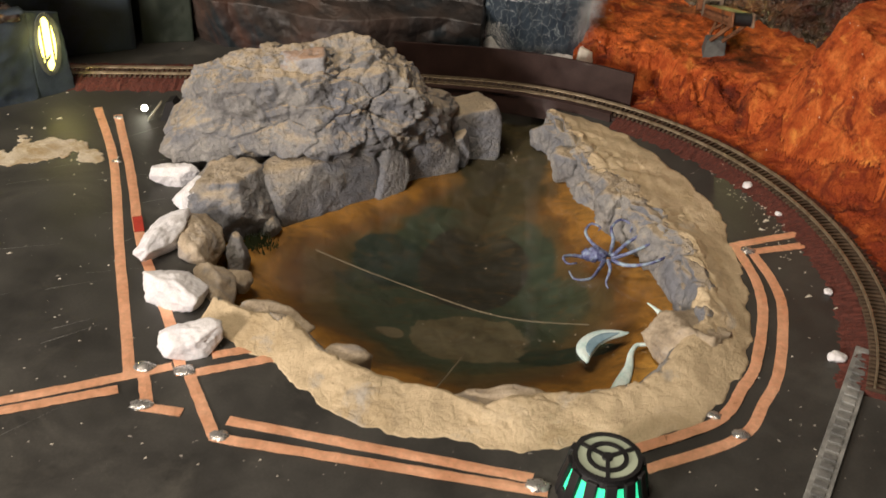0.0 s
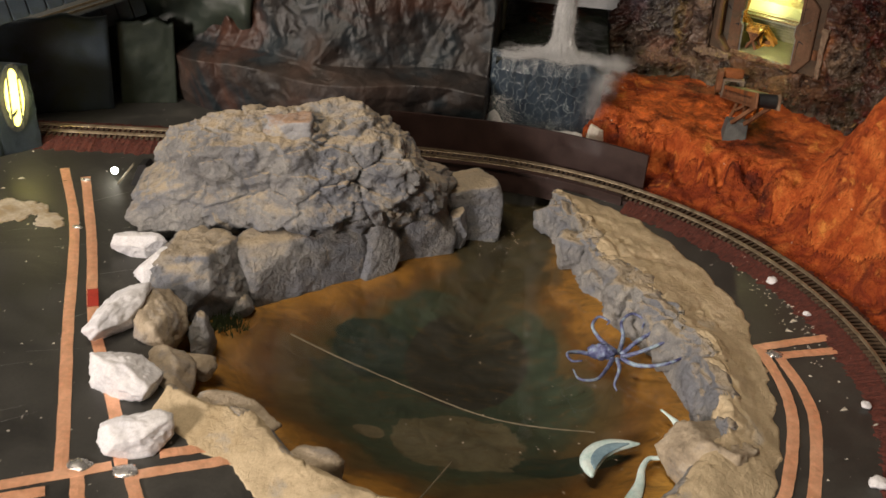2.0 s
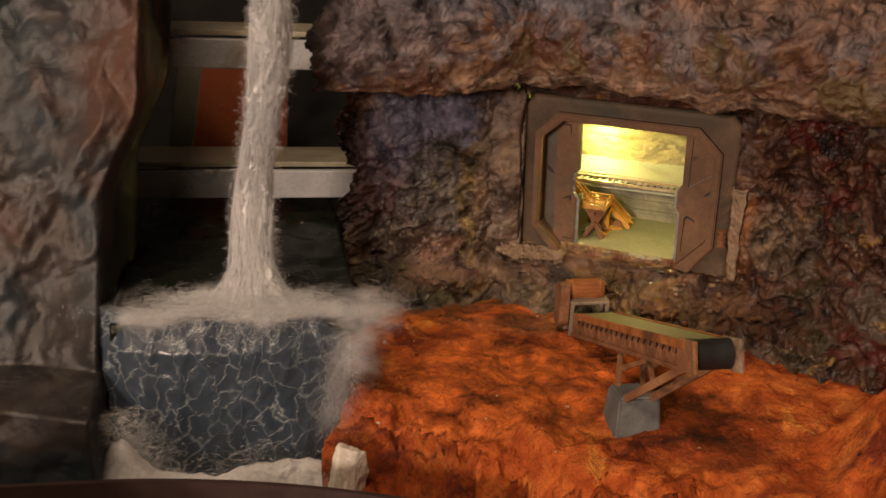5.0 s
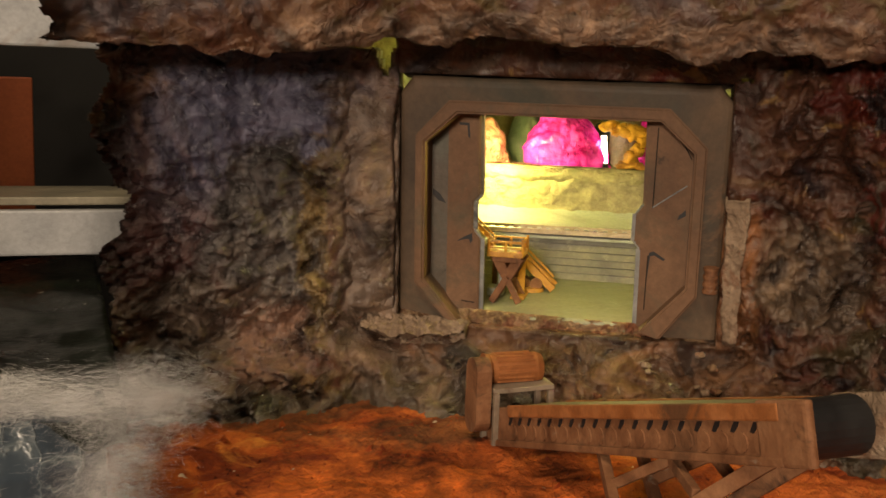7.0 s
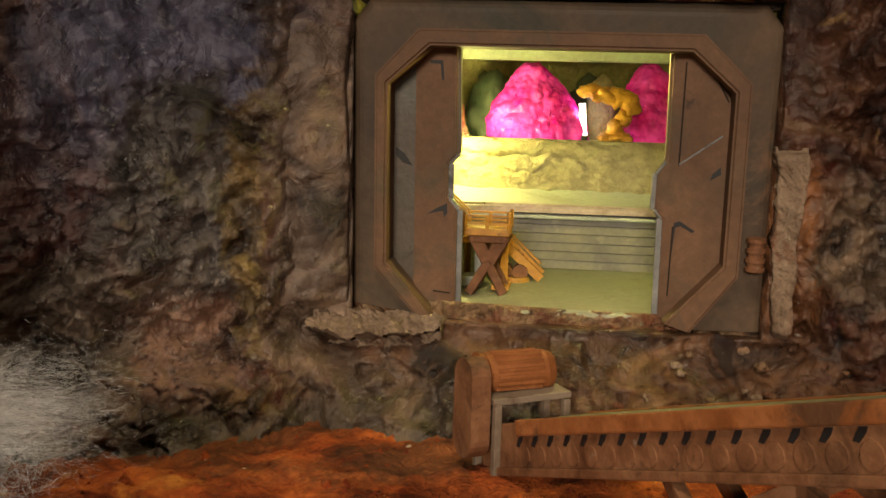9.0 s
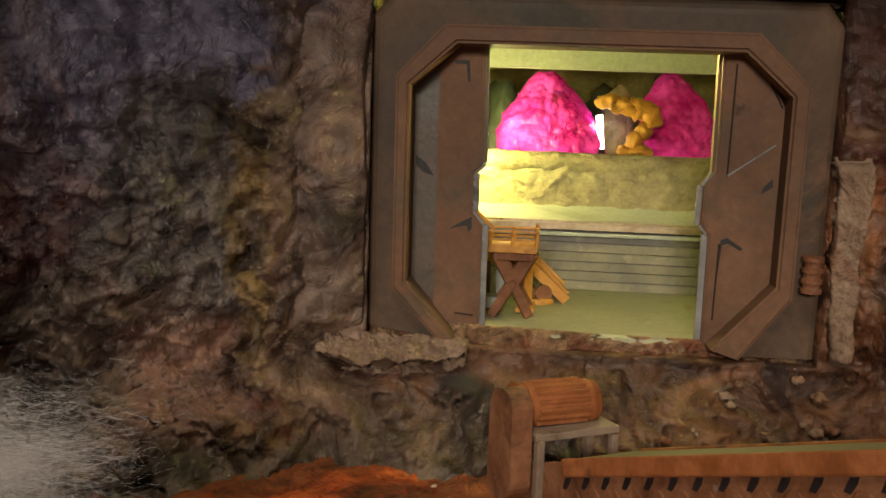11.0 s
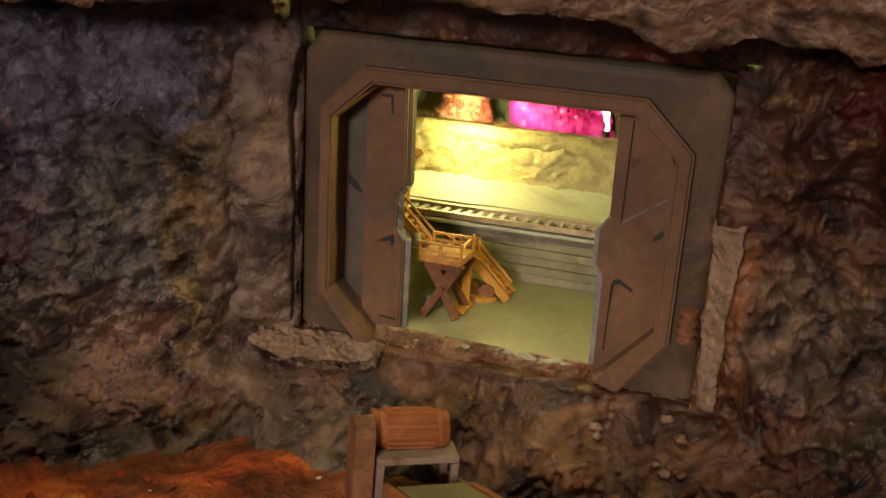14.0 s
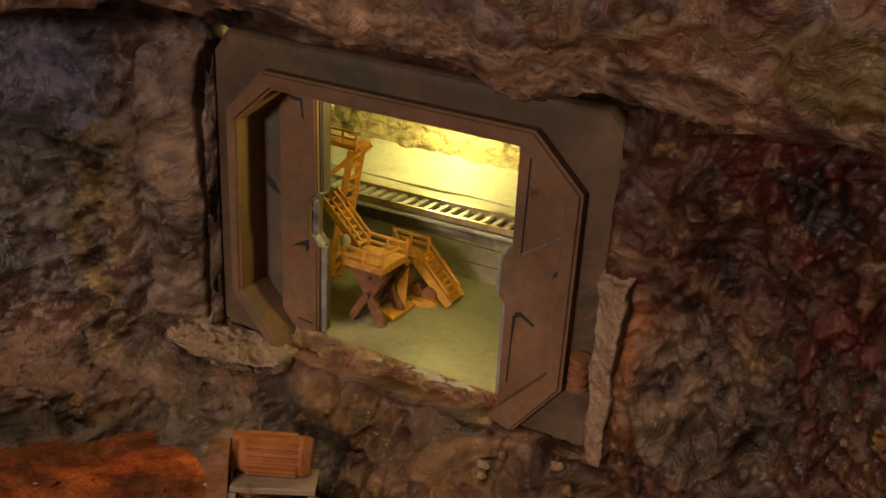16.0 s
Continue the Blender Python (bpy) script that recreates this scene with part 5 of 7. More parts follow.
# ---- rocks on the far bank ----
def rocks():
    big = boulder("boulder", (-53, 513, 27), (85, 48, 37), 10, 3, ROCK, "large grey layered plaster boulder with sand on top", 26, 0.066, 7, 0.0, ledges=0.022, start=1.25, low=0.79, high=1.0, chips=1.0, tiers=((-12, 0.07, 7), (2, -0.06, 5), (19, 0.03, 6)),
                  faces=[((0.45, -0.80, 0.38), 0.80), ((-0.15, -0.85, 0.25), 0.90), ((-0.6, -0.6, 0.5), 0.88), ((0.95, -0.2, 0.2), 0.90), ((0.1, -0.55, 0.85), 0.90)])
    rng = random.Random(41)
    for k in range(46):
        a, r = rng.uniform(0, 6.2832), rng.random() ** 0.6
        x, y = -57 + 62 * r * math.cos(a), 513 + 33 * r * math.sin(a)
        z = 27 + 35 * math.sqrt(max(1 - r * r * 0.95, 0)) - 1.5
        c = rng.uniform(2.5, 7)
        boulder("crag", (x, y, z), (c * 1.3, c, c * 0.55), rng.uniform(0, 180), 500 + k, ROCK, "", 9, 0.12, 4, 0.9, parent=big, start=1.2)
    boulder("slab_rock", (-54, 500, 55.5), (15, 11, 9), 10, 8, RUST_TOP, "flat grey stone with a rust stain lying on the boulder", 7, 0.07, 5, 0.88, start=1.3, low=0.86, high=1.15, chips=0.9, tilt=-6)
    # lower tier of blocks standing in the water
    tier = [(-45, 477, -5, 36, 19, 20, 41, 21), (-10, 503, -4, 12.5, 17, 19, 40, 22), (10, 524, -4, 22, 17, 19, 33, 23), (35, 534, -8, 5.5, 7, 12, 20, 26), (35, 560, -5, 16, 22, 18, 28, 24)]
    for x, y, z, a, b, c, turn, seed in tier:
        boulder("block_rock", (x, y, z), (a, b, c), turn, seed, ROCK, "grey plaster block rock standing in the pond edge", 5, 0.035, 5, 0.95, start=1.6, low=0.98, high=1.25, chips=0.5)
    boulder("leaning_rock", (-86, 441, -3), (28, 24, 20), 38, 31, ROCK, "grey and beige leaning plaster rock above the water", 12, 0.07, 5, 0.92, start=1.25, low=0.8, high=1.05)
    boulder("round_stone", (-64, 437, -13), (9, 8, 8), 10, 33, ROCK, "small rounded grey stone at the water", 9, 0.07, 4)
    boulder("beige_slab", (-89, 398, -4), (13, 25, 15), 20, 35, PALE_ROCK, "beige plaster slab leaning on the bank", 10, 0.06, 5, 0.9, start=1.25)
    boulder("upright_stone", (-72, 402, -9), (7, 8, 13), 5, 37, ROCK, "small upright grey beige stone", 9, 0.07, 4, 0.9, start=1.2)
    boulder("small_stone", (-67, 382, -13), (8, 8, 6), 40, 39, PALE_ROCK, "small beige stone at the water", 9, 0.08, 4, start=1.1)
    boulder("bank_stone", (-72, 364, -4), (10, 18, 9), 30, 41, PALE_ROCK, "rounded beige bank stone", 8, 0.05, 4, start=1.1)
    boulder("ridge_boulder", (129, 479, -6), (15, 13, 15), 30, 43, ROCK, "grey boulder set in the bank cliff", 11, 0.06, 5, 0.9, start=1.2)
    boulder("bank_boulder", (160, 350, -2), (17, 22, 13), 35, 47, PALE_ROCK, "pale grey boulder half buried in the bank", 11, 0.05, 5, 0.9, start=1.2)
    boulder("bank_block", (0, 314, -4), (16, 9, 9), 25, 49, PALE_ROCK, "pale block set in the front bank", 8, 0.05, 4, 0.85, start=1.2)
    boulder("bank_slab", (70, 297, -5), (28, 9, 9), 8, 50, PALE_ROCK, "long pale block set in the front bank", 8, 0.05, 4, 0.85, start=1.2)
    boulder("bank_slab", (-36, 336, -2), (22, 9, 8), -12, 52, PALE_ROCK, "long pale block set in the front bank", 8, 0.05, 4, 0.85, start=1.2)
    boulder("cliff_stone", (100, 522, -6), (9, 12, 12), 60, 54, ROCK, "grey cracked stone in the bank cliff", 9, 0.08, 4, 0.9, start=1.2)
    boulder("cliff_stone", (90, 556, -5), (7, 14, 11), 75, 55, ROCK, "grey cracked stone in the bank cliff", 9, 0.08, 4, 0.9, start=1.2)
    boulder("cliff_stone", (150, 436, -6), (11, 12, 12), 40, 56, ROCK, "grey cracked stone in the bank cliff", 9, 0.08, 4, 0.9, start=1.2)
    # moss tuft between the stones
    rng = random.Random(5)
    verts, faces = [], []
    for k in range(420):
        x, y = -70 + rng.gauss(0, 6), 424 + rng.gauss(0, 5)
        b = len(verts)
        h = rng.uniform(2, 6)
        dx, dy = rng.uniform(-2, 2), rng.uniform(-2, 2)
        verts += [(x - 0.4, y, -17), (x + 0.4, y, -17), (x + dx, y + dy, -17 + h)]
        faces.append((b, b + 1, b + 2))
    tagged(raw("moss", verts, faces, MOSS), "dark green moss tuft between the stones", "moss", kind="stuff")


rocks()


def foam_blocks():
    for x, y, a, b, c, turn, seed in ((-119, 453, 15, 7.5, 7, 14, 61), (-101, 432, 13, 9, 8, 55, 62), (-105, 388, 22, 9.5, 9, 74, 63), (-88, 347, 19, 10.5, 8, -22, 64), (-68, 311, 16, 10, 7, 18, 65)):
        boulder("foam_block", (x, y, c * 0.72), (a, b, c), turn, seed, FOAM, "broken block of white foam lying on the board", 16, 0.055, 5, 0.92, start=1.2, low=0.72, high=1.05, category="foam block", chips=0.7)
    # crumbs of plaster and foam
    rng = random.Random(9)
    spots = [(206, 501, 4), (172, 546, 2.2), (225, 344, 5), (219, 472, 2.5), (238, 463, 3.5), (232, 398, 3), (248, 430, 2), (213, 490, 2)]
    for x, y, r in spots:
        boulder("plaster_crumb", (x, y, r * 0.35), (r, r * 0.8, r * 0.45), rng.uniform(0, 180), int(x), FOAM, "white plaster crumb on the board", 8, 0.1, 3, category="crumb")
    verts, faces = [], []
    for k in range(900):
        x, y = rng.uniform(-260, 270), rng.uniform(230, 600)
        if k > 600:
            x, y = rng.gauss(215, 20), rng.gauss(478, 26)
        if math.hypot((x - 50) / 150, (y - 420) / 165) < 1.05 or math.hypot(x - ARC_C[0], y - ARC_C[1]) > 206 and x > 0:
            continue
        r = rng.uniform(0.25, 0.8) if rng.random() < 0.93 else rng.uniform(1.0, 2.4)
        b = len(verts)
        verts += [(x - r, y - r * rng.random(), 0.02), (x + r, y, 0.02), (x + r * rng.uniform(-1, 1), y + r, 0.02), (x, y, min(r * 0.8, 0.7))]
        faces += [(b, b + 1, b + 3), (b + 1, b + 2, b + 3), (b + 2, b, b + 3)]
    tagged(raw("dust_crumbs", verts, faces, PLASTER_WHITE), "fine pale plaster dust crumbs on the board", "crumbs", kind="stuff")
    # long pale scratches in the board's paint
    verts, faces = [], []
    for k in range(26):
        x, y, a, n = rng.uniform(-250, -120), rng.uniform(240, 520), rng.uniform(0.2, 0.9), rng.uniform(10, 46)
        w = rng.uniform(0.10, 0.28)
        b = len(verts)
        dx, dy = math.cos(a), math.sin(a)
        verts += [(x - dy * w, y + dx * w, 0.03), (x + dy * w, y - dx * w, 0.03), (x + dx * n, y + dy * n, 0.03)]
        faces.append((b, b + 1, b + 2))
    tagged(raw("scratches", verts, faces, GREY_STRIP), "fine pale scratches in the board's black paint", "scratches", kind="stuff")
    # dried plaster splash
    def blot(u, v):
        x, y = mixv(-262, -160, u), mixv(440, 506, v)
        return (x, y, 0.35 + 0.25 * frac((x, y, 0), 0.15, 4))

    def wet(u, v):
        x, y = mixv(-262, -160, u), mixv(440, 506, v)
        r = math.hypot((x + 209 - 0.4 * (y - 474)) / 36, (y - 474) / 17)
        return r + 0.75 * frac((x, y, 3), 0.055, 5) < 0.95

    tagged(slab("plaster_splash", blot, span(0, 1, 130), span(0, 1, 100), (0, 0, -0.3), SPLASH, keep=wet), "dried cream plaster splash on the board", "splash")


foam_blocks()


# ---- copper tape ----
def tapes():
    runs = [[(-196, 536), (-163, 473), (-125, 378), (-88, 287)], [(-180, 528), (-149, 462), (-124, 403), (-111, 376), (-82, 325), (-66, 291)],
            [(-175, 246), (-121, 271), (-72, 296)], [(-170, 241), (-118, 265), (-90, 278)], [(-86, 297), (-75, 271)], [(-79, 269), (-59, 268)],
            [(-66, 297), (-41, 254)], [(-42, 255), (25, 249), (94, 243)], [(-39, 266), (25, 258), (88, 250)], [(-64, 292), (-26, 310)], [(-57, 306), (-41, 313)],
            [(130, 272), (165, 294), (179, 318), (187, 335), (196, 374), (197, 402), (191, 433)], [(133, 261), (173, 285), (187, 309), (197, 332), (206, 376), (206, 402), (199, 430)],
            [(181, 431), (205, 443), (234, 456)], [(200, 431), (234, 444)]]
    for k, run in enumerate(runs):
        line = through_points([(x, y, 0) for x, y in run], 10 * len(run))
        if len(run) == 2 or k in (7, 8):
            line = [Vector((*run[0], 0)).lerp(Vector((*run[-1], 0)), i / 24) for i in range(25)]
        lift = 0.15 + 0.13 * (k % 4)
        ob = sweep("copper_tape", line, [(-2.6, lift - 0.1), (2.6, lift - 0.1), (2.6, lift + 0.08), (0.4, lift + 0.22), (-2.6, lift + 0.08)], COPPER, wobble=0.22)
        tagged(ob, "wrinkled copper foil tape stuck to the board", "copper tape", "copper tapes")
    for x, y, a, b in ((-84, 294, 5, 3.4), (-77, 270, 5, 3.5), (-66, 294, 5, 3.6), (-40, 256, 4.2, 3.2), (90, 246, 5, 4), (174, 287, 4, 3), (164, 297, 3.4, 2.6), (197, 431, 4, 3), (-160, 470, 3, 1.6), (-178, 524, 3, 1.8)):
        bm = bmesh.new()
        bmesh.ops.create_icosphere(bm, subdivisions=3, radius=1)
        for v in bm.verts:
            p = Vector((v.co.x * a, v.co.y * b, max(v.co.z, -0.1) * 1.1))
            v.co = p * (1 + 0.25 * frac(p + Vector((x, y, 0)), 0.5, 3)) + Vector((x, y, 0.5))
        tagged(finish("solder_blob", bm, SOLDER, smooth=True), "shiny flattened solder blob joining copper tapes", "solder")
    bm = bmesh.new()
    bar(bm, (-128, 413, 0.9), (-122, 399, 0.9), 5.0, 0.2)
    tagged(finish("red_mark", bm, RED_PLASTIC), "small patch of red tape on the copper", "tape")


tapes()


# ---- glowing hatch, strip and toys ----
def hatch():
    h = empty("hatch_lamp", "round black sci-fi hatch lamp with green glowing slots", "lamp")
    c = Vector((115, 247, 0))
    bm = bmesh.new()
    tube(bm, c, c + Vector((0, 0, 5)), 18, 17, 40)
    part("base", bm, BLACK, h)
    bm = bmesh.new()
    tube(bm, c + Vector((0, 0, 4)), c + Vector((0, 0, 16)), 16.2, 13.2, 40)
    part("drum", bm, GREEN_GLOW, h, "green glowing drum")
    for k in range(12):
        a = k * math.pi / 6 + 0.1
        bm = bmesh.new()
        bar(bm, c + Vector((17.2 * math.cos(a), 17.2 * math.sin(a), 0)), c + Vector((13.6 * math.cos(a), 13.6 * math.sin(a), 17)), 4.4, 2.6, 0.5)
        part("rib", bm, BLACK, h)
    bm = bmesh.new()
    tube(bm, c + Vector((0, 0, 15.2)), c + Vector((0, 0, 17.6)), 14.0, 13.2, 40)
    part("top_ring", bm, BLACK, h)
    bm = bmesh.new()
    tube(bm, c + Vector((0, 0, 17.4)), c + Vector((0, 0, 18.1)), 12.0, 12.0, 40)
    part("grille_plate", bm, PALE_GLOW, h, "pale lit grille plate")
    bm = bmesh.new()
    for r in (12.4, 7.2):
        for k in range(40):
            a, b = k / 40 * 6.2832, (k + 1) / 40 * 6.2832
            bar(bm, c + Vector((r * math.cos(a), r * math.sin(a), 18.4)), c + Vector((r * math.cos(b), r * math.sin(b), 18.4)), 1.7, 1.2)
    part("grille_ring", bm, BLACK, h)
    bm = bmesh.new()
    tube(bm, c + Vector((0, 0, 17.4)), c + Vector((0, 0, 19.2)), 2.4, 2.0, 20)
    part("boss", bm, BLACK, h)
    for k in range(3):
        a = k * 2.0944 + 0.5
        bm = bmesh.new()
        bar(bm, c + Vector((2 * math.cos(a), 2 * math.sin(a), 18.5)), c + Vector((12.5 * math.cos(a), 12.5 * math.sin(a), 18.5)), 1.5, 1.2)
        part("spoke", bm, BLACK, h)


hatch()


def strip_and_toys():
    st = empty("plastic_strip", "long grey plastic strip with square studs lying on the board", "strip")
    bm = bmesh.new()
    a, b = Vector((240, 352, 1.2)), Vector((187, 226, 1.2))
    bar(bm, a, b, 9.5, 2.2, 0.3)
    part("bar", bm, GREY_STRIP, st)
    for k in range(24):
        p = a.lerp(b, (k + 0.5) / 24)
        bm = bmesh.new()
        bar(bm, p + (b - a).normalized() * -1.7 + Vector((0, 0, 1.3)), p + (b - a).normalized() * 1.7 + Vector((0, 0, 1.3)), 5.5, 0.9, 0.2)
        part("stud", bm, GREY_STRIP, st)
    # octopus figure: one plain mesh
    bm = bmesh.new()
    o = Vector((121, 428, -10))

    def limb(points, r0, r1, n=26):
        line = through_points([o + Vector(p) for p in points], n)
        prev = None
        for i, p in enumerate(line):
            d = (line[min(i + 1, n - 1)] - line[max(i - 1, 0)]).normalized()
            s = d.cross(Vector((0, 0, 1))).normalized()
            w = s.cross(d)
            r = mixv(r0, r1, (i / (n - 1)) ** 0.8)
            ring = [bm.verts.new(p + (s * math.cos(k * 1.0472) + w * math.sin(k * 1.0472)) * r) for k in range(6)]
            if prev:
                for k in range(6):
                    bm.faces.new((prev[k], prev[(k + 1) % 6], ring[(k + 1) % 6], ring[k]))
            else:
                bm.faces.new(ring[::-1])
            prev = ring
        bm.faces.new(prev)

    bmesh.ops.create_icosphere(bm, subdivisions=4, radius=1)
    for v in bm.verts:
        p = Vector((v.co.x * 7.0, v.co.y * 4.0, v.co.z * 3.8))
        v.co = o + Vector((-4.5, 0.5, 1.5)) + pose(0, 0, 0, 0, 0, 10) @ (p * (1 + 0.14 * (noise.cell(p * 0.8)) + 0.08 * frac(p, 0.6, 2)))
    arms = [[(3, 3, 0), (-5, 12, 1), (-9, 20, 3), (-6, 26, 5), (-1, 23, 5), (-2, 20, 5)], [(4, 3, 0), (6, 14, 3), (5, 22, 6), (10, 28, 8), (16, 25, 7), (15, 19, 6)],
            [(5, 2, 0), (13, 9, 5), (22, 16, 8), (27, 22, 9), (24, 27, 9), (19, 25, 8)], [(5, 0, 0), (14, 1, 4), (24, 5, 8), (33, 12, 10), (36, 20, 11)],
            [(5, -1, 0), (12, -8, 2), (22, -10, 5), (31, -6, 7), (33, 0, 7), (29, 1, 7)], [(3, -2, 0), (4, -10, 0), (2, -18, -3), (3, -22, -4)],
            [(1, -2, 0), (-2, -12, 1), (-7, -22, 1), (-15, -25, 2), (-18, -18, 2)], [(-6, -2, 0), (-14, -3, 2), (-21, -8, 4), (-19, -14, 4), (-14, -13, 4)]]
    for k, a in enumerate(arms):
        limb(a, 1.3, 0.4)
    tagged(finish("octopus_figure", bm, OCTOPUS, smooth=True), "small violet blue rubber octopus figure at the water's edge", "figure")
    def ribbon(name, points, widths, thick, z_of, label, n=60, material=PALE_BLUE, parent=None):
        """A soft flattened body along a line, with its own width at each of its points."""
        bm = bmesh.new()
        line, wide = through_points([(x, y, 0) for x, y in points], n), through_points([(w, 0, 0) for w in widths], n)
        prev = None
        for i, p in enumerate(line):
            d = (line[min(i + 1, n - 1)] - line[max(i - 1, 0)]).normalized()
            side, r = Vector((-d.y, d.x, 0)), max(wide[i].x, 0.12)
            h = min(thick, r * 0.8)
            ring = [bm.verts.new(p + side * r * math.cos(k * 0.6283) + Vector((0, 0, z_of(i / (n - 1)) + h * math.sin(k * 0.6283)))) for k in range(10)]
            if prev:
                for k in range(10):
                    bm.faces.new((prev[k], prev[(k + 1) % 10], ring[(k + 1) % 10], ring[k]))
            else:
                bm.faces.new(ring[::-1])
            prev = ring
        bm.faces.new(prev)
        ob = finish(name, bm, material, parent, "" if parent is None else label, True)
        return ob if parent else tagged(ob, label, "figure")

    crescent = ribbon("pale_crescent", [(112.5, 345.5), (111.5, 353), (114, 361), (121, 367.5), (133.5, 371.5)], [0.8, 4.2, 5.0, 4.4, 0.5], 1.6, lambda t: WATER_Z + 1.2, "pale blue crescent-shaped rubber piece floating on the pond")
    ribbon("hollow", [(113.5, 349), (113.5, 354), (116, 360.5), (121.5, 365.8), (128.5, 369)], [0.3, 2.2, 2.8, 2.4, 0.3], 0.5, lambda t: WATER_Z + 2.45, "blue grey hollow of the crescent", 40, BLUE_PAINT, crescent)
    ribbon("pale_eel", [(120.5, 312), (123.7, 322), (128.5, 333), (132, 344), (133.5, 354), (136.6, 361), (141.5, 362.5), (145.6, 364), (148.2, 369), (149, 375), (149.9, 381), (147, 386), (143, 391)], [1.2, 2.6, 3.4, 2.2, 1.5, 1.2, 1.1, 1.2, 1.1, 1.3, 2.1, 1.0, 0.5], 1.1,
           lambda t: WATER_Z + 2.0 + 4.5 * step(t, 0.45, 0.9), "pale blue wavy ribbon-shaped rubber eel at the pond rim", 90)


strip_and_toys()


# ---- lamp on a stand beside the boulder ----
def led():
    t = empty("spot_lamp", "small glowing bulb on a black wedge stand with red wire", "lamp")
    bm = bmesh.new()
    prism(bm, [(-152, 0), (-134, 0), (-137, 6), (-143, 14), (-147, 13)], 9, Matrix(((1, 0, 0, 0), (0, 0, -1, 534), (0, 1, 0, 0), (0, 0, 0, 1))))
    part("stand", bm, BLACK, t)
    bm = bmesh.new()
    bar(bm, (-159, 524, 1), (-150, 526, 13), 3, 0.8)
    part("bracket", bm, GOLD, t, "thin brass bracket")
    bm = bmesh.new()
    bmesh.ops.create_icosphere(bm, subdivisions=3, radius=2.1, matrix=Matrix.Translation((-163, 530, 5.5)))
    part("bulb", bm, LED_GLOW, t, "white glowing bulb")
    bm = bmesh.new()
    bar(bm, (-141.0, 523.6, 7), (-137.0, 523.6, 7), 1.4, 3.4, 0.4)
    part("red_led", bm, RED_GLOW, t, "red glowing light")
    for z in (4, 8):
        ob = sweep("wire", through_points([(-136, 525, z), (-132, 522, z + 2), (-127, 520, z - 1), (-120, 520, z)], 14), [(0.7 * math.cos(k * 1.2566), 0.7 * math.sin(k * 1.2566)) for k in range(5)], RED_PLASTIC, t, "red wire")


led()


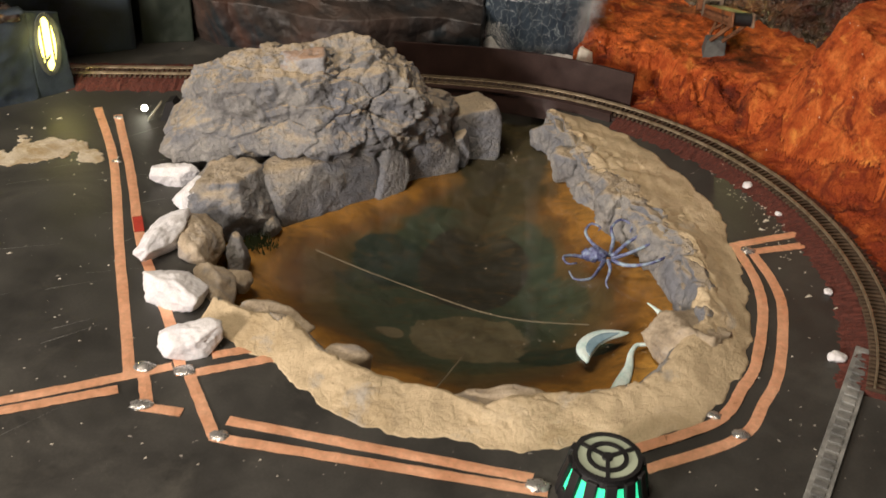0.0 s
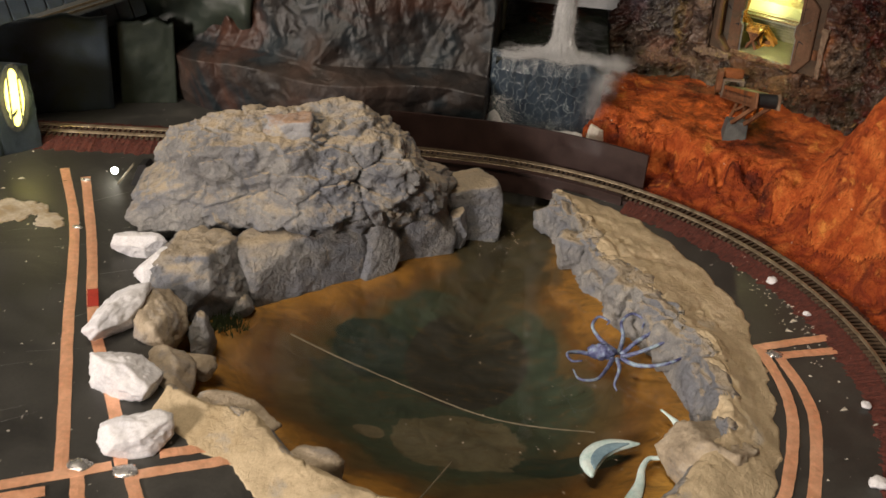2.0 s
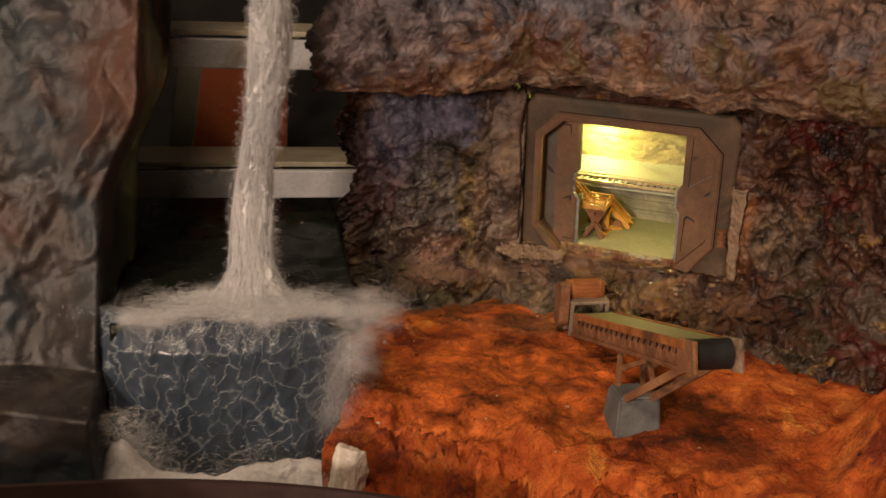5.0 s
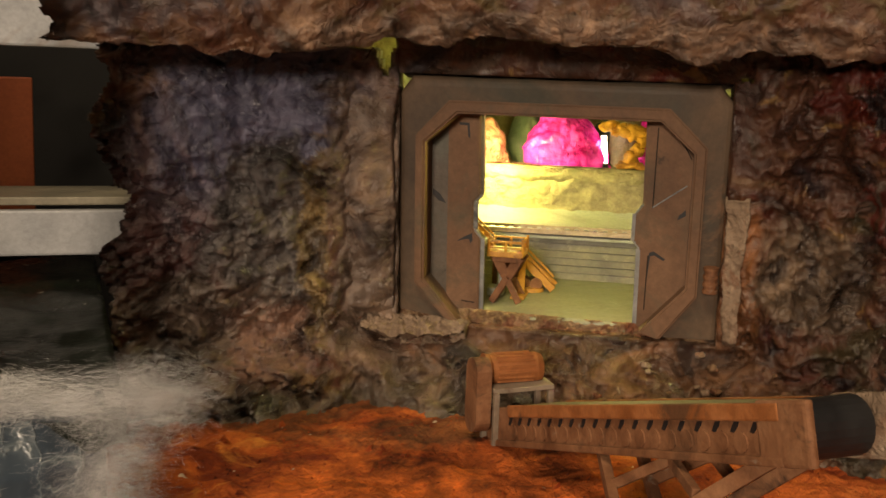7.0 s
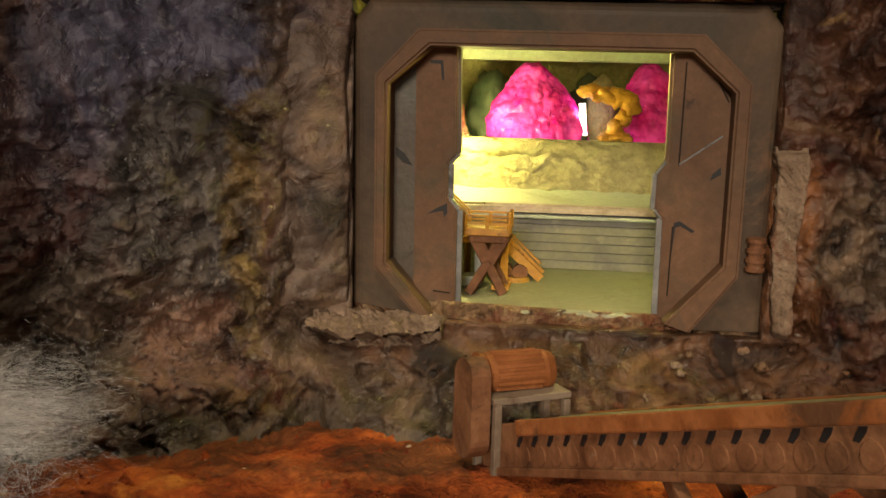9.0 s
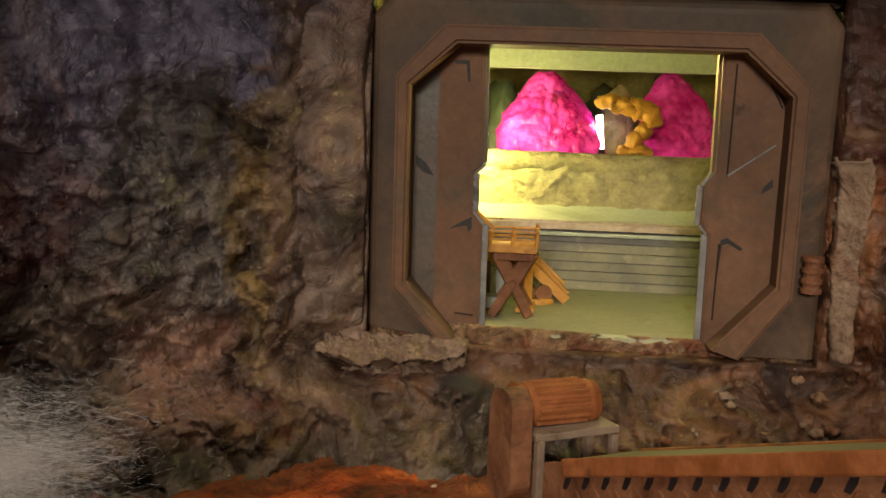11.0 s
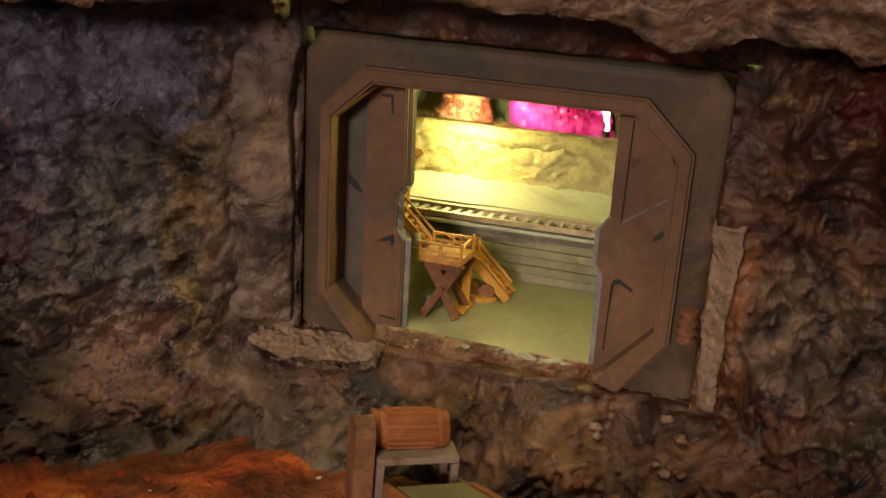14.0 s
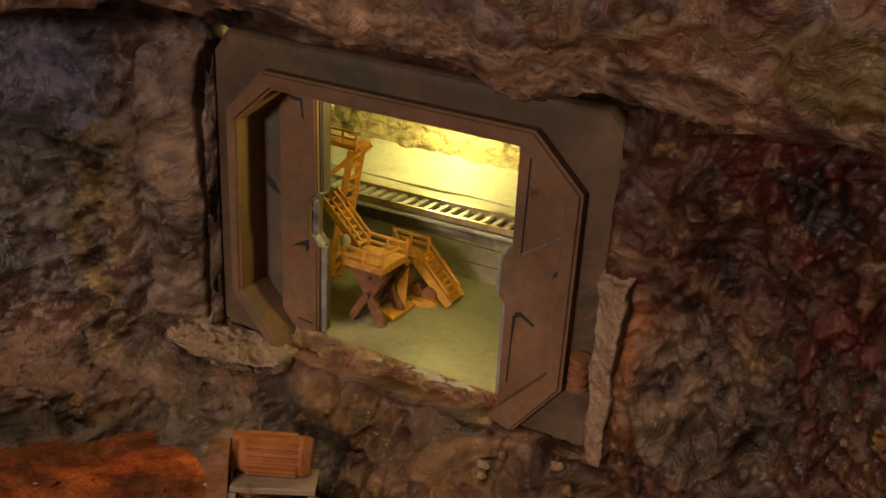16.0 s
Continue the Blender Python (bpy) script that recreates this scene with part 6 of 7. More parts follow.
# ---- bunker, parapet and dark panels in the far corner ----
def corner():
    b = empty("bunker", "blue grey corner bunker with a glowing yellow window", "bunker")

    def face(u, v):
        x, y = mixv(-330, -236, u), mixv(452, 543, u)
        z = mixv(-1, 58, v)
        p = Vector((x, y, z))
        return p + Vector((0.7, -0.7, 0)) * (1.6 * frac(p, 0.06, 4) + 0.8 * (ridge(p, 0.1, 3) - 1))

    slab("wall", face, span(0, 1, 60), span(0, 1, 40), (-8, 8, 0), BLUE_GREY, b)

    def end(u, v):
        x, y = mixv(-236, -224, u), mixv(543, 561, u)
        z = mixv(-1, 58 - 6 * u, v)
        p = Vector((x + 4 * (1 - v) * u, y, z))
        return p + Vector((1, 0, 0)) * (0.9 * frac(p, 0.08, 4))

    slab("wall", end, span(0, 1, 40), span(0, 1, 40), (-8, 0, 0), BLUE_GREY, b)
    bm = bmesh.new()
    for k in range(14):
        a0 = k / 14 * 6.2832
        a1 = (k + 1) / 14 * 6.2832
        bar(bm, (-229.8 + 0.61 * 7.5 * math.cos(a0), 551.5 + 0.79 * 7.5 * math.cos(a0), 34 + 20 * math.sin(a0)), (-229.8 + 0.61 * 7.5 * math.cos(a1), 551.5 + 0.79 * 7.5 * math.cos(a1), 34 + 20 * math.sin(a1)), 2.5, 2.5)
    part("window_frame", bm, CONCRETE, b)
    bm = bmesh.new()
    prism(bm, [(5.6 * math.cos(k / 20 * 6.2832) * abs(math.cos(k / 20 * 6.2832)) ** 0.35, 18 * math.sin(k / 20 * 6.2832)) for k in range(20)], 1.0, Matrix.Translation((-230.0, 551.8, 34)) @ Matrix(((0.61, 0, 0.79, 0), (0.79, 0, -0.61, 0), (0, 1, 0, 0), (0, 0, 0, 1))))
    part("window_pane", bm, WINDOW_GLOW, b, "glowing yellow pane")
    bm = bmesh.new()
    for dy in (-3, 3):
        bar(bm, (-228.9 + dy * 0.61, 550.9 + dy * 0.79, 16), (-228.9 + dy * 0.61, 550.9 + dy * 0.79, 52), 0.8, 0.8)
    part("window_bar", bm, CONCRETE, b)

    def roof(u, v):
        x, y = mixv(-330, -238, u), mixv(452, 539, u)
        return (x - 34 * v, y + 34 * v, 57 + 2.0 * frac((x, y + 30 * v, 0), 0.08, 4) + 3 * v)

    slab("roof", roof, span(0, 1, 50), span(0, 1, 16), (0, 0, -4), CLIFF, b, "rough brown roof edge")
    # ramp parapets with upright panels
    for a, c, h, n in (((-330, 562, 13), (-188, 656, 58), 13, 19), ((-300, 504, 56), (-135, 650, 104), 13, 22)):
        a, c = Vector(a), Vector(c)
        par = empty("parapet", "blue grey panelled ramp parapet", "parapet", "parapets")
        d = c - a
        turn = d.to_track_quat("X", "Z").to_matrix().to_4x4()
        first = None
        for k in range(n):
            if first is None:
                bm = bmesh.new()
                box(bm, (d.length / n - 0.8, 2.4, h), None, 0.5)
                first = ob = finish("panel", bm, BLUE_GREY, par)
            else:
                ob = new("panel", first.data)
                ob.parent = par
            ob.matrix_basis = Matrix.Translation((a + d * ((k + 0.5) / n) + Vector((0, 0, h / 2))) * MM) @ turn
        side = Vector((-d.y, d.x, 0)).normalized()
        bm = bmesh.new()
        bar(bm, a + side * 1.6 + Vector((0, 0, h / 2)), c + side * 1.6 + Vector((0, 0, h / 2)), 1.2, h - 1)
        part("backing", bm, BLACK, par)
        bm = bmesh.new()
        bar(bm, a + side * 19 + Vector((0, 0, h - 2)), c + side * 19 + Vector((0, 0, h - 2)), 34, 2)
        part("deck", bm, CONCRETE, par, "brown deck behind the parapet")
        for s in (9, 18):
            bm = bmesh.new()
            bar(bm, a + side * s + Vector((0, 0, h)), c + side * s + Vector((0, 0, h)), 1, 1.4)
            part("rail", bm, RAIL, par, "brass deck rail")
    for name, (xa, ya), (xb, yb), z1, m_, lab in (("blue_panel", (-292, 584), (-203, 630), 62, BLUE_GREY, "blue grey flat wall panel in the corner"), ("green_panel", (-202, 640), (-168, 652), 56, GREEN_GREY, "mossy green translucent slab standing in the corner")):
        d = Vector((xb - xa, yb - ya, 0)).normalized()
        side = Vector((-d.y, d.x, 0))

        def sheet(u, v, xa=xa, ya=ya, xb=xb, yb=yb, z1=z1, side=side):
            p = Vector((mixv(xa, xb, u), mixv(ya, yb, u), mixv(-1, z1 - 3 * frac((u * 40, 3, z1), 0.08, 3), v)))
            return p - side * (0.8 * frac(p, 0.08, 4))

        tagged(slab(name, sheet, span(0, 1, 30), span(0, 1, 30), tuple(side * 5), m_), lab, "panel")

    def rockface(u, v):
        x = mixv(-420, -120, u)
        y, z = 690 - 30 * u + 20 * v, mixv(-1, 190, v)
        p = Vector((x, y, z))
        return p + Vector((0, -1, 0)) * (9 * (ridge(p, 0.016, 4) - 1) + 2 * frac(p, 0.08, 4))

    tagged(slab("dark_rock_wall", rockface, span(0, 1, 70), span(0, 1, 60), (0, 8, 0), GREEN_GREY), "dark green grey rock wall in the far corner", "rock wall")


corner()


def pond_seams():
    """Raised joints in the resin, specks that float on it, and pale chips for ripple glints."""
    for pts in ([(-34, 422.6), (-4, 407), (32.8, 390.5), (61.2, 379.2), (86, 375.5), (114, 377)], [(40, 311), (47, 328), (54, 345)]):
        line = through_points([(x, y, WATER_Z) for x, y in pts], 60)
        ob = sweep("resin_seam", line, [(-0.42, -0.1), (0.42, -0.1), (0.15, 0.18), (-0.15, 0.18)], SEAM, wobble=0.12)
        tagged(ob, "fine tan ridge in the pond resin", "seam")
    rng = random.Random(31)
    verts, faces = [], []
    for k in range(130):
        # the first 70 stand in for sparkle on the ripples by the stream
        if k < 70:
            x, y = rng.gauss(66, 9), rng.gauss(540, 16)
        else:
            x, y = rng.gauss(95, 30), rng.gauss(390, 30)
        if math.hypot((x - 50) / 95, (y - 420) / 120) > 1 and k >= 70:
            continue
        r = rng.uniform(0.25, 0.9)
        b = len(verts)
        verts += [(x - r, y, WATER_Z + 0.05), (x + r * 0.6, y + rng.uniform(-r, r), WATER_Z + 0.05), (x, y + r * rng.random(), WATER_Z + 0.05), (x, y, WATER_Z + 0.4 * r)]
        faces += [(b, b + 1, b + 3), (b + 1, b + 2, b + 3), (b + 2, b, b + 3)]
    tagged(raw("floating_specks", verts, faces, PALE_ROCK), "pale specks floating on the pond, those by the stream standing for ripple glints", "specks", kind="stuff")


pond_seams()

# ---- blast door in the cliff ----
def soften(bm, offset=0.4, segments=2):
    edges = [e for e in bm.edges if len(e.link_faces) == 2 and e.calc_face_angle(0) > 0.5]
    bmesh.ops.bevel(bm, geom=edges, offset=offset, segments=segments, affect="EDGES", clamp_overlap=True)


def plate(bm, outline, w0, w1):
    prism(bm, outline, w1 - w0, WALL @ Matrix.Translation((0, 0, w0)))


def band_of(bm, outer, inner_, w0, w1):
    """An open strip between two lines of corners, from w0 to w1."""
    n = len(outer)
    v = [[bm.verts.new(wall(u, w, z)) for u, z in loop] for loop, w in ((outer, w0), (outer, w1), (inner_, w1), (inner_, w0))]
    for a in range(4):
        b = (a + 1) % 4
        for i in range(n - 1):
            bm.faces.new((v[a][i], v[a][i + 1], v[b][i + 1], v[b][i]))
    for i in (0, n - 1):
        bm.faces.new([v[a][i] for a in range(4)])
    bmesh.ops.recalc_face_normals(bm, faces=bm.faces)
    return v


RING_OUT = [(-6.4, 48.4), (-14.7, 57.6), (-14.7, 94.4), (-6.6, 103.0), (45.0, 103.0), (53.9, 94.4), (53.9, 59.0), (45.8, 48.0)]
RING_IN = [(-3.3, 48.4), (-12.3, 58.9), (-12.3, 92.8), (-4.4, 99.9), (43.0, 99.9), (51.0, 92.8), (51.0, 61.0), (40.9, 49.6)]


def door():
    d = empty("blast_door", "brown sci-fi blast door with two half-open leaves in an octagonal frame", "door")
    # back plate of the frame with a heavily rounded outer edge
    bm = bmesh.new()
    rim = [(-19.6, 50.2), (-19.6, 58.0), (-19.6, 104.2), (-16.2, 108.6), (56.0, 108.6), (59.5, 104.2), (59.5, 59.0), (59.5, 48.4)]
    v = band_of(bm, rim, [(mixv(a, b, 0.12), mixv(c, e, 0.12)) for (a, c), (b, e) in zip(RING_OUT, RING_IN)], -11, -1.9)
    edges = [e for e in bm.edges if all(q in v[1] for q in e.verts)]
    bmesh.ops.bevel(bm, geom=edges, offset=2.4, segments=5, profile=0.55, affect="EDGES", clamp_overlap=True)
    part("outer_frame", bm, FRAME, d)
    # octagonal ring, open at the floor
    bm = bmesh.new()
    v = band_of(bm, RING_OUT, RING_IN, -7.5, 0.9)
    edges = [e for e in bm.edges if all(q in v[1] for q in e.verts) or all(q in v[2] for q in e.verts)]
    bmesh.ops.bevel(bm, geom=edges, offset=0.55, segments=3, affect="EDGES", clamp_overlap=True)
    part("octagon_frame", bm, DOOR, d)
    # leaves: a base plate, a raised front panel with the stepped edge, a worn metal edge
    left = [(-17, 49.6), (0.9, 49.6), (0.9, 68.8), (-1.0, 71.0), (-1.0, 78.0), (0.8, 79.8), (0.4, 101), (-17, 101)]
    right = [(56, 49.4), (56, 101), (39.7, 101), (39.9, 79.9), (38.2, 77.6), (38.1, 70.6), (39.5, 69.0), (39.6, 49.4)]
    for side, outline in ((1, left), (-1, right)):
        w = -6.4 if side > 0 else -5.2
        bm = bmesh.new()
        plate(bm, outline, w - 4.2, w - 1.3)
        bmesh.ops.recalc_face_normals(bm, faces=bm.faces)
        soften(bm, 0.3, 2)
        leaf = part("door_leaf", bm, DOOR_RECESS_SHADE if side > 0 else DOOR, d)
        bm = bmesh.new()
        if side > 0:
            plate(bm, [(-8.0, 50.3)] + [(u - 0.5, z) for u, z in left[1:7]] + [(-8.0, 100.6)], w - 1.4, w)
        else:
            plate(bm, [(51.5, 50.0), (51.5, 90.6), (46.3, 99.4), (42.6, 100.4)] + [(u + 0.5, z) for u, z in right[2:8]], w - 1.4, w)
        bmesh.ops.recalc_face_normals(bm, faces=bm.faces)
        soften(bm, 0.35, 2)
        part("front_panel", bm, DOOR, leaf)
        edge_ = outline[1:7] if side > 0 else outline[2:8]
        bm = bmesh.new()
        for (u0, z0), (u1, z1) in zip(edge_, edge_[1:]):
            if max(z0, z1) < 80:
                bar(bm, wall(u0 - 0.25 * side, w - 1.6, z0), wall(u1 - 0.25 * side, w - 1.6, z1), 1.7, 0.6, 0.2)
        part("edge_strip", bm, GREY_STRIP, leaf, "worn grey metal edge strip")
        marks = ([[(-8.6, 77.2), (-10.2, 79.6), (-12.0, 80.8), (-12.0, 79.2), (-10.6, 77.8)], [(-5.6, 67.8), (-3.4, 69.2), (-1.5, 70.2), (-1.4, 68.2), (-2.0, 67.4), (-2.3, 68.6), (-3.6, 68.4)], [(-5.4, 97.6), (-2.8, 97.6), (-2.5, 93.8), (-3.0, 94.0), (-3.3, 96.9), (-5.2, 97.0)]]
                 if side > 0 else [[(48.2, 76.6), (50.2, 77.8), (50.0, 79.2), (48.6, 77.9)], [(41.7, 62.0), (42.1, 68.3), (43.2, 68.7), (46.0, 66.9), (45.6, 66.5), (43.4, 67.7), (42.4, 67.4), (42.0, 62.0)], [(43.0, 100.2), (46.0, 100.0), (47.2, 98.6), (45.2, 98.4), (44.2, 98.8)]])
        for k, m_ in enumerate(marks):
            lift = w - 1.35 if side > 0 and k == 0 else w
            bm = bmesh.new()
            plate(bm, m_, lift - 0.1, lift + 0.08)
            part("worn_mark", bm, BLACK, leaf, "worn dark paint mark")
        lines = [((-4.0, 52.5), (-0.6, 52.2))] if side > 0 else [((42.5, 98.4), (42.3, 79.2)), ((46.4, 98.8), (50.6, 91.2)), ((41.9, 67.6), (41.7, 54.0))]
        for (u0, z0), (u1, z1) in lines:
            bm = bmesh.new()
            bar(bm, wall(u0, w + 0.02, z0), wall(u1, w + 0.02, z1), 0.28, 0.28)
            part("groove", bm, LINTEL, leaf, "dark scored line")
        if side < 0:
            bm = bmesh.new()
            bar(bm, wall(42.3, w + 0.05, 79.4), wall(50.0, w + 0.05, 85.0), 0.3, 0.3)
            part("scratch", bm, GREY_STRIP, leaf, "pale diagonal scratch")
    bm = bmesh.new()
    tube(bm, wall(56.7, 0.6, 60.8), wall(56.7, 0.6, 66.4), 1.5, 1.5, 16)
    for z in (60.9, 62.6, 64.4, 66.3):
        tube(bm, wall(56.7, 0.6, z - 0.35), wall(56.7, 0.6, z + 0.35), 1.8, 1.8, 16)
    part("hinge", bm, RUST, d, "rusty barrel hinge")
    # lintel beam
    bm = bmesh.new()
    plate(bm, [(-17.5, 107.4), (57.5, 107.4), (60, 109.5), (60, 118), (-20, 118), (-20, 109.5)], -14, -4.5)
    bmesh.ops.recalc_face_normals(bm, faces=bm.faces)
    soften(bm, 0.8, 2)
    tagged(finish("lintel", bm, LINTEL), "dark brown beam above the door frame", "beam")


door()


def sill():
    us, ss = span(-24, 64, 300), span(0, 1, 80)

    def surf(u, s):
        w = -6.8 + 5.6 * s ** 0.9 + 7.5 * s ** 2.2
        z = 50.5 - 13.4 * s ** 2 - 0.014 * u
        p = wall(u, w, z)
        dd = 1.5 * crease(p, 0.05) + 1.3 * crease(Vector((p.x, p.y, p.z * 2.2)), 0.10) + 0.9 * crease(Vector((p.x, p.y, p.z * 1.8)), 0.24) + 0.5 * crease(p, 0.5) + 0.3 * frac(p, 0.6, 3)
        return p + (AN * 0.75 + Vector((0, 0, 0.6))) * dd * min(1, 0.2 + s * 3)

    tagged(slab("door_sill", surf, us, ss, tuple(AN * -5 + Vector((0, 0, -4))), SILL), "rough tan brown cracked plaster sill below the door", "sill")


sill()


def rubble():
    rng = random.Random(23)
    for k in range(22):
        u, z = rng.gauss(46, 12), rng.uniform(31, 46)
        low_ = 46 - z
        w = 1.5 + low_ * 0.75 + 6 * step(low_, 0, 10) + max(u - 60, 0) * 0.62 + 0.6
        r = rng.uniform(0.5, 1.35)
        boulder("rubble_stone", tuple(wall(u, w, z)), (r * 1.3, r, r * 0.8), rng.uniform(0, 180), 300 + k, rng.choice((SILL, SILL, TAN)), "small broken plaster stone stuck to the rock below the door", 8, 0.25, 2, start=1.1)


rubble()

# ---- cave behind the door ----
def floor_at(n):
    """The inner floor rises a little towards the back."""
    return 49.8 + 0.064 * (-8 - n)


def slant(u, n, z):
    """The track and the shelves behind it stand slightly skew to the door."""
    return inner(u, n - 0.05 * u, z)


def plate_in(bm, outline, n0, n1):
    prism(bm, outline, n1 - n0, INNER @ Matrix.Translation((0, 0, n0)))


def cave():
    def ground(u, n):
        p = inner(u, n if n < -9 else mixv(-9, -8.3, (n + 9) / 8) - 0.8 * abs(frac((u, 0, 0), 0.12, 3)), floor_at(n))
        return p + Vector((0, 0, 0.22 * frac(p, 0.08, 4) + 0.05 * frac(p, 0.5, 3)))

    tagged(slab("cave_floor", ground, span(-75, 105, 180), span(-50, -1, 50), (0, 0, -3), CAVE_FLOOR, keep=lambda u, n: n < -10 or -14 < u < 55), "scuffed grey green floor inside the cave", "floor", kind="structure")
    low = empty("low_wall", "low wall of weathered boards carrying a track", "wall")
    base = floor_at(-48.5)
    for k in range(6):
        bm = bmesh.new()
        z = base + k * 2.06
        plate_in(bm, [(-75, z + 0.08), (105, z + 0.08), (105, z + 2.0), (-75, z + 2.0)], -53, -48.5 + (0.3 if k % 2 else 0.0))
        part("board", bm, PLANKS, low)
    bm = bmesh.new()
    box(bm, (180, 26, 0.9), Matrix.Translation(slant(15, -58.5, 64.6)) @ pose(0, 0, 0, 0, 0, math.degrees(math.atan2(AU.y - 0.05 * AN.y, AU.x - 0.05 * AN.x))), 0.2)
    part("cap", bm, CAVE_METAL, low, "pale grey cap")
    tr = empty("cave_track", "second model track on top of the low wall", "railway track")
    for n in (-45.9, -54.4):
        bm = bmesh.new()
        bar(bm, slant(-74, n, 66.2), slant(104, n, 66.2), 0.9, 1.3)
        part("rail", bm, RAIL, tr)
    bm = bmesh.new()
    box(bm, (1.25, 7.7, 0.8), None, 0.1)
    first = finish("tie", bm, CAVE_METAL, tr)
    ang = math.degrees(math.atan2(AU.y, AU.x))
    for k in range(64):
        ob = first if k == 0 else new("tie", first.data)
        ob.parent = tr
        ob.matrix_basis = Matrix.Translation(slant(-72 + k * 2.72, -50.2, 65.8) * MM) @ pose(0, 0, 0, 0, 0, ang)
    bm = bmesh.new()
    bar(bm, slant(-74, -50.2, 65.25), slant(104, -50.2, 65.25), 7.6, 0.25)
    part("bed", bm, BLACK, tr, "dark track bed")

    # curved grey card behind the track, rough plaster above it, then the crystal shelf
    def card(u, s):
        p = slant(u, mixv(-64.5 - 1.2 * frac((u, 0, 0), 0.05, 3), -83, s), 65.25 + 3.6 * s ** 1.6)
        return p + Vector((0, 0, 0.35 * frac(p, 0.04, 3)))

    tagged(slab("grey_card", card, span(-75, 105, 90), span(0, 1, 24), (0, 0, -0.5), CARD), "curved pale grey card sheet lying behind the track", "card")

    def plaster(u, z):
        p = inner(u, mixv(-81.5, -87.5, (z - 67) / 14.5) - 0.04 * u, z)
        vd, _ = noise.voronoi(p * 0.55)
        return p + AN * (0.8 * frac(p, 0.2, 4) + 0.7 * (ridge(p, 0.12, 3) - 1) - 0.5 * vd[0] * step(z, 67, 71))

    tagged(slab("plaster_wall", plaster, span(-75, 105, 300), span(67, 81.5, 50), tuple(AN * -5), CAVE_PLASTER), "yellowed rough plaster wall under the crystal shelf", "wall")

    def shelf(u, n):
        p = inner(u, n - 0.04 * u, 80.9)
        return p + Vector((0, 0, 1.2 * frac(p, 0.12, 4) + 0.5 * crease(p, 0.4)))

    tagged(slab("crystal_shelf", shelf, span(-75, 105, 200), span(-86, -135, 60), (0, 0, -4), CAVE_PLASTER), "yellowed plaster shelf carrying crystals", "shelf")

    def backwall(u, z):
        p = inner(u, -128, z)
        return p + AN * (7 * (ridge(p, 0.03, 4) - 1) + 1.5 * frac(p, 0.15, 4))

    tagged(slab("wall_inner_north", backwall, span(-80, 110, 90), span(78, 135, 40), tuple(AN * -6), CAVE_PLASTER), "rough yellow brown back wall of the cave", "wall", kind="structure")
    for u0, u1 in ((-80, -74), (104, 110)):
        bm = bmesh.new()
        plate_in(bm, [(u0, 44), (u1, 44), (u1, 132), (u0, 132)], -135, -6)
        tagged(finish("wall_inner_side", bm, CAVE_PLASTER), "yellowed plaster side wall of the cave", "wall", kind="structure")
    bm = bmesh.new()
    plate_in(bm, [(-82, 130), (112, 130), (112, 134), (-82, 134)], -140, 0)
    tagged(finish("cave_ceiling", bm, CAVE_PLASTER), "yellowed plaster ceiling of the cave", "ceiling", kind="structure")
    bm = bmesh.new()
    plate_in(bm, [(-75, 102.6), (105, 102.6), (105, 109), (-75, 109)], -97, -93)
    soften(bm, 0.4, 2)
    tagged(finish("light_beam", bm, CAVE_METAL), "pale beam across the top of the cave", "beam")
    # crystals: sugary lumps set with small points, each cluster one thing
    rng = random.Random(17)
    for u, n, half, high, lean, mat_, lab in ((12.5, -101, 14, 21.5, -0.22, CRYSTAL, "glittering sugary magenta crystal cluster on the shelf"), (46, -102, 12, 22, -0.36, CRYSTAL, "glittering sugary magenta crystal cluster on the shelf"),
                                              (-15.5, -101, 8.0, 15, 0.1, AMBER_CRYSTAL, "dull pink amber crystal cluster on the shelf"), (78, -104, 10, 20, 0.0, CRYSTAL, "glittering sugary magenta crystal cluster on the shelf")):
        bm = bmesh.new()
        bmesh.ops.create_icosphere(bm, subdivisions=6, radius=1)
        for v in bm.verts:
            q = v.co.copy()
            h = max(q.z, -0.05)
            f = 1.0 - 0.34 * h * h + 0.05 * math.sin(h * 7 + u)
            p = Vector((q.x * half * f + lean * half * h, q.y * 7.5 * f, h * high))
            near, _ = noise.voronoi(p * 0.55 + Vector((u, 0, 0)))
            near2, _ = noise.voronoi(p * 0.22 + Vector((0, u, 0)))
            out = Vector((q.x, q.y, q.z * 0.6))
            p += out * (0.9 * (0.5 - near[0]) + 1.6 * (0.5 - near2[0]) + 0.8 * frac(p, 0.1, 3))
            v.co = inner(u, n, 81.0) + AU * p.x - AN * p.y + Vector((0, 0, p.z))
        body = finish("crystal", bm, mat_)
        tagged(body, lab, "crystal", "crystals on the shelf")
        for k in range(40):
            bm = bmesh.new()
            a, h = rng.uniform(-1.5, 1.5), rng.random() ** 0.9
            f = 1 - 0.34 * h * h
            base_ = inner(u + lean * half * h, n, 81.0 + h * high * 0.9) + AU * (half * f * math.sqrt(max(1 - h * h, 0)) * math.sin(a)) + AN * (7.6 * f * math.sqrt(max(1 - h * h, 0)) * math.cos(a))
            d = (AU * math.sin(a) + AN * math.cos(a) + Vector((0, 0, 0.5 + rng.uniform(-0.4, 0.5)))).normalized()
            r = rng.uniform(0.4, 0.8)
            tube(bm, base_ - d * 1.2, base_ + d * r, r, r * 0.35, 6)
            part("crystal_point", bm, mat_, body)
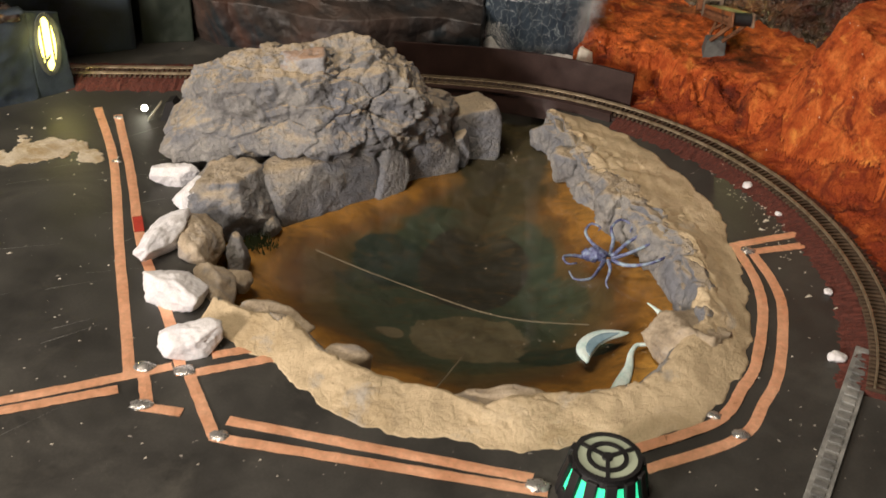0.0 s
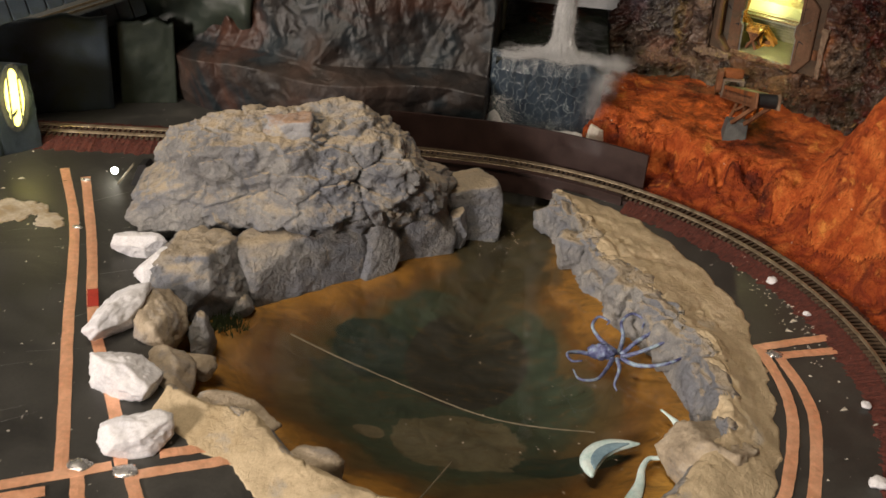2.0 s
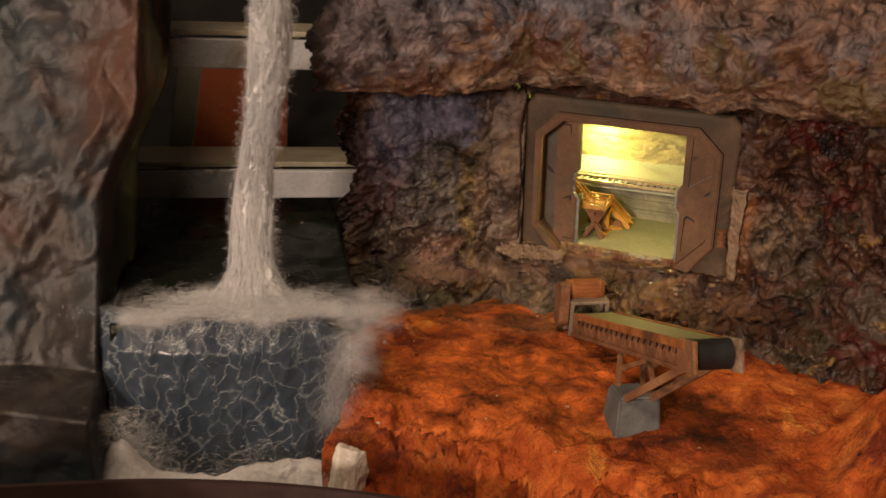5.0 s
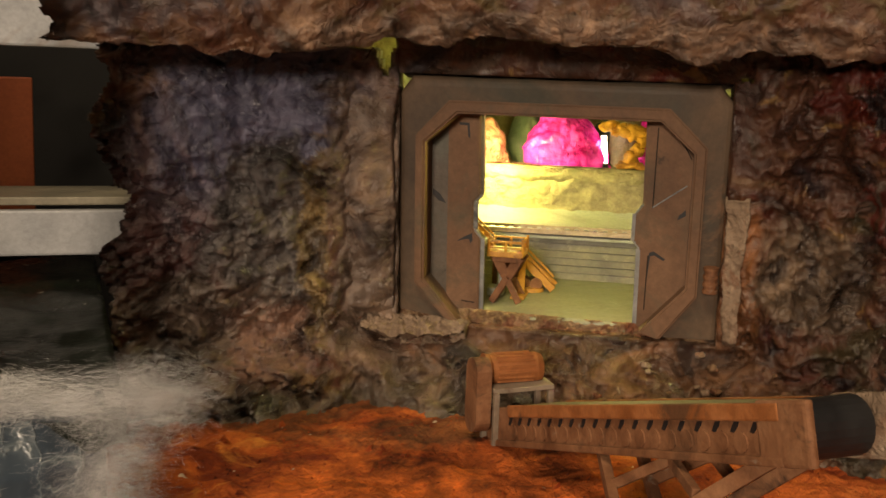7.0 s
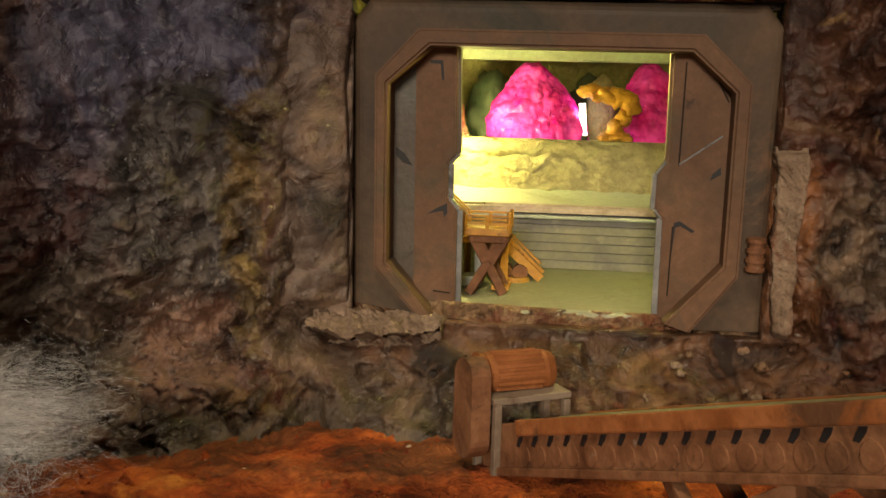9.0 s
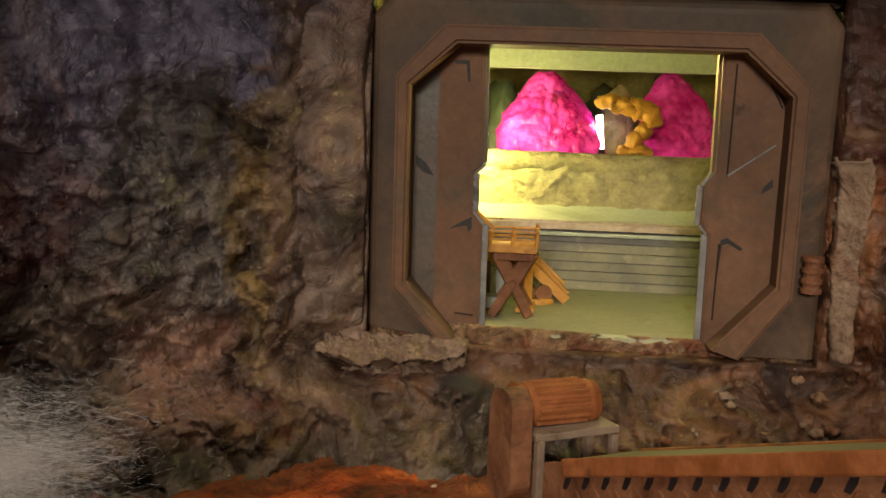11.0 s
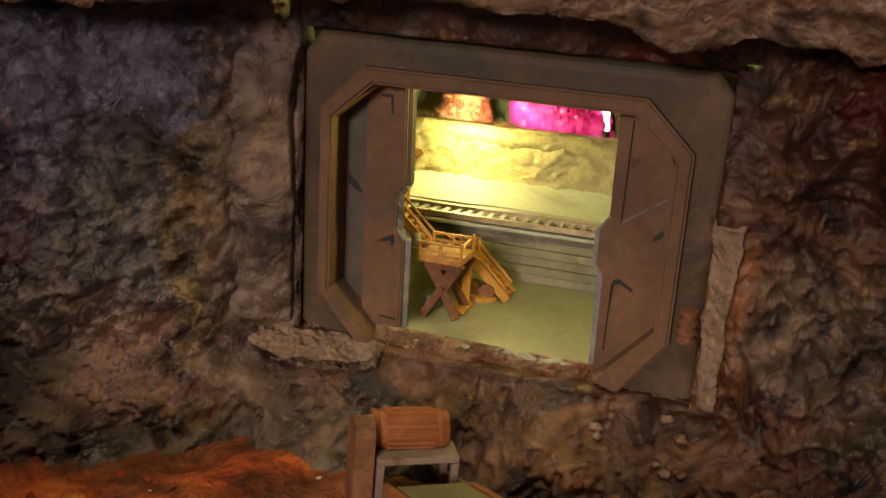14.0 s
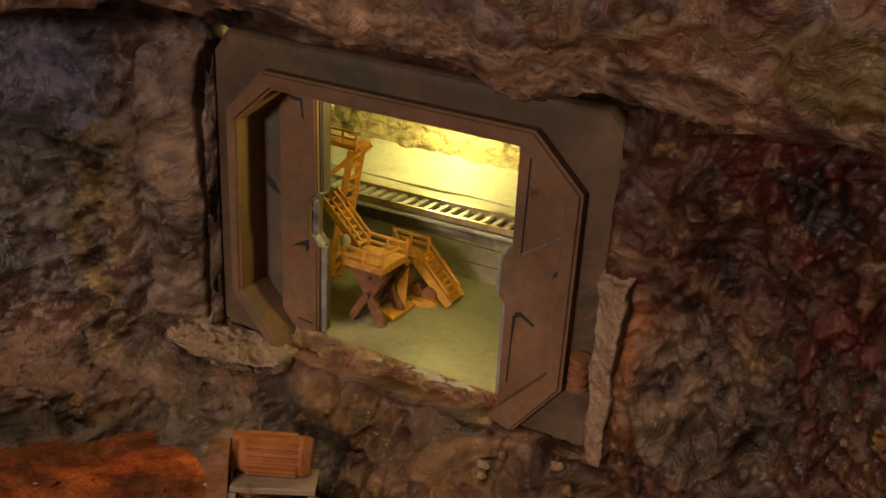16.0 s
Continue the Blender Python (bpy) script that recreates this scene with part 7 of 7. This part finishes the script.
    # rough rocks between the clusters
    for u, n, half, seed in ((-2, -110, (7, 6, 13), 71), (26, -116, (9, 5, 14), 72), (30, -110, (5, 5, 12), 75), (62, -112, (6, 6, 12), 73), (-36, -108, (9, 6, 11), 74)):
        boulder("cave_rock", tuple(inner(u, n, 88)), half, ang, seed, GREEN_GREY if seed != 75 else PALE_ROCK, "olive grey rough rock on the shelf" if seed != 75 else "pale beige rough rock on the shelf", 9, 0.12, 4)
    # mustard figure in front of the crystals: one plain mesh
    bm = bmesh.new()
    for u, n, z, a, b, h in ((26.0, -94, 95.0, 3.0, 2.4, 1.8), (29.5, -94, 93.6, 3.4, 2.6, 2.2), (34.0, -94, 93.2, 3.8, 2.6, 2.6), (37.2, -94, 91.0, 2.2, 2.4, 3.0), (35.0, -94, 87.6, 2.4, 2.2, 2.0), (33.0, -94, 85.0, 2.2, 2.2, 2.4), (34.0, -94, 82.6, 3.4, 2.6, 1.5), (30.4, -94, 82.6, 1.8, 2.0, 1.4)):
        for v in bmesh.ops.create_icosphere(bm, subdivisions=3, radius=1)["verts"]:
            p = Vector((v.co.x * a, v.co.y * b, v.co.z * h))
            p *= 1 + 0.6 * frac(p + Vector((u * 3, 0, z)), 0.45, 4)
            v.co = inner(u, n, z) + AU * p.x - AN * p.y + Vector((0, 0, p.z))
    tagged(finish("yellow_figure", bm, YELLOW, smooth=True), "lumpy mustard yellow plastic figure standing between crystals", "figure")
    y = empty("tube_lamp", "bright white lamp tube standing between crystals", "lamp")
    bm = bmesh.new()
    tube(bm, inner(24.6, -98, 82.6), inner(24.0, -98, 91.4), 1.0, 0.8, 14)
    part("tube", bm, LED_GLOW, y)
    bm = bmesh.new()
    tube(bm, inner(24.6, -98, 80.5), inner(24.6, -98, 82.8), 1.5, 1.2, 14)
    part("socket", bm, BLACK, y)


cave()


def trestle():
    """Rusty yellow loading platform with crossed legs and a stair."""
    t = empty("loading_platform", "rusty yellow loading platform with railings, crossed legs and a stair", "platform")
    c = inner

    def stick(name, a, b, w, h, m_=YELLOW, bevel=0.0, to=t, label=""):
        bm = bmesh.new()
        bar(bm, c(*a), c(*b), w, h, bevel)
        return part(name, bm, m_, to, label)

    stick("deck", (1.0, -19.8, 63.9), (10.4, -19.8, 63.9), 9.6, 1.5, YELLOW, 0.2)
    for n in (-15.2, -24.4):
        for z in (65.6, 67.2):
            stick("handrail", (1.2, n, z), (10.4, n, z), 0.45, 0.45)
        for u in (1.4, 5.8, 10.2):
            stick("railing_post", (u, n, 64.4), (u, n, 68.0 if u > 9 else 67.3), 0.6, 0.6)
    stick("handrail", (10.3, -15.2, 67.2), (10.3, -21, 67.6), 0.5, 0.5)
    for n in (-18.0, -25.5):
        f = floor_at(n)
        for a, m, b in (((2.8, 63.0), (6.1, 57.0), (9.3, f + 0.3)), ((9.4, 63.0), (6.0, 57.0), (2.2, f + 0.3))):
            for (u0, z0), (u1, z1), wide in ((a, m, 2.6), (m, b, 1.8)):
                stick("leg", (u0, n, z0), (u1, n - 0.8, z1), 1.7, wide, RUST, 0.25)
        bm = bmesh.new()
        tube(bm, c(6.0, n + 0.4, 57), c(6.0, n + 1.3, 57), 0.7, 0.6, 12)
        part("pivot", bm, RUST, t)
    stick("top_rail", (2.2, -17.0, 62.6), (9.8, -17.0, 62.6), 1.6, 2.0, RUST, 0.3)
    stick("pillar", (8.6, -27, 62.5), (8.6, -27, floor_at(-27)), 1.1, 2.0, YELLOW, 0.2)
    stick("foot_plate", (6.6, -26, floor_at(-26) + 0.5), (10.3, -26, floor_at(-26) + 0.5), 9, 0.9, YELLOW, 0.15, label="bright orange yellow foot plate")
    stick("motor_box", (2.4, -30, 56.2), (4.8, -30, 56.2), 7, 5.0, CAVE_METAL, 0.6, label="grey white tank")
    stick("tank", (0.0, -26, floor_at(-26) + 1.4), (4.4, -26, floor_at(-26) + 1.4), 6, 2.4, CAVE_METAL, 0.6)
    # walkway to the landing, landing and stair
    stick("walkway", (6.4, -27.5, 63.4), (3.6, -33.5, 60.6), 7, 1.0, YELLOW, 0.1)
    stick("landing", (-1.0, -36, 60.0), (8.0, -36, 60.0), 6, 1.2, YELLOW, 0.15)
    for z in (62.0, 63.4):
        stick("handrail", (-0.9, -38.8, z), (7.9, -38.8, z), 0.5, 0.5)
        stick("handrail", (-0.9, -38.8, z), (3.4, -33.2, z + 0.2), 0.5, 0.5)
    for u in (-0.9, 3.5, 7.8):
        stick("railing_post", (u, -38.8, 60.4), (u, -38.8, 63.8), 0.65, 0.65)
    for n in (-33.6, -39.0):
        stick("stringer", (7.6, n, 60.2), (16.6, n, floor_at(n) + 0.6), 0.7, 2.0, YELLOW, 0.12)
        stick("handrail", (7.8, n, 62.6), (16.2, n, floor_at(n) + 3.0), 0.5, 0.5)
    for k in range(8):
        q = (k + 0.5) / 8
        stick("tread", (mixv(8.0, 16.4, q), -33.8, mixv(60.0, 52.2, q)), (mixv(8.0, 16.4, q), -38.8, mixv(60.0, 52.2, q)), 1.5, 0.5)
    for u in (0.2, 6.6):
        stick("leg", (u, -34.2, 59.6), (u, -34.2, floor_at(-34)), 1.1, 1.1, RUST, 0.1)
    for u in (8.6, 12.0):
        bm = bmesh.new()
        tube(bm, c(u, -32.6, 53.4), c(u, -35.6, 53.6), 1.7, 1.7, 20)
        part("wheel", bm, RUST, t)
    bm = bmesh.new()
    tube(bm, c(10.6, -34, floor_at(-34) - 0.1), c(10.6, -34, floor_at(-34) + 0.9), 3.6, 3.3, 28)
    part("round_base", bm, YELLOW, t)
    # tall ladder tower
    tw = empty("ladder_tower", "rusty yellow ladder tower leaning in the cave", "tower")
    for dn in (0, -4.6):
        stick("rail_post", (-10.6, -29 + dn, floor_at(-30)), (-8.2, -31 + dn, 81), 0.9, 1.4, YELLOW, 0.15, tw)
        stick("brace", (-11.2, -29 + dn, 76), (-6.0, -31 + dn, 82), 0.6, 1.0, YELLOW, 0.1, tw)
    for k in range(12):
        q = (k + 0.5) / 12
        stick("rung", (mixv(-10.6, -8.2, q), mixv(-29, -31, q), mixv(51, 81, q)), (mixv(-10.6, -8.2, q), mixv(-33.6, -35.6, q), mixv(51, 81, q)), 0.8, 0.6, YELLOW, 0.0, tw)
    stick("top_deck", (-13.4, -33, 82.0), (-6.4, -33, 82.0), 6, 1.1, YELLOW, 0.2, tw)
    for z in (83.8, 85.2):
        stick("handrail", (-13.4, -30.2, z), (-6.6, -30.2, z), 0.45, 0.45, YELLOW, 0.0, tw)
    for u in (-13.2, -10, -6.8):
        stick("railing_post", (u, -30.2, 82.4), (u, -30.2, 85.6), 0.55, 0.55, YELLOW, 0.0, tw)
    ch = empty("steep_ladder", "rusty yellow steep ladder leaning on the loading platform", "ladder")
    for n in (-20.4, -24.4):
        stick("stringer", (-8.0, n, 73.5), (1.4, n, 65.0), 0.6, 1.5, YELLOW, 0.1, ch)
        stick("handrail", (-7.2, n, 75.2), (2.0, n, 66.8), 0.4, 0.4, YELLOW, 0.0, ch)
    for k in range(7):
        q = (k + 0.5) / 7
        stick("rung", (mixv(-8, 1.4, q), -20.4, mixv(73.5, 65, q)), (mixv(-8, 1.4, q), -24.4, mixv(73.5, 65, q)), 0.9, 0.5, YELLOW, 0.0, ch)
    bm = bmesh.new()
    bmesh.ops.create_icosphere(bm, subdivisions=3, radius=1.1, matrix=Matrix.Translation(c(-0.6, -18.5, 66.6)) @ Matrix.Diagonal((1, 1, 1.3, 1)))
    part("lamp_head", bm, CAVE_METAL, ch, "pale grey lamp head")


trestle()


# ---- conveyor on the bluff ----
def conveyor():
    k = empty("conveyor", "rusty brown belt conveyor on a concrete foot with a motor", "conveyor")
    a, b = Vector((202.0, 702.2, 32.3)), Vector((205.0, 604.5, 62.4))
    d = (b - a).normalized()
    s = d.cross(Vector((0, 0, 1))).normalized()
    n = s.cross(d)

    def at(t, side=0.0, up=0.0):
        return a.lerp(b, t) + s * side + n * up

    for side in (-6.3, 6.3):
        o = math.copysign(0.75, side)
        bm = bmesh.new()
        bar(bm, at(0, side, 0), at(1.0, side, 0), 1.0, 7.8, 0.25)
        part("side_beam", bm, RUST, k)
        bm = bmesh.new()
        bar(bm, at(0.13, side + o * 0.8, 3.1), at(0.99, side + o * 0.8, 3.1), 1.2, 2.5, 0.3)
        part("upper_flange", bm, RUST_ORANGE, k, "orange rust upper flange")
        bm = bmesh.new()
        bar(bm, at(0, side + o * 0.7, -3.7), at(0.99, side + o * 0.7, -3.7), 1.2, 1.4, 0.3)
        part("lower_flange", bm, RUST, k)
        for i in range(19):
            t = 0.13 + i * 0.0445
            bm = bmesh.new()
            prism(bm, [(-1.1, -0.7), (-0.3, -0.9), (0.7, 0.0), (1.1, 0.7), (0.0, 0.7), (-0.4, 0.2)], 0.25, Matrix.Translation(at(t, side + o * 0.68, 1.0)) @ Matrix(((d.x, n.x, s.x, 0), (d.y, n.y, s.y, 0), (d.z, n.z, s.z, 0), (0, 0, 0, 1))) @ Matrix.Translation((0, 0, -0.12)))
            part("slot", bm, BLACK, k, "dark slot")
            bm = bmesh.new()
            prism(bm, [(1.55 * math.cos(q / 12 * 6.2832), 1.5 * math.sin(q / 12 * 6.2832) * (1.2 if q < 7 else 0.9)) for q in range(12)], 0.5, Matrix.Translation(at(t + 0.012, side + o * 0.7, -1.4)) @ Matrix(((d.x, n.x, s.x, 0), (d.y, n.y, s.y, 0), (d.z, n.z, s.z, 0), (0, 0, 0, 1))) @ Matrix.Translation((0, 0, -0.25)))
            soften(bm, 0.2, 2)
            part("web_plate", bm, RUST, k)
    bm = bmesh.new()
    bar(bm, at(0.12, 0, 3.6), at(0.97, 0, 3.6), 11.4, 1.0, 0.2)
    part("belt", bm, BELT, k, "dusty olive brown belt")
    bm = bmesh.new()
    tube(bm, at(0.985, -5.6, 0.4), at(0.985, 5.6, 0.4), 4.3, 4.3, 24)
    part("end_roller", bm, BLACK, k, "black rubber roller")
    for side in (-6.6, 6.6):
        bm = bmesh.new()
        bar(bm, at(0.94, side, 0.2), at(1.045, side, 0.2), 1.5, 9.2, 0.6)
        part("end_plate", bm, TAN if side < 0 else RUST, k, "pale worn end plate" if side < 0 else "")
    # concrete foot
    bm = bmesh.new()
    foot = [(-9.5, -7.5), (9.5, -7.5), (9.5, 7.5), (-9.5, 7.5)]
    lo = [bm.verts.new((195.8 + x * 0.78, 633 + y, 22.5)) for x, y in foot]
    hi = [bm.verts.new((196.4 + x * 0.66, 634.5 + y * 0.7, 38.0)) for x, y in foot]
    bm.faces.new(lo[::-1])
    bm.faces.new(hi)
    for i in range(4):
        bm.faces.new((lo[i], lo[(i + 1) % 4], hi[(i + 1) % 4], hi[i]))
    bmesh.ops.bevel(bm, geom=list(bm.edges), offset=0.7, segments=2, affect="EDGES")
    part("concrete_foot", bm, CONCRETE, k, "dark grey concrete foot")
    # trestle braces
    for side in (-4.0, 4.0):
        for t, y in ((0.93, 630), (0.45, 638)):
            bm = bmesh.new()
            bar(bm, Vector((196.4 - side, y, 37.6)), at(t, side, -3.6), 1.8, 2.4, 0.2)
            part("brace", bm, RUST, k)
        for t0, t1 in ((0.42, 0.72), (0.78, 0.66)):
            bm = bmesh.new()
            mid_ = Vector((196.4 - side, 634, 37.6)).lerp(at(0.45 if t0 < 0.5 else 0.93, side, -3.6), 0.5)
            bar(bm, mid_, at(t1, side, -3.6), 1.4, 1.8, 0.2)
            part("brace", bm, RUST, k)
    for t in (0.42, 0.66, 0.9):
        bm = bmesh.new()
        bar(bm, at(t, -5, -3.4), at(t, 5, -3.4), 1.4, 1.4, 0.1)
        part("cross_bar", bm, RUST, k)
    # drive: belt guard, motor, stand
    bm = bmesh.new()
    g = [(3.4 * math.cos(q / 24 * 6.2832), 3.4 * math.sin(q / 24 * 6.2832) + (4.6 if math.sin(q / 24 * 6.2832) > 0 else -5.2)) for q in range(24)]
    prism(bm, g, 3.4, Matrix(((0, 0, 1, 190.5), (1, 0, 0, 700), (0, 1, 0, 40.5), (0, 0, 0, 1))))
    part("belt_guard", bm, RUST, k)
    bm = bmesh.new()
    tube(bm, (195.5, 702.5, 45.0), (206, 701.5, 45.2), 3.4, 3.4, 28)
    motor = part("motor", bm, RUST_ORANGE, k, "ribbed orange brown motor")
    for q in range(18):
        an = q / 18 * 6.2832
        bm = bmesh.new()
        bar(bm, (196.5, 702.4 + 3.4 * math.cos(an), 45.0 + 3.4 * math.sin(an)), (204.8, 701.6 + 3.4 * math.cos(an), 45.2 + 3.4 * math.sin(an)), 0.5, 0.5)
        part("rib", bm, RUST_ORANGE, motor)
    for x in (194.2, 206.0):
        bm = bmesh.new()
        tube(bm, (x, 702.6 - (x - 195) * 0.09, 45.1), (x + 1.3, 702.5 - (x - 195) * 0.09, 45.1), 3.5, 3.1, 28)
        part("motor_cap", bm, RUST_ORANGE, k)
    bm = bmesh.new()
    bar(bm, (194.5, 699.5, 41.6), (208.4, 698.5, 42.2), 6.5, 1.1, 0.2)
    part("motor_tray", bm, STAND, k)
    for x in (194.8, 207.6):
        for y in (696, 702.5):
            bm = bmesh.new()
            bar(bm, (x, y, 41.4), (x, y, 29), 1.2, 1.2, 0.15)
            part("stand_leg", bm, STAND, k)


conveyor()
